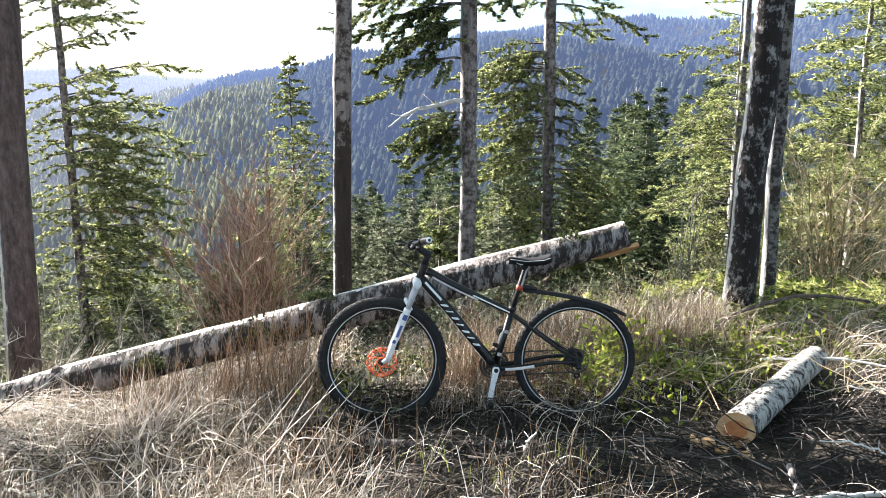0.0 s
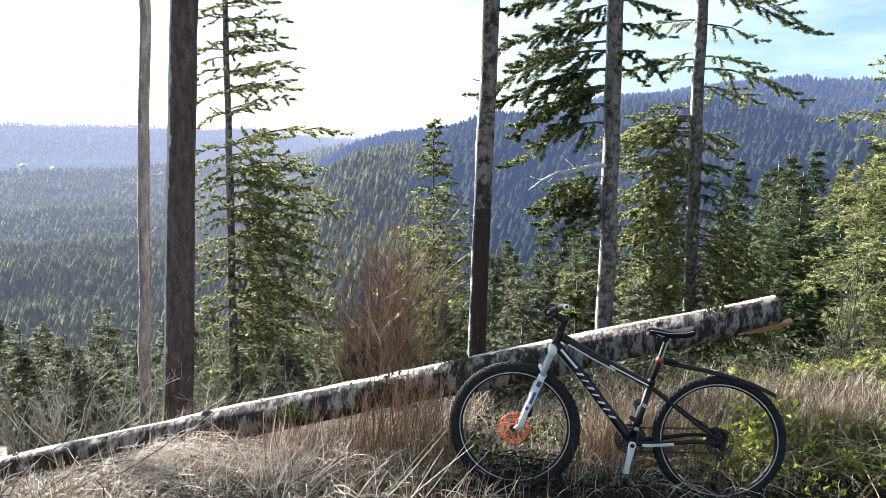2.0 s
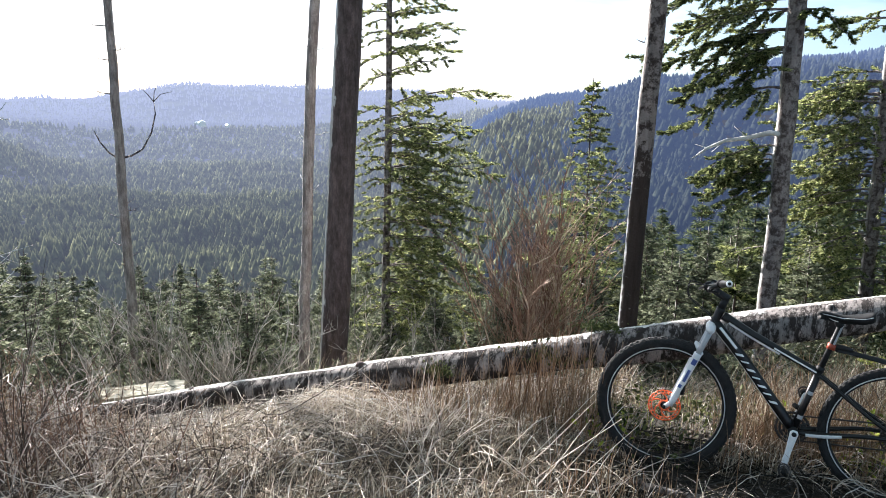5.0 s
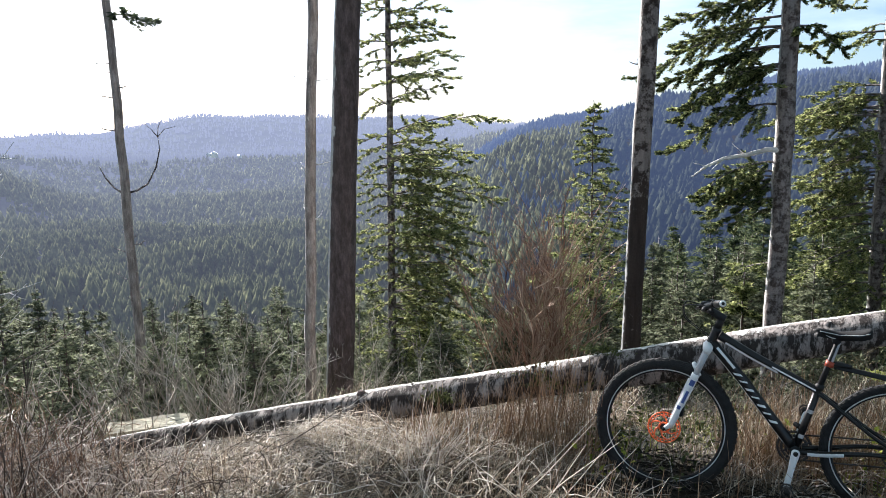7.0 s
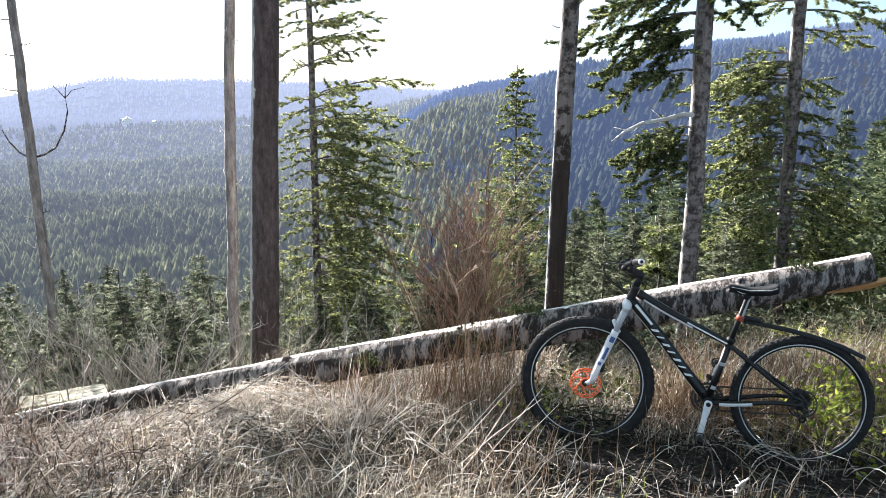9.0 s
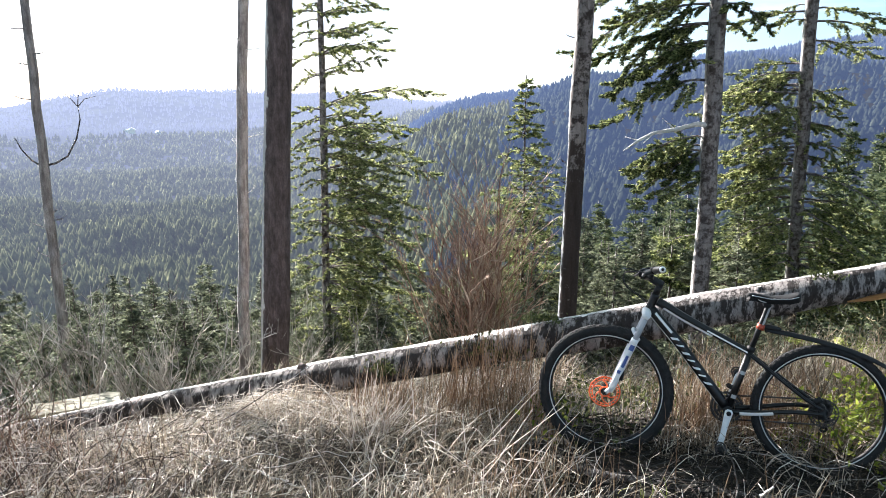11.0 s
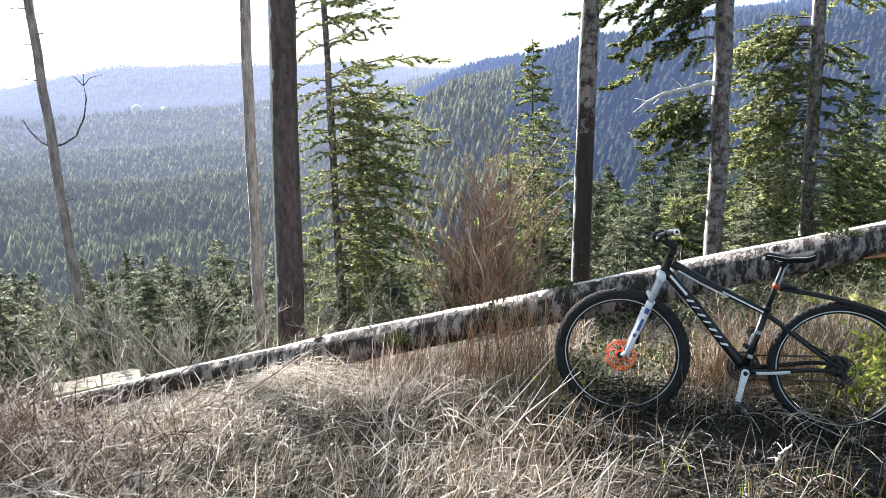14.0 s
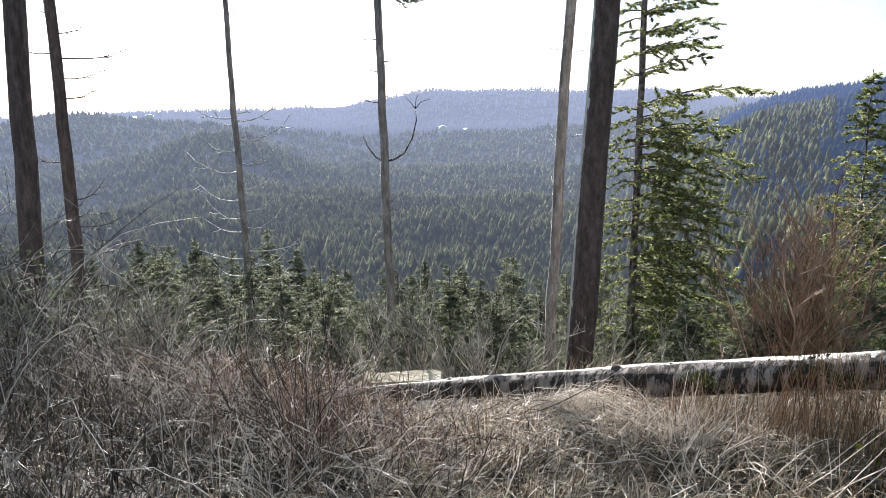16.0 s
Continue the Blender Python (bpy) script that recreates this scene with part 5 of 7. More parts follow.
F0, R0 = bp(0, 0), bp(1.057, -0.022)
fw = wheel("front_wheel", F0, RF, 0.0275, 0.0028, "front wheel with a fat knobbly tyre")
part("brake_rotor", rotor(Buf(), F0, 0.083, -0.045), M_ORANGE, fw, "bright orange brake rotor")
rw = wheel("rear_wheel", R0, RR, 0.0195, 0.0026, "rear wheel with a thinner tyre")
part("brake_rotor", rotor(Buf(), R0, 0.072, -0.042, 5), M_DARKSTEEL, rw, "steel brake rotor")
b = Buf()
for i, q in enumerate((0.055, 0.049, 0.043, 0.037, 0.031, 0.026)):
    torus(b, R0 + np.array([0, 0.030 + i * 0.004, 0]), q - 0.006, 0.007, 0.0012, 30, 4)
part("cassette", b, M_DARKSTEEL, rw, "dark stepped cassette")

# tubes of the bicycle
HT_T, HT_B = bp(0.243, 0.525), bp(0.207, 0.430)
BB = bp(0.617, -0.055)
SEAT = bp(0.708, 0.245)
DROP = bp(1.047, -0.014)
frame_e = new("frame")
frame_e.parent = bike
part("head_tube", rod(Buf(), [HT_B, HT_B * 0.85 + HT_T * 0.15, HT_B * 0.5 + HT_T * 0.5, HT_B * 0.15 + HT_T * 0.85, HT_T], [0.026, 0.023, 0.021, 0.022, 0.024], 16), M_BLACK, frame_e)
tt = curve_pts([HT_T + [0.012, 0, -0.035], bp(0.40, 0.405), bp(0.56, 0.325), SEAT + [0.0, 0, 0.005]], 18)
part("top_tube", rod(Buf(), tt, np.linspace(0.023, 0.016, 18), 14), M_BLACK, frame_e, "black sloping top tube")
dt = curve_pts([HT_B + [0.012, 0, 0.02], bp(0.36, 0.285), bp(0.50, 0.10), BB + [-0.012, 0, 0.02]], 18)
part("down_tube", rod(Buf(), dt, np.linspace(0.026, 0.027, 18), 14), M_BLACK, frame_e, "black down tube with white panel")
part("seat_tube", rod(Buf(), [BB, (BB + SEAT) / 2, SEAT + (SEAT - BB) * 0.06], [0.019, 0.017, 0.0175], 14), M_BLACK, frame_e)
part("bottom_bracket", rod(Buf(), [BB + [0, -0.040, 0], BB + [0, 0.040, 0]], 0.024, 16), M_BLACKMAT, frame_e)
for sgn in (-1, 1):
    st = curve_pts([SEAT + [0.005, sgn * 0.015, -0.005], SEAT + [0.10, sgn * 0.045, -0.075], DROP + [-0.10, sgn * 0.062, 0.075], DROP + [0, sgn * 0.065, 0.012]], 16)
    part("seat_stay", rod(Buf(), st, np.linspace(0.010, 0.008, 16), 10), M_BLACK, frame_e)
    cs = curve_pts([BB + [0.02, sgn * 0.03, 0.0], BB + [0.10, sgn * 0.045, 0.004], DROP + [-0.12, sgn * 0.064, -0.005], DROP + [0, sgn * 0.065, -0.008]], 16)
    part("chain_stay", rod(Buf(), cs, np.linspace(0.014, 0.009, 16), 10), M_BLACK, frame_e)
    bm = bmesh.new()
    bmesh.ops.create_cube(bm, size=1)
    for q in bm.verts:
        q.co = Vector((1.045 + q.co.x * 0.035, sgn * 0.066 + q.co.y * 0.008, RF - 0.022 + q.co.z * 0.05))
    bmesh.ops.bevel(bm, geom=list(bm.edges), offset=0.003, segments=1)
    part("dropout", bm, M_BLACKMAT, frame_e)


def streak(P, off, s0, s1, a0, a1, mat, name, label="", slant=0.0):
    """A printed panel on a tube's near side, s along it and a round it; slant shears it."""
    k = len(P)
    rows = []
    for a in np.linspace(a0, a1, 4):
        s = (np.linspace(s0, s1, 10) + slant * a) * (k - 1)
        C = np.stack([np.interp(s, np.arange(k), P[:, i]) for i in range(3)], 1)
        U = unit(np.cross(unit(np.gradient(C, axis=0)), [0, 1.0, 0]))
        rows.append(C + U * math.sin(a) * off - np.array([0, 1.0, 0]) * math.cos(a) * off)
    v = np.stack(rows, 1).reshape(-1, 3)
    i, j = np.meshgrid(np.arange(9), np.arange(3), indexing="ij")
    q = np.stack([i * 4 + j, i * 4 + j + 1, (i + 1) * 4 + j + 1, (i + 1) * 4 + j], -1).reshape(-1, 4)
    return part(name, Buf().add(v, q), mat, frame_e, label)


# white flashes and maker's lettering drawn as plain bars
streak(tt, 0.0245, 0.08, 0.62, -0.95, -0.35, M_WHITE, "white_flash", "white stripe along the top tube")
streak(tt, 0.0205, 0.55, 0.98, -0.3, 0.1, M_WHITE, "white_flash", "thin white stripe on the top tube")
streak(dt, 0.0275, 0.05, 0.95, -1.25, -0.95, M_WHITE, "white_flash", "white edge along the down tube")
streak(dt, 0.0285, 0.05, 0.26, 0.05, 0.5, M_WHITE, "white_flash", "white flash at the head of the down tube")
for i in range(7):
    streak(dt, 0.0285, 0.30 + i * 0.075, 0.30 + i * 0.075 + (0.026, 0.018)[i % 2], -0.48, 0.48, M_WHITE, "lettering_bar", "pale slanted bar on the down tube", 0.045)
for s0, s1 in ((0.22, 0.28), (0.64, 0.70)):
    stube = np.stack([BB + (SEAT - BB) * q for q in np.linspace(0, 1, 12)])
    streak(stube, 0.0192, s0, s1, -0.9, 0.6, M_GREY, "white_band", "pale band on the seat tube")
cs = curve_pts([BB + [0.02, -0.03, 0.0], BB + [0.10, -0.045, 0.004], DROP + [-0.12, -0.064, -0.005], DROP + [0, -0.065, -0.008]], 16)
streak(cs, 0.0155, 0.08, 0.46, -1.0, 0.35, M_WHITE, "white_flash", "white flash on the chain stay")

# fork
fork = new("suspension_fork")
fork.parent = bike
tagged(fork, "white suspension fork")
CR = HT_B + [-0.006, 0, -0.012]
ax = unit(HT_B - HT_T)
for sgn in (-1, 1):
    up_, lo = CR + [0, sgn * 0.058, 0], np.array([F0[0] + 0.028, sgn * 0.062, F0[2] + 0.008])
    mid = up_ + (lo - up_) * 0.30
    part("stanchion", rod(Buf(), [up_, mid + (lo - up_) * 0.06], 0.0145, 12), M_GREY, fork, "grey upper fork tube")
    part("lower_leg", rod(Buf(), [mid, mid + (lo - up_) * 0.04, mid + (lo - up_) * 0.35, lo + (up_ - lo) * 0.08, lo], [0.0205, 0.020, 0.0185, 0.018, 0.012], 14), M_WHITE, fork, "white lower fork leg")
    part("dropout", rod(Buf(), [lo + [0.012, 0, 0.02], F0 + [0.004, sgn * 0.058, 0]], [0.014, 0.012], 10), M_WHITE, fork)
    legp = np.stack([mid + (lo - mid) * q for q in np.linspace(0, 1, 12)])
    if sgn < 0:
        for s0, s1, a0, a1 in ((0.10, 0.20, -0.5, 0.7), (0.30, 0.52, -0.3, 0.4), (0.58, 0.64, -0.7, 0.2)):
            streak(legp, 0.0212, s0, s1, a0, a1, M_BLUEP, "fork_print", "dark blue print on the fork leg")
part("crown", rod(Buf(), [CR + [0, -0.075, 0.0], CR + [0, -0.045, 0.006], CR + [0, 0, 0.016], CR + [0, 0.045, 0.006], CR + [0, 0.075, 0]], [0.018, 0.024, 0.026, 0.024, 0.018], 12), M_WHITE, fork, "white fork crown")
part("brace", rod(Buf(), curve_pts([CR + (F0 - CR) * 0.33 + [0.03, -0.06, 0.01], CR + (F0 - CR) * 0.26 + [-0.02, 0, 0.035], CR + (F0 - CR) * 0.33 + [0.03, 0.06, 0.01]], 12), 0.011, 8), M_WHITE, fork)
part("axle", rod(Buf(), [F0 + [0, -0.075, 0], F0 + [0, 0.075, 0]], 0.008, 10), M_BLACKMAT, fork)
part("brake_caliper", rod(Buf(), [F0 + [0.075, -0.055, 0.075], F0 + [0.085, -0.058, 0.125]], [0.018, 0.016], 8), M_BLACKMAT, fork)

# cockpit
SP = HT_T - ax * 0.055
bars = new("handlebar")
bars.parent = bike
tagged(bars, "flat black handlebar with grips and brake levers")
part("spacers", rod(Buf(), [HT_T, SP], 0.018, 12), M_BLACKMAT, bars)
CL = SP + [-0.085, 0, 0.055]
part("stem", rod(Buf(), [SP + [0.012, 0, -0.005], SP + [0, 0, 0.004], CL], [0.022, 0.021, 0.018], 12), M_BLACKMAT, bars, "short angled stem")
part("bar_clamp", rod(Buf(), [CL + [0, -0.024, 0], CL + [0, 0.024, 0]], 0.024, 12), M_BLACKMAT, bars)
# the bar is turned a little on its stem and dips on the far side
def on_bar(x, y, z):
    return CL + [x - 0.10 * y, y, z - 0.14 * y]


bar_pts = curve_pts([on_bar(0.06, -0.31, 0.02), on_bar(0.04, -0.18, 0.016), on_bar(0.01, -0.06, 0.003), CL, on_bar(0.01, 0.06, 0.003), on_bar(0.04, 0.18, 0.016), on_bar(0.06, 0.31, 0.02)], 30)
part("bar", rod(Buf(), bar_pts, 0.0135, 12), M_BLACK, bars)
for sgn in (-1, 1):
    e = on_bar(0.06, sgn * 0.31, 0.02)
    d = unit(e - on_bar(0.04, sgn * 0.18, 0.016))
    part("grip", rod(Buf(), [e - d * 0.125, e - d * 0.12, e - d * 0.06, e - d * 0.004, e], [0.016, 0.0185, 0.0165, 0.0185, 0.0175], 14), M_BLACK, bars, "black rubber grip")
    part("bar_plug", rod(Buf(), [e, e + d * 0.004], [0.0165, 0.013], 14), M_WHITE, bars, "white bar end plug")
    part("plug_hole", rod(Buf(), [e + d * 0.004, e + d * 0.0055], 0.0075, 12), M_BLACK, bars)
    q = e - d * 0.15
    part("lever_clamp", rod(Buf(), [q - d * 0.012, q + d * 0.012], 0.020, 12), M_BLACKMAT, bars)
    part("brake_lever", rod(Buf(), curve_pts([q + [-0.01, 0, -0.008], q + [-0.055, 0, -0.022] + d * 0.02, q + [-0.075, 0, -0.035] + d * 0.09], 10), np.linspace(0.011, 0.006, 10), 8), M_DARKSTEEL, bars, "dark metal brake lever")
    part("shifter", rod(Buf(), [q + [-0.008, 0, -0.015] - d * 0.03, q + [-0.02, 0, -0.035] - d * 0.035, q + [0.0, 0, -0.04] - d * 0.02], [0.02, 0.016, 0.01], 8), M_BLACKMAT, bars)
    part("cable", rod(Buf(), curve_pts([q + [-0.03, 0, -0.01] - d * 0.02, CL + [-0.10, sgn * 0.08, 0.02], CL + [-0.10, sgn * 0.02, -0.06], HT_T + [-0.03, sgn * 0.025, -0.05], HT_B + [0.02, sgn * 0.03, 0.0]], 22), 0.0028, 6), M_BLACK, bars)

# seat
post_t = bp(0.790, 0.500)
seatp = new("seat_assembly")
seatp.parent = bike
part("seat_post", rod(Buf(), [SEAT + (SEAT - BB) * 0.02, post_t], 0.0138, 12), M_BLACKMAT, seatp, "black seat post")
sp2 = np.stack([SEAT + (post_t - SEAT) * q for q in np.linspace(0, 1, 10)])
streak(sp2, 0.0150, 0.55, 0.98, -1.0, -0.1, M_GREY, "seat_post_print", "pale print on the seat post")
part("seat_clamp", rod(Buf(), [SEAT + (SEAT - BB) * 0.04, SEAT + (SEAT - BB) * 0.12], 0.021, 12), M_BLACKMAT, seatp)
part("saddle_clamp", rod(Buf(), [post_t + [-0.01, -0.02, 0.0], post_t + [-0.01, 0.02, 0]], 0.018, 10), M_BLACKMAT, seatp)
for sgn in (-1, 1):
    part("saddle_rail", rod(Buf(), curve_pts([bp(0.72, 0.535, sgn * 0.012), bp(0.75, 0.512, sgn * 0.02), bp(0.82, 0.512, sgn * 0.022), bp(0.88, 0.535, sgn * 0.03)], 12), 0.0035, 8), M_STEEL, seatp)
us = np.linspace(0, 1, 22)
half = np.interp(us, [0, 0.06, 0.35, 0.55, 0.8, 0.95, 1], [0.008, 0.018, 0.023, 0.036, 0.064, 0.062, 0.045])
top = np.interp(us, [0, 0.1, 0.45, 0.8, 1], [0.550, 0.556, 0.543, 0.553, 0.568])
rows = []
for u_, h_, z_ in zip(us, half, top):
    for a in np.linspace(-1, 1, 9):
        rows.append(bp(0.682 + 0.245 * u_, z_ - 0.016 * abs(a) ** 3 - 0.022 * (abs(a) > 0.95), h_ * a))
    for a in np.linspace(1, -1, 5):
        rows.append(bp(0.682 + 0.245 * u_, z_ - 0.012 - 0.014 * u_, h_ * a * 0.8))
m = 14
i, j = np.meshgrid(np.arange(21), np.arange(m), indexing="ij")
b = Buf().add(rows, np.stack([i * m + j, i * m + (j + 1) % m, (i + 1) * m + (j + 1) % m, (i + 1) * m + j], -1).reshape(-1, 4), [list(range(m))[::-1]], [list(range(21 * m, 22 * m))])
part("saddle", b, M_SADDLE, seatp, "black saddle with pale edge piping")
edge = np.stack([bp(0.682 + 0.245 * u_, z_ - 0.012, -h_ * 0.98) for u_, h_, z_ in zip(us, half, top)])
part("saddle_piping", rod(Buf(), edge[2:-1], 0.0020, 6), M_GREY, seatp, "pale piping along the saddle")

# mudguard clamped to the seat post
guard = new("mudguard")
guard.parent = bike
tagged(guard, "black clip-on rear mudguard")
gp = curve_pts([bp(0.775, 0.385), bp(0.86, 0.372), bp(0.98, 0.352), bp(1.12, 0.318), bp(1.24, 0.278), bp(1.335, 0.230)], 24)
rows = []
wd = np.interp(np.linspace(0, 1, 24), [0, 0.12, 0.3, 0.85, 1], [0.010, 0.011, 0.020, 0.022, 0.006])
for q, h_ in zip(gp, wd):
    for a in np.linspace(-1, 1, 7):
        rows.append(q + [0, h_ * a, -0.018 * a * a])
    for a in np.linspace(1, -1, 7):
        rows.append(q + [0, h_ * a * 0.96, -0.018 * a * a - 0.004])
m = 14
i, j = np.meshgrid(np.arange(23), np.arange(m), indexing="ij")
b = Buf().add(rows, np.stack([i * m + j, i * m + (j + 1) % m, (i + 1) * m + (j + 1) % m, (i + 1) * m + j], -1).reshape(-1, 4), [list(range(m))[::-1]], [list(range(23 * m, 24 * m))])
part("blade", b, M_BLACKMAT, guard, "long curved black plastic blade")
part("clamp", rod(Buf(), [bp(0.752, 0.372), bp(0.752, 0.398) + [0.008, 0, 0]], 0.021, 12), M_RED, guard, "red clamp")
part("arm", rod(Buf(), [bp(0.755, 0.386), bp(0.80, 0.384), bp(0.85, 0.374)], [0.013, 0.015, 0.011], 10), M_BLACKMAT, guard)

# drivetrain
drive = new("crankset")
drive.parent = bike
for q, y in ((0.082, 0.045), (0.064, 0.040), (0.045, 0.035)):
    b = torus(Buf(), BB + np.array([0, y, 0]), q - 0.006, 0.006, 0.0018, 44, 4)
    for i in range(36 if q > 0.06 else 24):
        a = i * 2 * np.pi / (36 if q > 0.06 else 24)
        rod(b, [BB + [(q - 0.002) * math.cos(a), y, (q - 0.002) * math.sin(a)], BB + [(q + 0.004) * math.cos(a), y, (q + 0.004) * math.sin(a)]], [0.003, 0.0015], 4)
    for i in range(4):
        a = i * np.pi / 2 + 0.4
        rod(b, [BB + [0.02 * math.cos(a), y, 0.02 * math.sin(a)], BB + [(q - 0.008) * math.cos(a), y, (q - 0.008) * math.sin(a)]], [0.007, 0.005], 6)
    part("chainring", b, M_DARKSTEEL, drive, "dark toothed chainring", smooth=False)
for sgn, way in ((-1, unit(np.array([-0.22, 0, -1.0]))), (1, -unit(np.array([-0.31, 0, -1.0])))):
    c0 = BB + [0, sgn * 0.062, 0]
    c1 = c0 + way * 0.170 + [0, sgn * 0.012, 0]
    u = unit(np.cross(way, [0, 1.0, 0]))
    rows = []
    for q, w_, th in ((-0.10, 0.012, 0.006), (-0.04, 0.020, 0.010), (0.08, 0.019, 0.010), (0.5, 0.0145, 0.008), (0.9, 0.0155, 0.008), (1.02, 0.014, 0.007), (1.08, 0.008, 0.005)):
        p = c0 + (c1 - c0) * q
        rows += [p + u * w_ * math.cos(a) + np.array([0, 1.0, 0]) * th * math.sin(a) for a in np.linspace(0, 2 * np.pi, 12, endpoint=False)]
    i, j = np.meshgrid(np.arange(6), np.arange(12), indexing="ij")
    b = Buf().add(rows, np.stack([i * 12 + j, i * 12 + (j + 1) % 12, (i + 1) * 12 + (j + 1) % 12, (i + 1) * 12 + j], -1).reshape(-1, 4), [list(range(12))[::-1]], [list(range(72, 84))])
    part("crank_arm", b, M_WHITE, drive, "white crank arm")
    part("crank_bolt", rod(Buf(), [c0 + [0, sgn * 0.006, 0], c0 + [0, sgn * 0.0125, 0]], 0.0115, 14), M_BLACKMAT, drive)
    ped = new("pedal")
    ped.parent = drive
    tagged(ped, "small black pedal")
    part("body", rod(Buf(), [c1 + [-0.0, sgn * 0.015, 0], c1 + [0, sgn * 0.03, 0], c1 + [0, sgn * 0.085, 0]], [0.009, 0.017, 0.015], 8), M_BLACKMAT, ped)
    for yy in (0.03, 0.08):
        part("cage", torus(Buf(), c1 + np.array([0, sgn * yy, 0]), 0.024, 0.004, 0.004, 20, 6), M_DARKSTEEL, ped)
# chain, derailleurs
y = 0.042
tp, bt = BB + [0.01, y, 0.064], BB + [0.0, y, -0.064]
pul = R0 + np.array([0.02, y, -0.105])
b = rod(Buf(), [tp, R0 + [0, y, 0.045]], 0.0042, 6)
rod(b, [bt, pul + [-0.01, 0, 0.02]], 0.0042, 6)
part("chain", b, M_DARKSTEEL, drive, "dark bicycle chain")
der = new("rear_derailleur")
der.parent = bike
part("body", rod(Buf(), [R0 + [0.005, y + 0.03, -0.02], R0 + [0.03, y + 0.035, -0.05]], [0.014, 0.018], 8), M_BLACKMAT, der)
part("cage", rod(Buf(), [R0 + [0.03, y + 0.01, -0.05], pul], [0.010, 0.008], 6), M_DARKSTEEL, der)
for q in (pul, R0 + np.array([0.03, y, -0.055])):
    part("jockey_wheel", torus(Buf(), q, 0.014, 0.006, 0.003, 18, 6), M_BLACKMAT, der)
part("front_derailleur", rod(Buf(), [SEAT * 0.35 + BB * 0.65 + [0, 0.02, 0], SEAT * 0.35 + BB * 0.65 + [-0.03, 0.045, 0.01], SEAT * 0.3 + BB * 0.7 + [0.03, 0.05, 0]], [0.014, 0.012, 0.008], 8), M_BLACKMAT, drive)
part("rear_caliper", rod(Buf(), [R0 + [-0.045, -0.055, 0.055], R0 + [-0.015, -0.058, 0.075]], [0.017, 0.015], 8), M_BLACKMAT, bike)
part("gear_cable", rod(Buf(), curve_pts([SEAT + [0.02, -0.02, -0.02], bp(0.86, 0.13, -0.05), bp(0.97, 0.085, -0.07), R0 + [-0.03, -0.062, 0.07]], 14), 0.0024, 6), M_BLACK, bike)


# ---- grass, stalks, canes, boughs and sticks on the ground ----
def thinned(x, y, r):
    """Where plants stand: none on the short log or before its sawn end, few before the bicycle, where bare dark ground
    stands in for shade.
    """
    p = 1 - 0.9 * smooth01(-0.8, -0.2, x + 0.25 * waves(x, y, 0.5, 91)) * smooth01(3.95, 3.75, y) * smooth01(2.6, 2.9, y)
    p = p * (1 - 0.6 * smooth01(-0.85, -0.6, x) * smooth01(0.08, -0.08, x) * smooth01(3.75, 3.9, y) * smooth01(5.3, 5.0, y))
    p = p * (1 - 0.7 * smooth01(0.9, 1.05, x) * smooth01(4.25, 4.05, y) * smooth01(2.6, 2.9, y))
    # the last strip is cleared along the log's cast shadow, to darken it
    for ax, ay, bx, by, w in ((1.42, 3.35, 1.54, 3.80, 0.17), (1.555, 3.80, 2.31, 4.60, 0.10), (-4.8, 4.15, -3.9, 4.3, 0.42), (-3.4, 3.98, -1.85, 4.06, 0.13), (-0.7, 3.76, 1.35, 3.52, 0.10)):
        u = np.clip(((x - ax) * (bx - ax) + (y - ay) * (by - ay)) / ((bx - ax) ** 2 + (by - ay) ** 2), 0, 1)
        p = np.where(np.hypot(x - ax - u * (bx - ax), y - ay - u * (by - ay)) < w, 0, p)
    return r.random(len(x)) < p


def spots(n, x0, x1, y0, y1, seed, keep=None):
    r = np.random.default_rng(seed)
    x, y = r.uniform(x0, x1, n), r.uniform(y0, y1, n)
    if keep is not None:
        ok = keep(x, y, r) & thinned(x, y, r)
        x, y = x[ok], y[ok]
    return np.stack([x, y, land(x, y)], 1), r


def clear_of_camera(x, y):
    return np.hypot(x, y) > 0.9


def straw_zone(x, y, r):
    """Dry grass: the open ground left of the bike and the strip behind it, thinning under the cut boughs."""
    p = np.ones(len(x))
    p = np.where((x > 0.55 + 0.3 * (3.6 - y)) & (y < 4.1), 0.10, p)
    p = np.where((x > 1.05) & (y >= 4.0) & ((y < 4.7) | (x > 2.0)), 0.14, p)
    p = np.where(y > 5.6 + 0.467 * x, 0.5, p)
    p = np.where((x > -0.8) & (x < 0.0) & (y > 3.9) & (y < 5.3), 0.15 * p, p)
    p = p * (0.45 + 0.55 * (waves(x, y, 0.6, 31) > -0.5))
    p = p * (1 - 0.8 * np.exp(-((x + 3.0) / 0.8) ** 2 - ((y - 2.3) / 0.55) ** 2))
    p = p * (1 - 0.75 * smooth01(-2.1, -3.2, x + 0.3 * (3 - y)))
    return (r.random(len(x)) < p) & clear_of_camera(x, y)


# matted dead layer
P, r = spots(66000, -6.5, 4.5, -0.5, 6.6, 200, lambda x, y, q: straw_zone(x, y, q) & (q.random(len(x)) < 0.15 + 0.85 * smooth01(0.6, 1.9, y)))
a = r.normal(0.2, 1.1, len(P)) + 0.8 * waves(P[:, 0], P[:, 1], 0.9, 41)
D = np.stack([np.cos(a), np.sin(a)], 1)
v, f = blades(P + [0, 0, 0.005], D, r.uniform(0.10, 0.26, len(P)), r.uniform(0.0022, 0.0045, len(P)), r.uniform(0.65, 1.0, len(P)), r)
stuff("matted_grass", Buf().add(v, *f), M_STRAW_OLD, "flattened mat of dead brown grass", "grass")
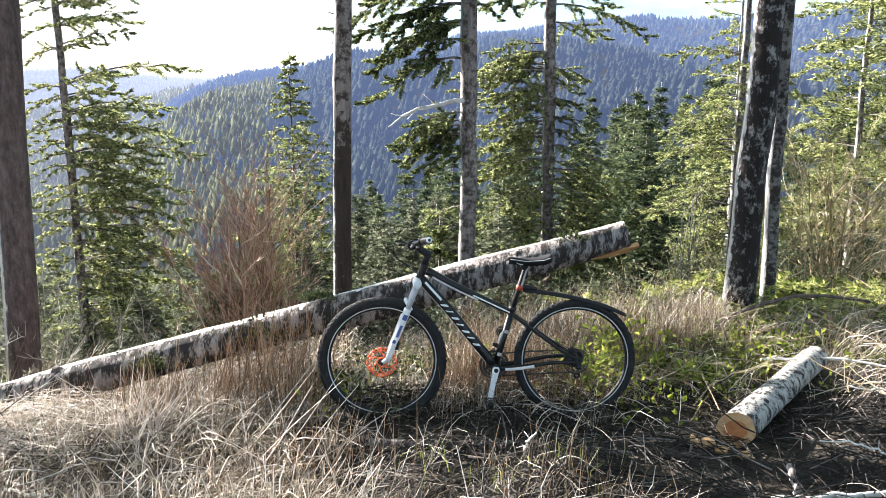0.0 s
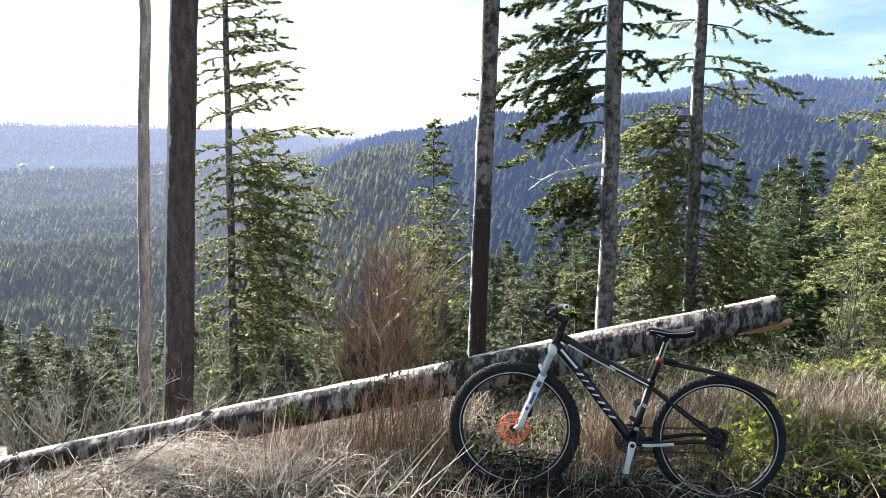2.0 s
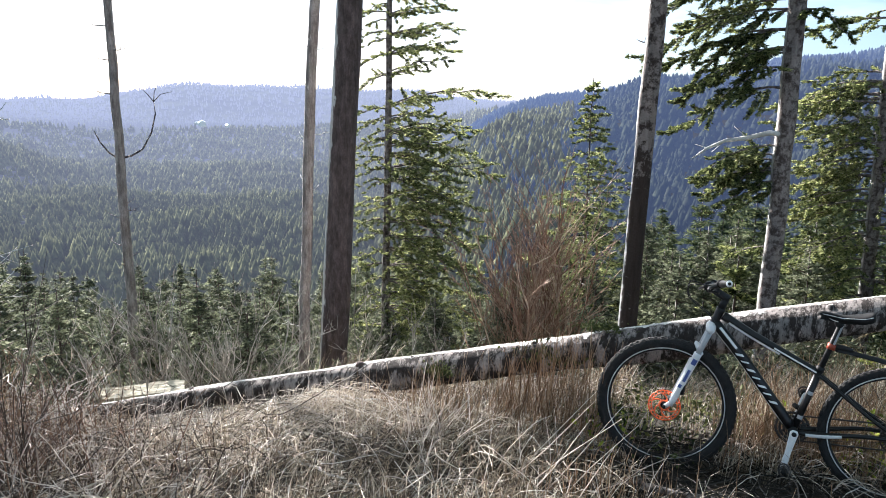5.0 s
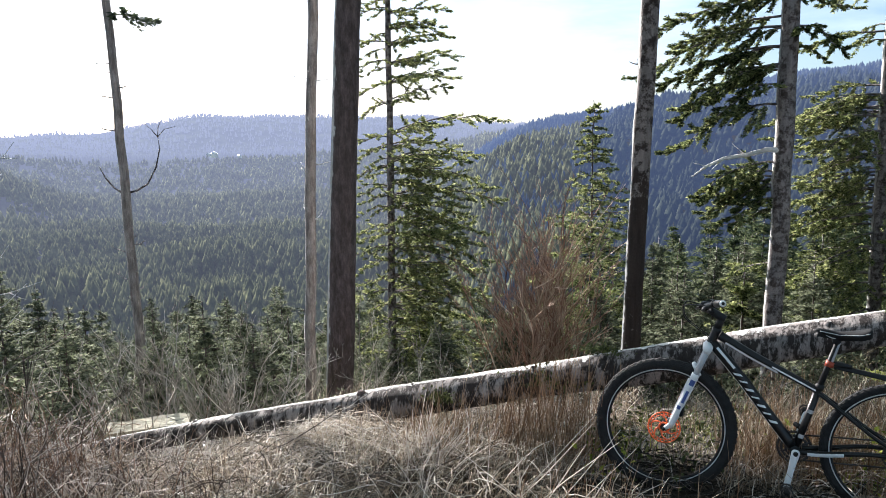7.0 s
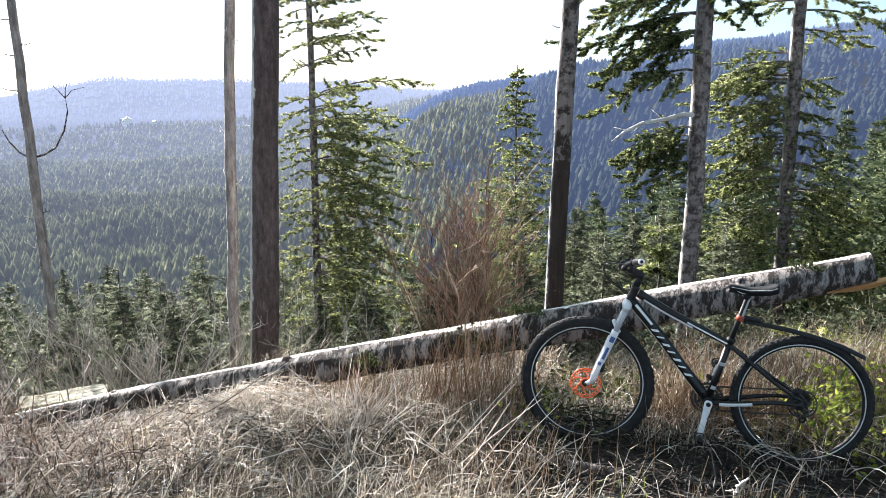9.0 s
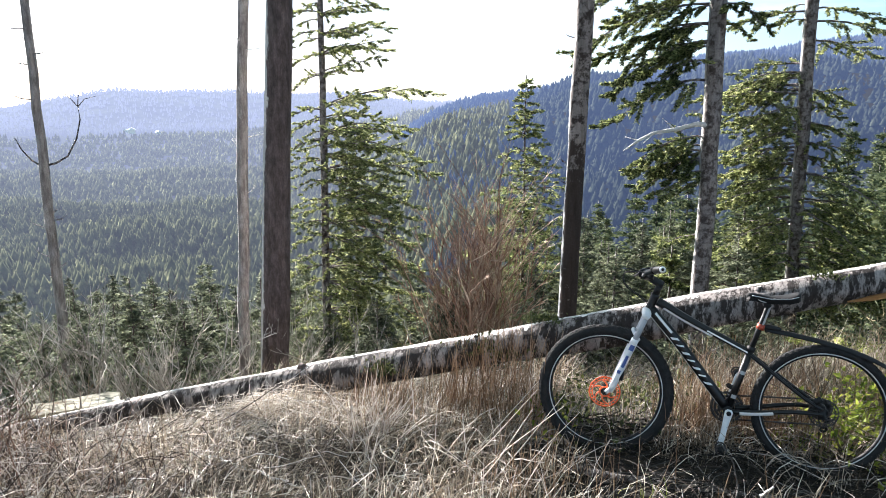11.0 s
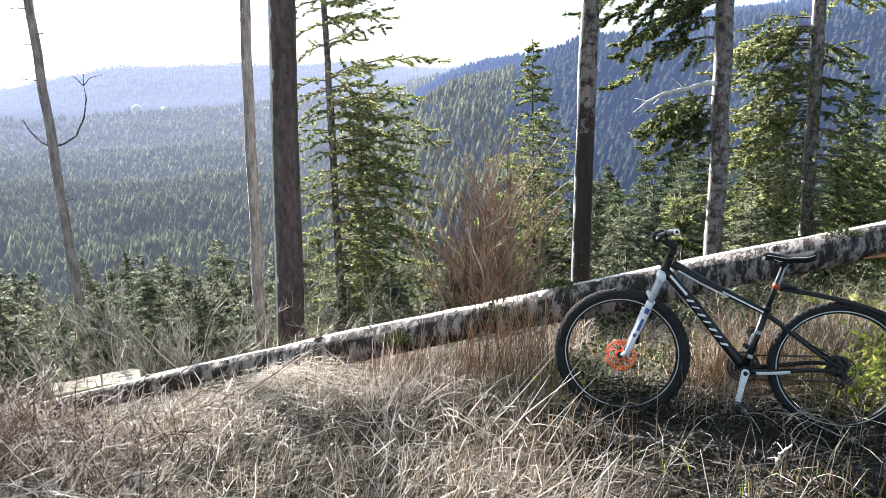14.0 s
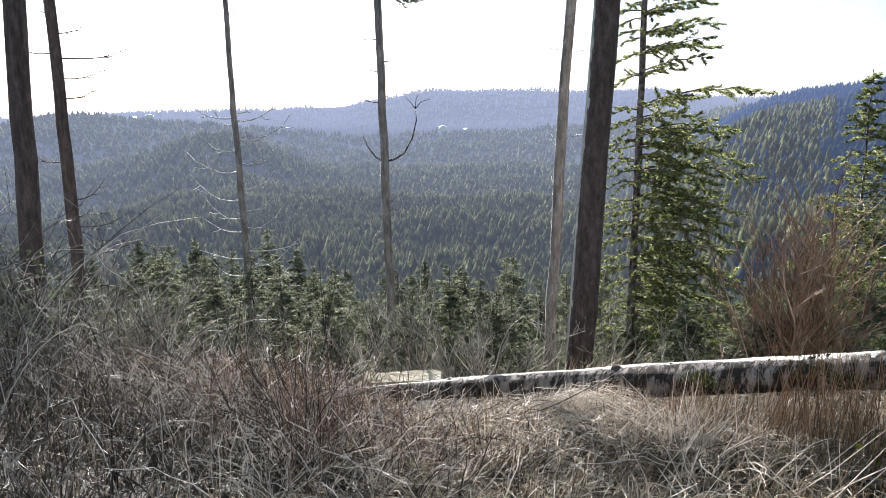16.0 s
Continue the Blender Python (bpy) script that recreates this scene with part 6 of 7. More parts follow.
# straw lying over it, combed in swathes
P, r = spots(42000, -6.0, 3.6, 1.5, 6.2, 201, straw_zone)
a = r.normal(0.4, 0.7, len(P)) + 1.3 * waves(P[:, 0], P[:, 1], 1.1, 42)
D = np.stack([np.cos(a), np.sin(a)], 1)
v, f = blades(P + [0, 0, 0.01], D, r.uniform(0.18, 0.46, len(P)) * (1 + 0.3 * waves(P[:, 0], P[:, 1], 0.8, 43)), r.uniform(0.0010, 0.0022, len(P)), np.clip(r.normal(0.62, 0.2, len(P)), 0.1, 0.98), r)
stuff("dry_grass", Buf().add(v, *f), M_STRAW, "long dry straw-coloured grass lying in swathes", "grass")


def tussock(buf, x, y, n, h, spread, r, lean=(0.3, 0.0), w=0.0024, bendm=0.35):
    p = np.stack([x + r.normal(0, spread, n), y + r.normal(0, spread * 0.7, n)], 1)
    p = p[thinned(p[:, 0], p[:, 1], r)]
    n = len(p)
    if n == 0:
        return
    P = np.concatenate([p, land(p[:, 0], p[:, 1])[:, None]], 1)
    a = r.uniform(0, 6.28, n)
    D = np.stack([np.cos(a) + lean[0], np.sin(a) + lean[1]], 1)
    D = D / np.linalg.norm(D, axis=1, keepdims=True)
    v, f = blades(P, D, h * r.uniform(0.45, 1.1, n), w * r.uniform(0.6, 1.3, n), np.clip(r.normal(bendm, 0.2, n), 0.02, 0.95), r)
    buf.add(v, *f)


r = np.random.default_rng(202)
r3 = np.random.default_rng(203)
b = Buf()
for i in range(150):
    x, y = r.uniform(-4.5, 1.2), r.uniform(2.2, 4.0)
    tussock(b, x, y, 60, r.uniform(0.18, 0.36), 0.07, r, (0.2, -0.1))
for i in range(90):
    x = r.uniform(-0.9, 1.9)
    near = -0.75 < x < 0.02
    tussock(b, x, r.uniform(4.25 if x < 0.95 else 4.75, 5.6), 14 if near else 80, r.uniform(0.3, 0.62) * (0.7 if near else 1), 0.09, r, (0.2, -0.1), 0.0024, 0.28)
for i in range(16):
    x = r.uniform(-4.9, -2.2)
    tussock(b, x, r.uniform(4.35, 5.6), 60, r.uniform(0.4, 0.8), 0.10, r, (0.9, 0.0), 0.0024, 0.30)
for i in range(22):
    tussock(b, r.uniform(0.9, 4.2), r.uniform(5.0, 6.6), 60, r.uniform(0.25, 0.5), 0.09, r)
for i in range(46):
    tussock(b, r3.uniform(-1.75, -0.85), r3.uniform(3.62, 4.0), 60, r3.uniform(0.2, 0.36), 0.08, r3, (0.6, -0.3), 0.0024, 0.5)
for i in range(14):
    tussock(b, r3.uniform(-3.2, -2.4), r3.uniform(4.5, 5.3), 55, r3.uniform(0.5, 0.85), 0.08, r3, (1.6, -0.1), 0.0030, 0.38)
stuff("grass_tussocks", b, M_STRAW, "standing tufts of pale dry grass", "grass")

# long single stems arching over the grass
def stems_layer(name, n, seed, L0, L1, mat, label, keep, rad=0.0026):
    P, r = spots(n, -5.2, 3.0, 1.7, 5.4, seed, keep)
    n = len(P)
    a = r.normal(0.3, 1.2, n) + 1.2 * waves(P[:, 0], P[:, 1], 1.0, 51)
    L = r.uniform(L0, L1, n)
    fall = r.uniform(0.15, 1.0, n)
    t = np.linspace(0, 1, 6)[None]
    out = (L * (0.35 + 0.6 * fall))[:, None] * t ** 1.2
    Z = L[:, None] * (0.9 * t - (0.25 + 0.65 * fall[:, None]) * t ** 2.2)
    Q = np.stack([P[:, :1] + np.cos(a)[:, None] * out, P[:, 1:2] + np.sin(a)[:, None] * out, P[:, 2:] + Z], -1) + r.normal(0, 0.006, (n, 6, 3)) * t[..., None]
    v, f = tubes(Q, np.linspace(1, 0.4, 6)[None] * (rad * r.uniform(0.6, 1.4, n))[:, None], 3, False)
    return stuff(name, Buf().add(v, *f), mat, label, "grass")


stems_layer("grass_stems", 7000, 230, 0.18, 0.55, M_STEM, "long pale grass stems arching over the turf", lambda x, y, q: (waves(x, y, 0.7, 61) > -0.25) & ~((x > 0.6) & (y < 4.1) & (q.random(len(x)) > 0.15)) & clear_of_camera(x, y))
stems_layer("dark_stems", 3600, 231, 0.15, 0.42, M_BRAMBLE, "brown weathered stems among the grass", lambda x, y, q: clear_of_camera(x, y), 0.0024)

# pale swathe of laid straw below the log
r4 = np.random.default_rng(232)
n = 800
p = np.stack([r4.normal(-2.4, 0.36, n), r4.normal(3.60, 0.13, n)], 1)
a = r4.normal(0.35, 0.35, n)
v, f = blades(np.concatenate([p, (land(p[:, 0], p[:, 1]) + r4.uniform(0.01, 0.05, n))[:, None]], 1), np.stack([np.cos(a), np.sin(a)], 1), r4.uniform(0.25, 0.55, n), r4.uniform(0.0016, 0.0032, n), np.clip(r4.normal(0.82, 0.12, n), 0.3, 0.98), r4)
stuff("laid_straw", Buf().add(v, *f), M_STEM, "swathe of pale straw laid flat below the log", "grass")
# bleached stiff stalks
b = Buf()
for cx, cy, n, h, s in [(-1.62, 3.62, 46, 0.34, 0.09), (-1.50, 3.55, 30, 0.30, 0.10), (-2.0, 3.5, 26, 0.28, 0.14), (-0.85, 3.45, 14, 0.5, 0.12), (-0.25, 3.2, 60, 0.30, 0.16), (0.25, 3.15, 40, 0.26, 0.16), (-2.5, 3.2, 40, 0.25, 0.25), (-1.2, 3.0, 40, 0.25, 0.25), (-0.6, 3.0, 50, 0.28, 0.2), (0.75, 3.25, 30, 0.28, 0.15), (-3.2, 3.0, 40, 0.28, 0.3)]:
    p = np.stack([cx + r.normal(0, s, n), cy + r.normal(0, s, n)], 1)
    p = p[thinned(p[:, 0], p[:, 1], r)]
    n = len(p)
    P0 = np.concatenate([p, land(p[:, 0], p[:, 1])[:, None]], 1)
    d = np.stack([r.normal(0.15, 0.45, n), r.normal(-0.1, 0.35, n), np.ones(n)], 1)
    L = (h * r.uniform(0.5, 1.2, n))[:, None]
    Q = np.stack([P0, P0 + d * L * 0.5 + r.normal(0, 0.008, (n, 3)), P0 + d * L + r.normal(0, 0.02, (n, 3))], 1)
    v, f = tubes(Q, np.array([[0.0026, 0.0022, 0.001]]) * r.uniform(0.7, 1.3, (n, 1)), 4, False)
    b.add(v, *f)
stuff("bleached_stalks", b, M_STALK, "stiff bleached plant stalks standing in the grass", "stalks")
# reddish upright stalks by the front wheel and along the log
b = Buf()
for cx, cy, n, h, s in [(-1.0, 3.95, 130, 0.62, 0.13), (-0.82, 4.02, 90, 0.6, 0.10), (-1.5, 3.85, 120, 0.34, 0.2), (-0.6, 3.9, 12, 0.3, 0.08), (-1.3, 3.9, 40, 0.4, 0.16), (-1.9, 3.95, 60, 0.3, 0.2), (-0.5, 3.3, 60, 0.4, 0.2), (0.5, 3.1, 40, 0.3, 0.2), (0.2, 4.6, 90, 0.45, 0.22), (0.2, 4.2, 260, 0.30, 0.16), (0.5, 4.25, 260, 0.32, 0.16), (0.7, 4.7, 110, 0.5, 0.25), (1.15, 4.75, 90, 0.5, 0.22), (1.5, 5.0, 60, 0.4, 0.22)]:
    p = np.stack([cx + r.normal(0, s, n), cy + r.normal(0, s * 0.6, n)], 1)
    P0 = np.concatenate([p, land(p[:, 0], p[:, 1])[:, None]], 1)
    d = np.stack([r.normal(0.05, 0.16, n), r.normal(0, 0.12, n), np.ones(n)], 1)
    L = (h * r.uniform(0.5, 1.15, n))[:, None]
    Q = np.stack([P0, P0 + d * L * 0.5 + r.normal(0, 0.008, (n, 3)), P0 + d * L + r.normal(0, 0.03, (n, 3))], 1)
    v, f = tubes(Q, np.array([[0.002, 0.0018, 0.0008]]) * r.uniform(0.7, 1.3, (n, 1)), 3, False)
    b.add(v, *f)
stuff("red_stalks", b, M_TAN, "thin reddish-tan stalks standing by the log", "stalks")

# green grass and weeds near the back wheel and on the right-hand bank
b = Buf()
for i in range(70):
    tussock(b, r.uniform(0.9, 4.4), r.uniform(4.4, 6.6), 50, r.uniform(0.10, 0.24), 0.12, r, (0, 0), 0.003, 0.4)
for i in range(26):
    tussock(b, r.uniform(-0.7, 1.3), r.uniform(4.3, 5.2), 40, r.uniform(0.12, 0.3), 0.1, r, (0, 0), 0.003, 0.35)
for i in range(14):
    tussock(b, r.uniform(0.0, 0.8), r.uniform(3.0, 3.4), 26, r.uniform(0.18, 0.3), 0.06, r, (0, 0), 0.0025, 0.2)
stuff("green_grass", b, M_GREENGRASS, "short yellow-green grass on the bank", "grass")


def weed_patch(name, places, seed, label, mat, lush=False):
    r = np.random.default_rng(seed)
    b = Buf()
    for x, y, n, h, s in places:
        p = np.stack([x + r.normal(0, s, n), y + r.normal(0, s, n)], 1)
        p = p if lush else p[thinned(p[:, 0], p[:, 1], r)]
        n = len(p)
        P0 = np.concatenate([p, (land(p[:, 0], p[:, 1]) + r.uniform(0.02, h, n))[:, None]], 1)
        d = unit(r.normal(0, 1, (n, 3)) + [0, -0.3, 0.5])
        v, f = diamonds(P0, d, unit(np.cross(d, r.normal(0, 1, (n, 3)))), r.uniform(0.025, 0.06, n), r.uniform(0.018, 0.036, n))
        b.add(v, *f)
    return stuff(name, b, mat, label, "weeds")


weed_patch("leafy_weeds", [(0.86, 4.25, 190, 0.30, 0.10), (0.62, 4.3, 26, 0.2, 0.06), (1.1, 4.15, 110, 0.2, 0.10), (1.28, 4.0, 50, 0.14, 0.07), (0.3, 4.35, 30, 0.2, 0.08), (-0.62, 4.0, 80, 0.25, 0.08), (1.0, 4.5, 200, 0.42, 0.10), (1.3, 4.6, 120, 0.32, 0.10), (1.6, 4.4, 120, 0.16, 0.12), (1.95, 4.6, 200, 0.2, 0.2), (2.0, 4.9, 160, 0.2, 0.2)], 210, "fresh yellow-green leafy weeds behind the back wheel", M_WEED)
weed_patch("dark_weeds", [(-0.62, 4.35, 110, 0.18, 0.14), (-0.25, 4.4, 110, 0.16, 0.2), (-0.45, 4.8, 110, 0.22, 0.25), (-0.05, 4.85, 80, 0.2, 0.2), (-0.35, 4.1, 60, 0.1, 0.15)], 211, "dull dark-green low weeds behind the front wheel", M_MOSS, True)


# cut evergreen boughs strewn over the bank
def cut_bough(x, y, turn, length, seed):
    r = np.random.default_rng(seed)
    z = float(land(x, y))
    root = thing("cut_bough", (x, y, z), "cut evergreen bough with yellow-green needles lying on the ground", "branch", "boughs strewn on the bank")
    nb, wb = Buf(), Buf()
    bough(r, np.array([0, 0, 0.06]), turned(turn), length, 0.12, 0.14, nb, wb, 1.0, 0.06, 0.45, 0.2)
    tagged(part("limb", wb, M_TWIG_BROWN, root, smooth=False), kind="stuff")
    tagged(part("foliage", nb, M_BOUGH, root, smooth=False), kind="stuff")


for i in range(80):
    x = r.uniform(1.15, 4.6) if i % 4 else r.uniform(1.9, 4.6)
    y = r.uniform(4.3, 4.8) if x < 1.55 else r.uniform(min(max(4.5, 2.85 + x), 5.2), 6.2)
    cut_bough(x, y, r.uniform(0, 200), r.uniform(0.5, 1.0), 300 + i)


for i in range(30):
    x = r.uniform(1.0, 2.3)
    cut_bough(x, r.uniform(max(4.3, x + 2.75), max(4.8, x + 3.1)), r.uniform(0, 200), r.uniform(0.3, 0.6), 400 + i)


# twiggy litter on the shaded side and bramble canes on the other
def twig_litter(name, n, x0, x1, y0, y1, L, h, rad, mat, seed, label, lift=0.12, cat="twigs"):
    r = np.random.default_rng(seed)
    x, y = r.uniform(x0, x1, n), r.uniform(y0, y1, n)
    ok = clear_of_camera(x, y) & ((mat is M_SHADE_DUFF) | thinned(x, y, r))
    x, y = x[ok], y[ok]
    n = len(x)
    a = r.uniform(0, 6.28, n)
    l = L * r.uniform(0.3, 1.2, n)
    k = 5
    t = np.linspace(-0.5, 0.5, k)[None, :]
    bow = r.normal(0, 0.12, n)[:, None] * l[:, None]
    X = x[:, None] + np.cos(a)[:, None] * t * l[:, None] - np.sin(a)[:, None] * bow * (1 - 4 * t * t)
    Y = y[:, None] + np.sin(a)[:, None] * t * l[:, None] + np.cos(a)[:, None] * bow * (1 - 4 * t * t)
    slope = r.normal(0, lift, n)[:, None]
    Z = land(X, Y) + r.uniform(0.01, h, n)[:, None] + np.abs(slope) * l[:, None] * (t + 0.5) + r.normal(0, 0.01, (n, k))
    v, f = tubes(np.stack([X, Y, Z], -1), np.linspace(1.0, 0.45, k)[None] * (rad * r.uniform(0.4, 1.3, n))[:, None], 4, False)
    return stuff(name, Buf().add(v, *f), mat, label, cat)


# near-black twig mat that paints the shade before the bicycle
twig_litter("twig_litter", 3400, -0.5, 4.4, 2.4, 4.4, 0.4, 0.05, 0.004, M_SHADE_DUFF, 403, "mat of dead twigs, coloured near black for the shade on it")
twig_litter("twig_litter", 190, 0.4, 4.4, 1.9, 4.6, 0.6, 0.08, 0.005, M_BRAMBLE, 400, "tangle of thin dead twigs in the shade")
twig_litter("twig_litter", 420, 1.2, 4.6, 3.6, 6.2, 0.6, 0.14, 0.005, M_TWIG_TAN, 401, "thin pale twigs among the cut boughs", 0.25)
twig_litter("twig_litter", 1100, -4.6, 0.8, 1.8, 3.9, 0.4, 0.10, 0.0032, M_BRAMBLE, 402, "thin dead stems tangled in the grass", 0.25)

twig_litter("fallen_stems", 460, -3.9, -0.3, 2.0, 3.5, 0.34, 0.16, 0.0038, M_STEM, 404, "coarse bleached stems fallen across the grass", 0.22, "stems")


def cane_thicket(name, n, x0, x1, y0, y1, h, mat, seed, label, rad=0.0045, dens=None, sprawl=1.1):
    """Arching canes rooted in the ground, with side shoots."""
    r = np.random.default_rng(seed)
    x, y = r.uniform(x0, x1, n), r.uniform(y0, y1, n)
    ok = (np.hypot(x, y) > 1.9) & (dens(x, y) > r.random(n) if dens else True)
    x, y = x[ok], y[ok]
    n = len(x)
    a = r.uniform(0, 6.28, n)
    H = h * r.uniform(0.4, 1.1, n)
    W = H * r.uniform(0.1 if sprawl > 1 else 0.0, sprawl, n)
    k = 8
    t = np.linspace(0, 1, k)[None]
    arch = r.uniform(0.1, 1.0, n)[:, None]
    X = x[:, None] + np.cos(a)[:, None] * W[:, None] * t ** 1.4
    Y = y[:, None] + np.sin(a)[:, None] * W[:, None] * t ** 1.4
    Z = land(x, y)[:, None] - 0.03 + H[:, None] * (t * (1 + 0.6 * arch) - 0.95 * arch * t ** 2.4)
    P = np.stack([X, Y, Z], -1) + r.normal(0, 0.012, (n, k, 3)) * t[..., None]
    b = Buf()
    v, f = tubes(P, np.linspace(1, 0.35, k)[None] * (rad * r.uniform(0.5, 1.2, n))[:, None], 3, False)
    b.add(v, *f)
    m = n * 3
    i, j = r.integers(0, n, m), r.integers(2, k - 1, m)
    p0 = P[i, j]
    d = unit(r.normal(0, 1, (m, 3)) + [0, 0, 0.4])
    L = (H[i] * r.uniform(0.08, 0.3, m))[:, None]
    Q = np.stack([p0, p0 + d * L * 0.55, p0 + d * L + r.normal(0, 0.02, (m, 3))], 1)
    v, f = tubes(Q, np.array([[0.6, 0.45, 0.2]]) * rad * r.uniform(0.5, 1.1, (m, 1)), 3, False)
    b.add(v, *f)
    return stuff(name, b, mat, label, "brambles")


cane_thicket("bramble_thicket", 1500, -6.2, -2.9, 0.9, 3.4, 0.5, M_BRAMBLE, 410, "dense tangle of bare bramble canes", 0.0045, lambda x, y: smooth01(-2.9, -3.8, x))
cane_thicket("bramble_thicket", 500, -7.8, -4.4, 0.5, 3.6, 0.95, M_TWIG_GREY, 411, "tall tangle of grey bare bramble canes", 0.005, lambda x, y: smooth01(-4.2, -5.2, x))
cane_thicket("bramble_thicket", 1300, -10.5, -5.5, 0.0, 5.4, 1.35, M_BRAMBLE, 412, "high thicket of dead canes at the slope's edge", 0.006)
cane_thicket("bramble_thicket", 420, -4.8, -1.6, 1.6, 3.4, 0.28, M_BRAMBLE, 413, "low bramble canes in the grass", 0.0035)
cane_thicket("slope_thicket", 560, -8.5, 0.5, 5.0, 9.2, 0.6, M_TWIG_GREY, 414, "leafless undergrowth on the slope behind the log", 0.005)
cane_thicket("slope_thicket", 500, 0.5, 7.0, 6.2, 10.0, 0.8, M_TWIG_TAN, 415, "leafless tan undergrowth on the slope", 0.005)
P, r2 = spots(6000, -10.5, -3.4, 0.6, 5.4, 416, lambda x, y, q: np.hypot(x, y) > 2.2)
a = r2.uniform(0, 6.28, len(P))
v, f = blades(P, np.stack([np.cos(a), np.sin(a)], 1), r2.uniform(0.2, 0.6, len(P)), r2.uniform(0.002, 0.0042, len(P)), np.clip(r2.normal(0.5, 0.25, len(P)), 0.05, 0.95), r2)
stuff("thicket_grass", Buf().add(v, *f), M_STRAW_OLD, "dead brown grass among the brambles", "grass")
cane_thicket("bramble_mound", 900, -4.2, -1.9, 1.6, 3.1, 0.42, M_BRAMBLE, 421, "low dark mound of bare bramble canes", 0.0042, lambda x, y: np.exp(-((x + 3.0) / 0.8) ** 2 - ((y - 2.35) / 0.5) ** 2) * 1.4)
cane_thicket("bramble_mound", 420, -5.1, -3.3, 2.3, 3.5, 0.62, M_TAN, 418, "mound of thin reddish-tan canes by the thicket", 0.0035, lambda x, y: np.exp(-((x + 4.3) / 0.7) ** 2 - ((y - 2.9) / 0.45) ** 2) * 1.3)
cane_thicket("bramble_mound", 300, -5.6, -3.0, 1.9, 3.6, 0.55, M_STALK, 419, "bleached arching canes lying over the thicket's edge", 0.004, lambda x, y: smooth01(-2.9, -3.9, x))
shrub("upright_shoots", (-2.95, 2.15), float(land(-2.95, 2.15)), 0.95, 0.75, 26, M_BRAMBLE, 422, "wispy clump of tall thin bare brown shoots", 5, 0.0042, "shrub")
cane_thicket("upright_canes", 520, -4.4, -2.2, 1.7, 3.2, 0.84, M_SHOOT, 423, "tall brown canes standing in the thicket's edge", 0.0036, lambda x, y: np.exp(-((x + 3.15) / 0.6) ** 2 - ((y - 2.4) / 0.4) ** 2) * 1.3, 0.4)
cane_thicket("pale_canes", 90, -4.6, -3.3, 2.2, 3.2, 0.55, M_STALK, 425, "bleached canes sprawling over the thicket", 0.0058)
cane_thicket("pale_canes", 110, -3.7, -2.2, 1.5, 2.7, 0.5, M_STALK, 424, "bleached canes arching out of the thicket", 0.0042)
P, r2 = spots(16000, -10.5, -5.4, 0.8, 5.2, 420, lambda x, y, q: waves(x, y, 0.9, 78) > -0.1)
d = unit(r2.normal(0, 1, (len(P), 3)) + [0, 0, 0.4])
v, f = diamonds(P + np.stack([np.zeros(len(P)), np.zeros(len(P)), r2.uniform(0.05, 0.95, len(P)) ** 1.3], 1), d, unit(np.cross(d, r2.normal(0, 1, (len(P), 3)))), r2.uniform(0.025, 0.055, len(P)), r2.uniform(0.010, 0.022, len(P)))
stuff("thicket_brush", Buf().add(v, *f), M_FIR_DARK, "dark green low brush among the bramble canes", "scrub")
# low evergreen scrub on the slope
P, r2 = spots(90000, -11, 7.5, 5.4, 12, 417, lambda x, y, q: (y > 5.9 + 0.3 * x) & (waves(x, y, 1.3, 77) > -0.4))
d = unit(r2.normal(0, 1, (len(P), 3)) + [0, 0, 0.5])
v, f = diamonds(P + np.stack([np.zeros(len(P)), np.zeros(len(P)), r2.uniform(0, 0.7, len(P)) ** 1.5], 1), d, unit(np.cross(d, r2.normal(0, 1, (len(P), 3)))), r2.uniform(0.03, 0.07, len(P)), r2.uniform(0.010, 0.022, len(P)))
stuff("slope_scrub", Buf().add(v, *f), M_FIR, "low green scrub covering the slope", "scrub")


# single sticks that stand out
def stick(pts, r0, r1, mat, label, seed):
    r = np.random.default_rng(seed)
    P = curve_pts([(x, y, float(land(x, y)) + z) for x, y, z in pts], 14)
    P[1:-1] += r.normal(0, 0.006, (12, 3))
    o = P[0].copy()
    b = rod(Buf(), P - o, np.linspace(r0, r1, 14) * (1 + r.normal(0, 0.06, 14)), 8)
    for i in (5, 9):
        d = unit(r.normal(0, 1, 3) + [0, 0, 0.8])
        rod(b, [P[i] - o, P[i] - o + d * 0.05], [r1 * 0.7, r1 * 0.3], 5)
    ob = part("stick", b, mat, None)
    ob.location = o
    tagged(ob, label, "stick", "sticks on the ground")


stick([(1.72, 5.0, 0.10), (2.1, 5.2, 0.24), (2.6, 5.35, 0.28), (3.0, 5.35, 0.20)], 0.016, 0.010, M_BARK_FIR, "dark curved fallen branch on the bank", 1)
stick([(1.85, 5.6, 0.12), (2.2, 5.55, 0.10), (2.7, 5.4, 0.04)], 0.014, 0.009, M_DEADWOOD, "pale bleached branch on the bank", 2)
stick([(-0.55, 3.62, 0.035), (-0.1, 3.58, 0.03), (0.4, 3.55, 0.03), (0.95, 3.5, 0.02)], 0.022, 0.012, M_BARK_GREY, "grey mossy branch lying below the bike", 3)
stick([(1.5, 3.15, 0.03), (2.0, 3.25, 0.035), (2.5, 3.3, 0.04)], 0.016, 0.012, M_DEADWOOD, "white-barked stick in the shade", 4)
stick([(0.85, 2.95, 0.03), (1.4, 2.98, 0.02), (2.1, 3.05, 0.02)], 0.015, 0.010, M_BARK_GREY, "grey stick in the shade", 5)
stick([(1.62, 3.1, 0.02), (1.68, 3.3, 0.03), (1.72, 3.5, 0.05)], 0.022, 0.016, M_BARK_GREY, "short thick stick covered in moss", 6)
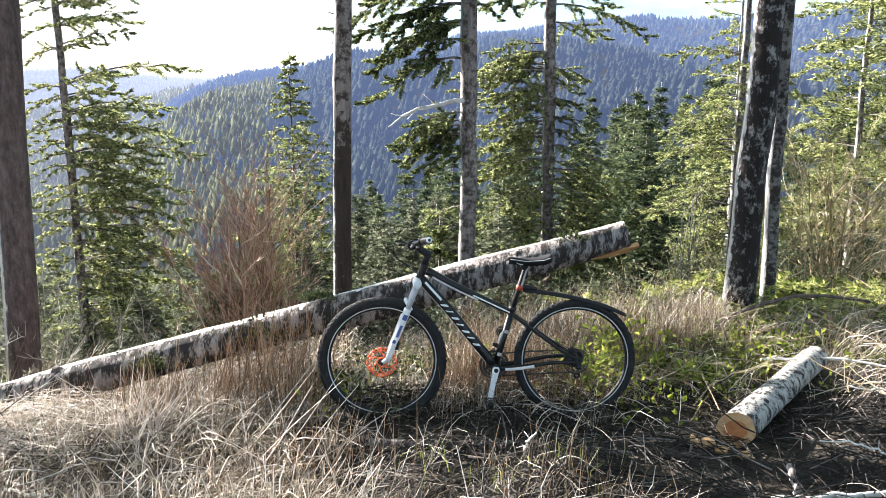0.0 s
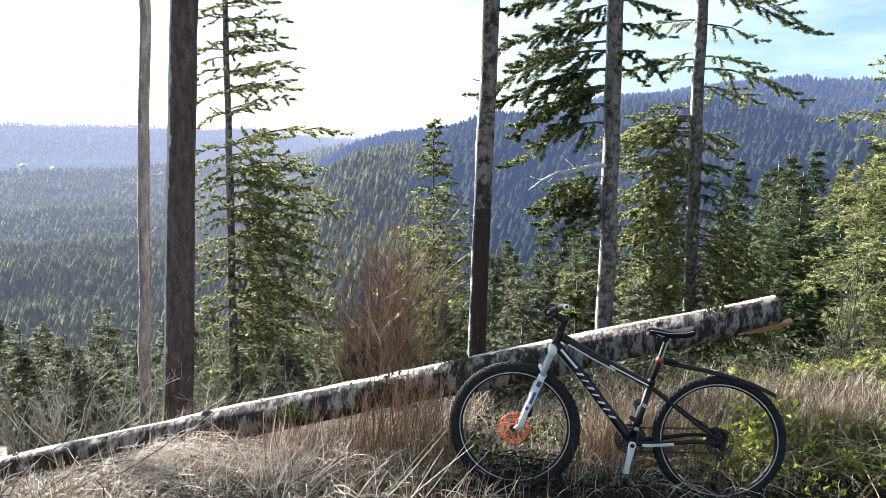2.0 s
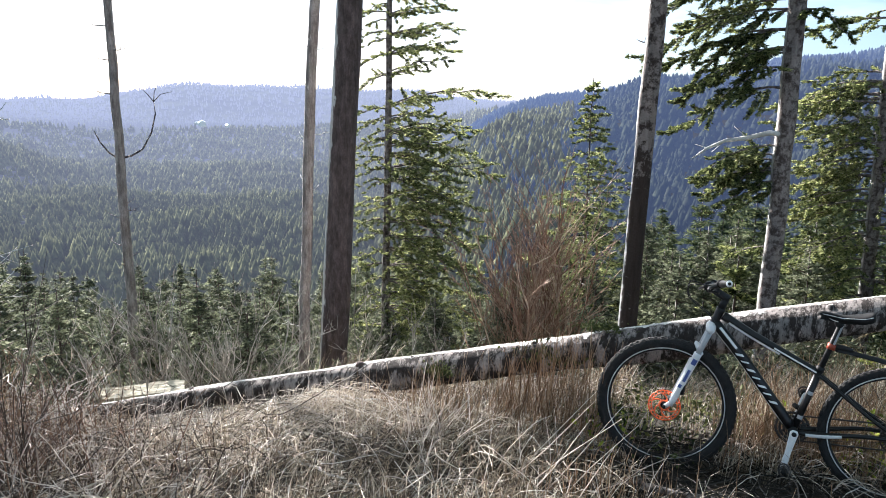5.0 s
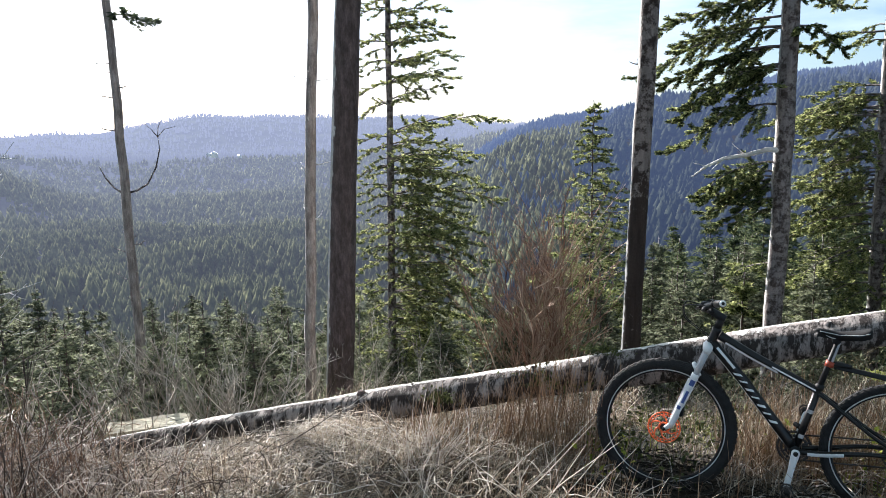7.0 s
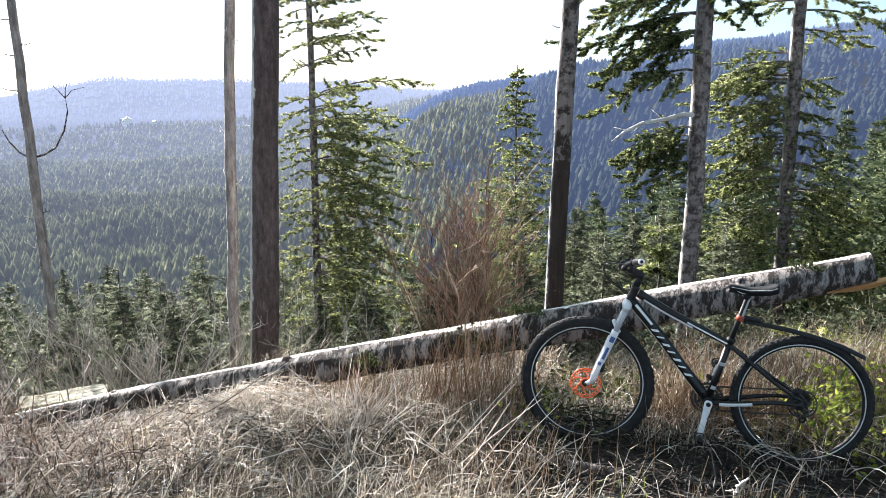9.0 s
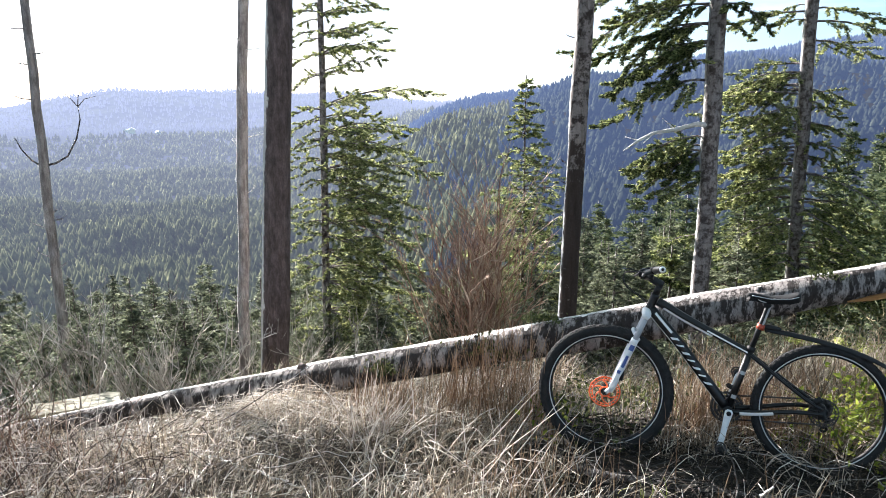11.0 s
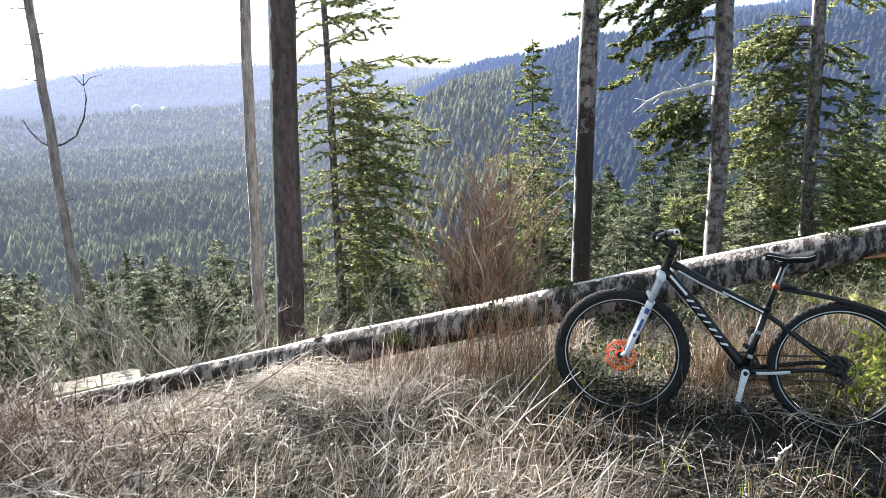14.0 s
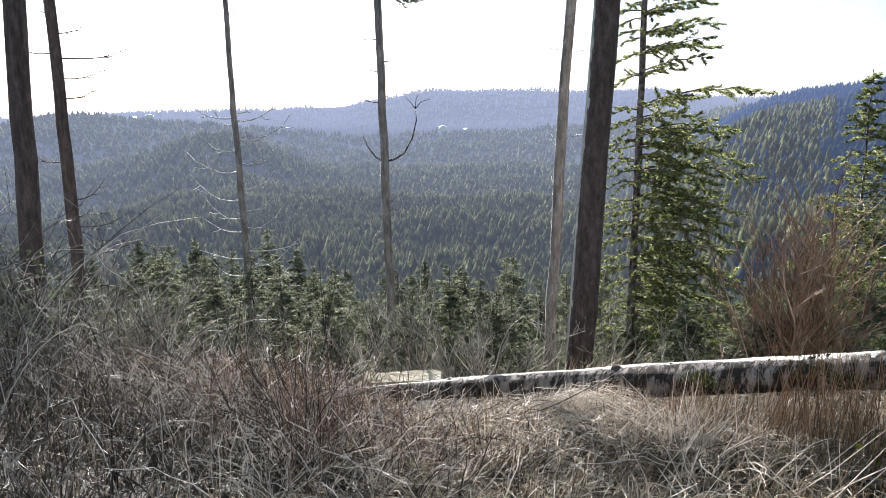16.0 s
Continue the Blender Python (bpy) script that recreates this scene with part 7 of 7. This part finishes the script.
stick([(1.3, 2.85, 0.02), (1.7, 2.8, 0.03), (2.2, 2.95, 0.03)], 0.012, 0.008, M_DEADWOOD, "white stick at the edge of the gravel", 7)
stick([(0.42, 3.42, 0.02), (0.41, 3.3, 0.14), (0.44, 3.15, 0.26)], 0.007, 0.004, M_DEADWOOD, "short pale twig standing in the grass", 8)
stick([(-2.55, 3.7, 0.06), (-2.3, 3.78, 0.10), (-1.95, 3.85, 0.13)], 0.012, 0.006, M_DEADWOOD, "pale stick lying on the straw", 9)
stick([(-2.3, 3.05, 0.08), (-1.9, 3.0, 0.06), (-1.55, 2.98, 0.05)], 0.009, 0.005, M_DEADWOOD, "thin pale stick in the grass", 10)
stick([(1.95, 4.55, 0.12), (2.4, 4.5, 0.12), (2.9, 4.2, 0.10)], 0.010, 0.006, M_DEADWOOD, "pale branch among the boughs", 11)
stick([(2.3, 3.6, 0.05), (2.5, 3.9, 0.08), (2.9, 4.0, 0.10)], 0.014, 0.007, M_DEADWOOD, "pale dead branch by the cut log", 12)
stick([(-5.6, 4.9, 0.35), (-5.0, 4.95, 0.42), (-4.3, 5.0, 0.38)], 0.010, 0.006, M_DEADWOOD, "thin bleached branch behind the log", 13)

for i in range(15):
    x, y, a, l = r.uniform(1.6, 3.6), r.uniform(2.9, 4.4), r.uniform(0, 6.28), r.uniform(0.25, 0.6)
    ends = [(x + q * l * math.cos(a), y + q * l * math.sin(a)) for q in (0, 0.5, 1)]
    if any(math.hypot(u_ - 1.45 - 0.17 * q, v_ - 3.45 - 0.23 * q) < 0.28 for u_, v_ in ends for q in range(6)) or x - y > -1.75 + 1.2 * (x > 2.4) and y > 4:
        continue
    stick([(x, y, 0.03), (x + 0.5 * l * math.cos(a) + r.normal(0, 0.03), y + 0.5 * l * math.sin(a), r.uniform(0.03, 0.12)), (x + l * math.cos(a), y + l * math.sin(a), r.uniform(0.02, 0.25))], r.uniform(0.004, 0.011), 0.003, (M_DEADWOOD, M_BARK_ALDER, M_BARK_GREY)[i % 3], "thin bleached stick on the dark litter", 40 + i)

# ---- far white buildings ----
def far_house(at, sx, sy, sz, turn):
    e = thing("house", at, "small white farm building far off in the valley", "building", "far buildings")
    bm = bmesh.new()
    bmesh.ops.create_cube(bm, size=1)
    for q in bm.verts:
        q.co = Vector((q.co.x * sx, q.co.y * sy, (q.co.z + 0.5) * sz))
    part("wall", bm, M_HOUSEWALL, e, smooth=False)
    h = sx / 2 + 0.6
    l = sy / 2 + 0.6
    b = Buf().add([[-h, -l, sz], [h, -l, sz], [h, l, sz], [-h, l, sz], [0, -l, sz * 1.5], [0, l, sz * 1.5]], [[0, 1, 4], [3, 5, 2]], [[0, 4, 5, 3], [1, 2, 5, 4], [0, 3, 2, 1]])
    part("roof", b, M_HOUSEROOF, e, smooth=False)
    e.rotation_euler = (0, 0, radians(turn))


for x, y, sx, sy, sz, a in ((-1720, 2002, 22, 30, 13, 40), (-1775, 2040, 12, 14, 8, 10), (-1650, 2040, 10, 12, 7, 70), (-2330, 1275, 26, 34, 12, 60), (-2360, 1240, 12, 12, 7, 0)):
    far_house((x, y, float(land(x, y)) + 16), sx, sy, sz, a)
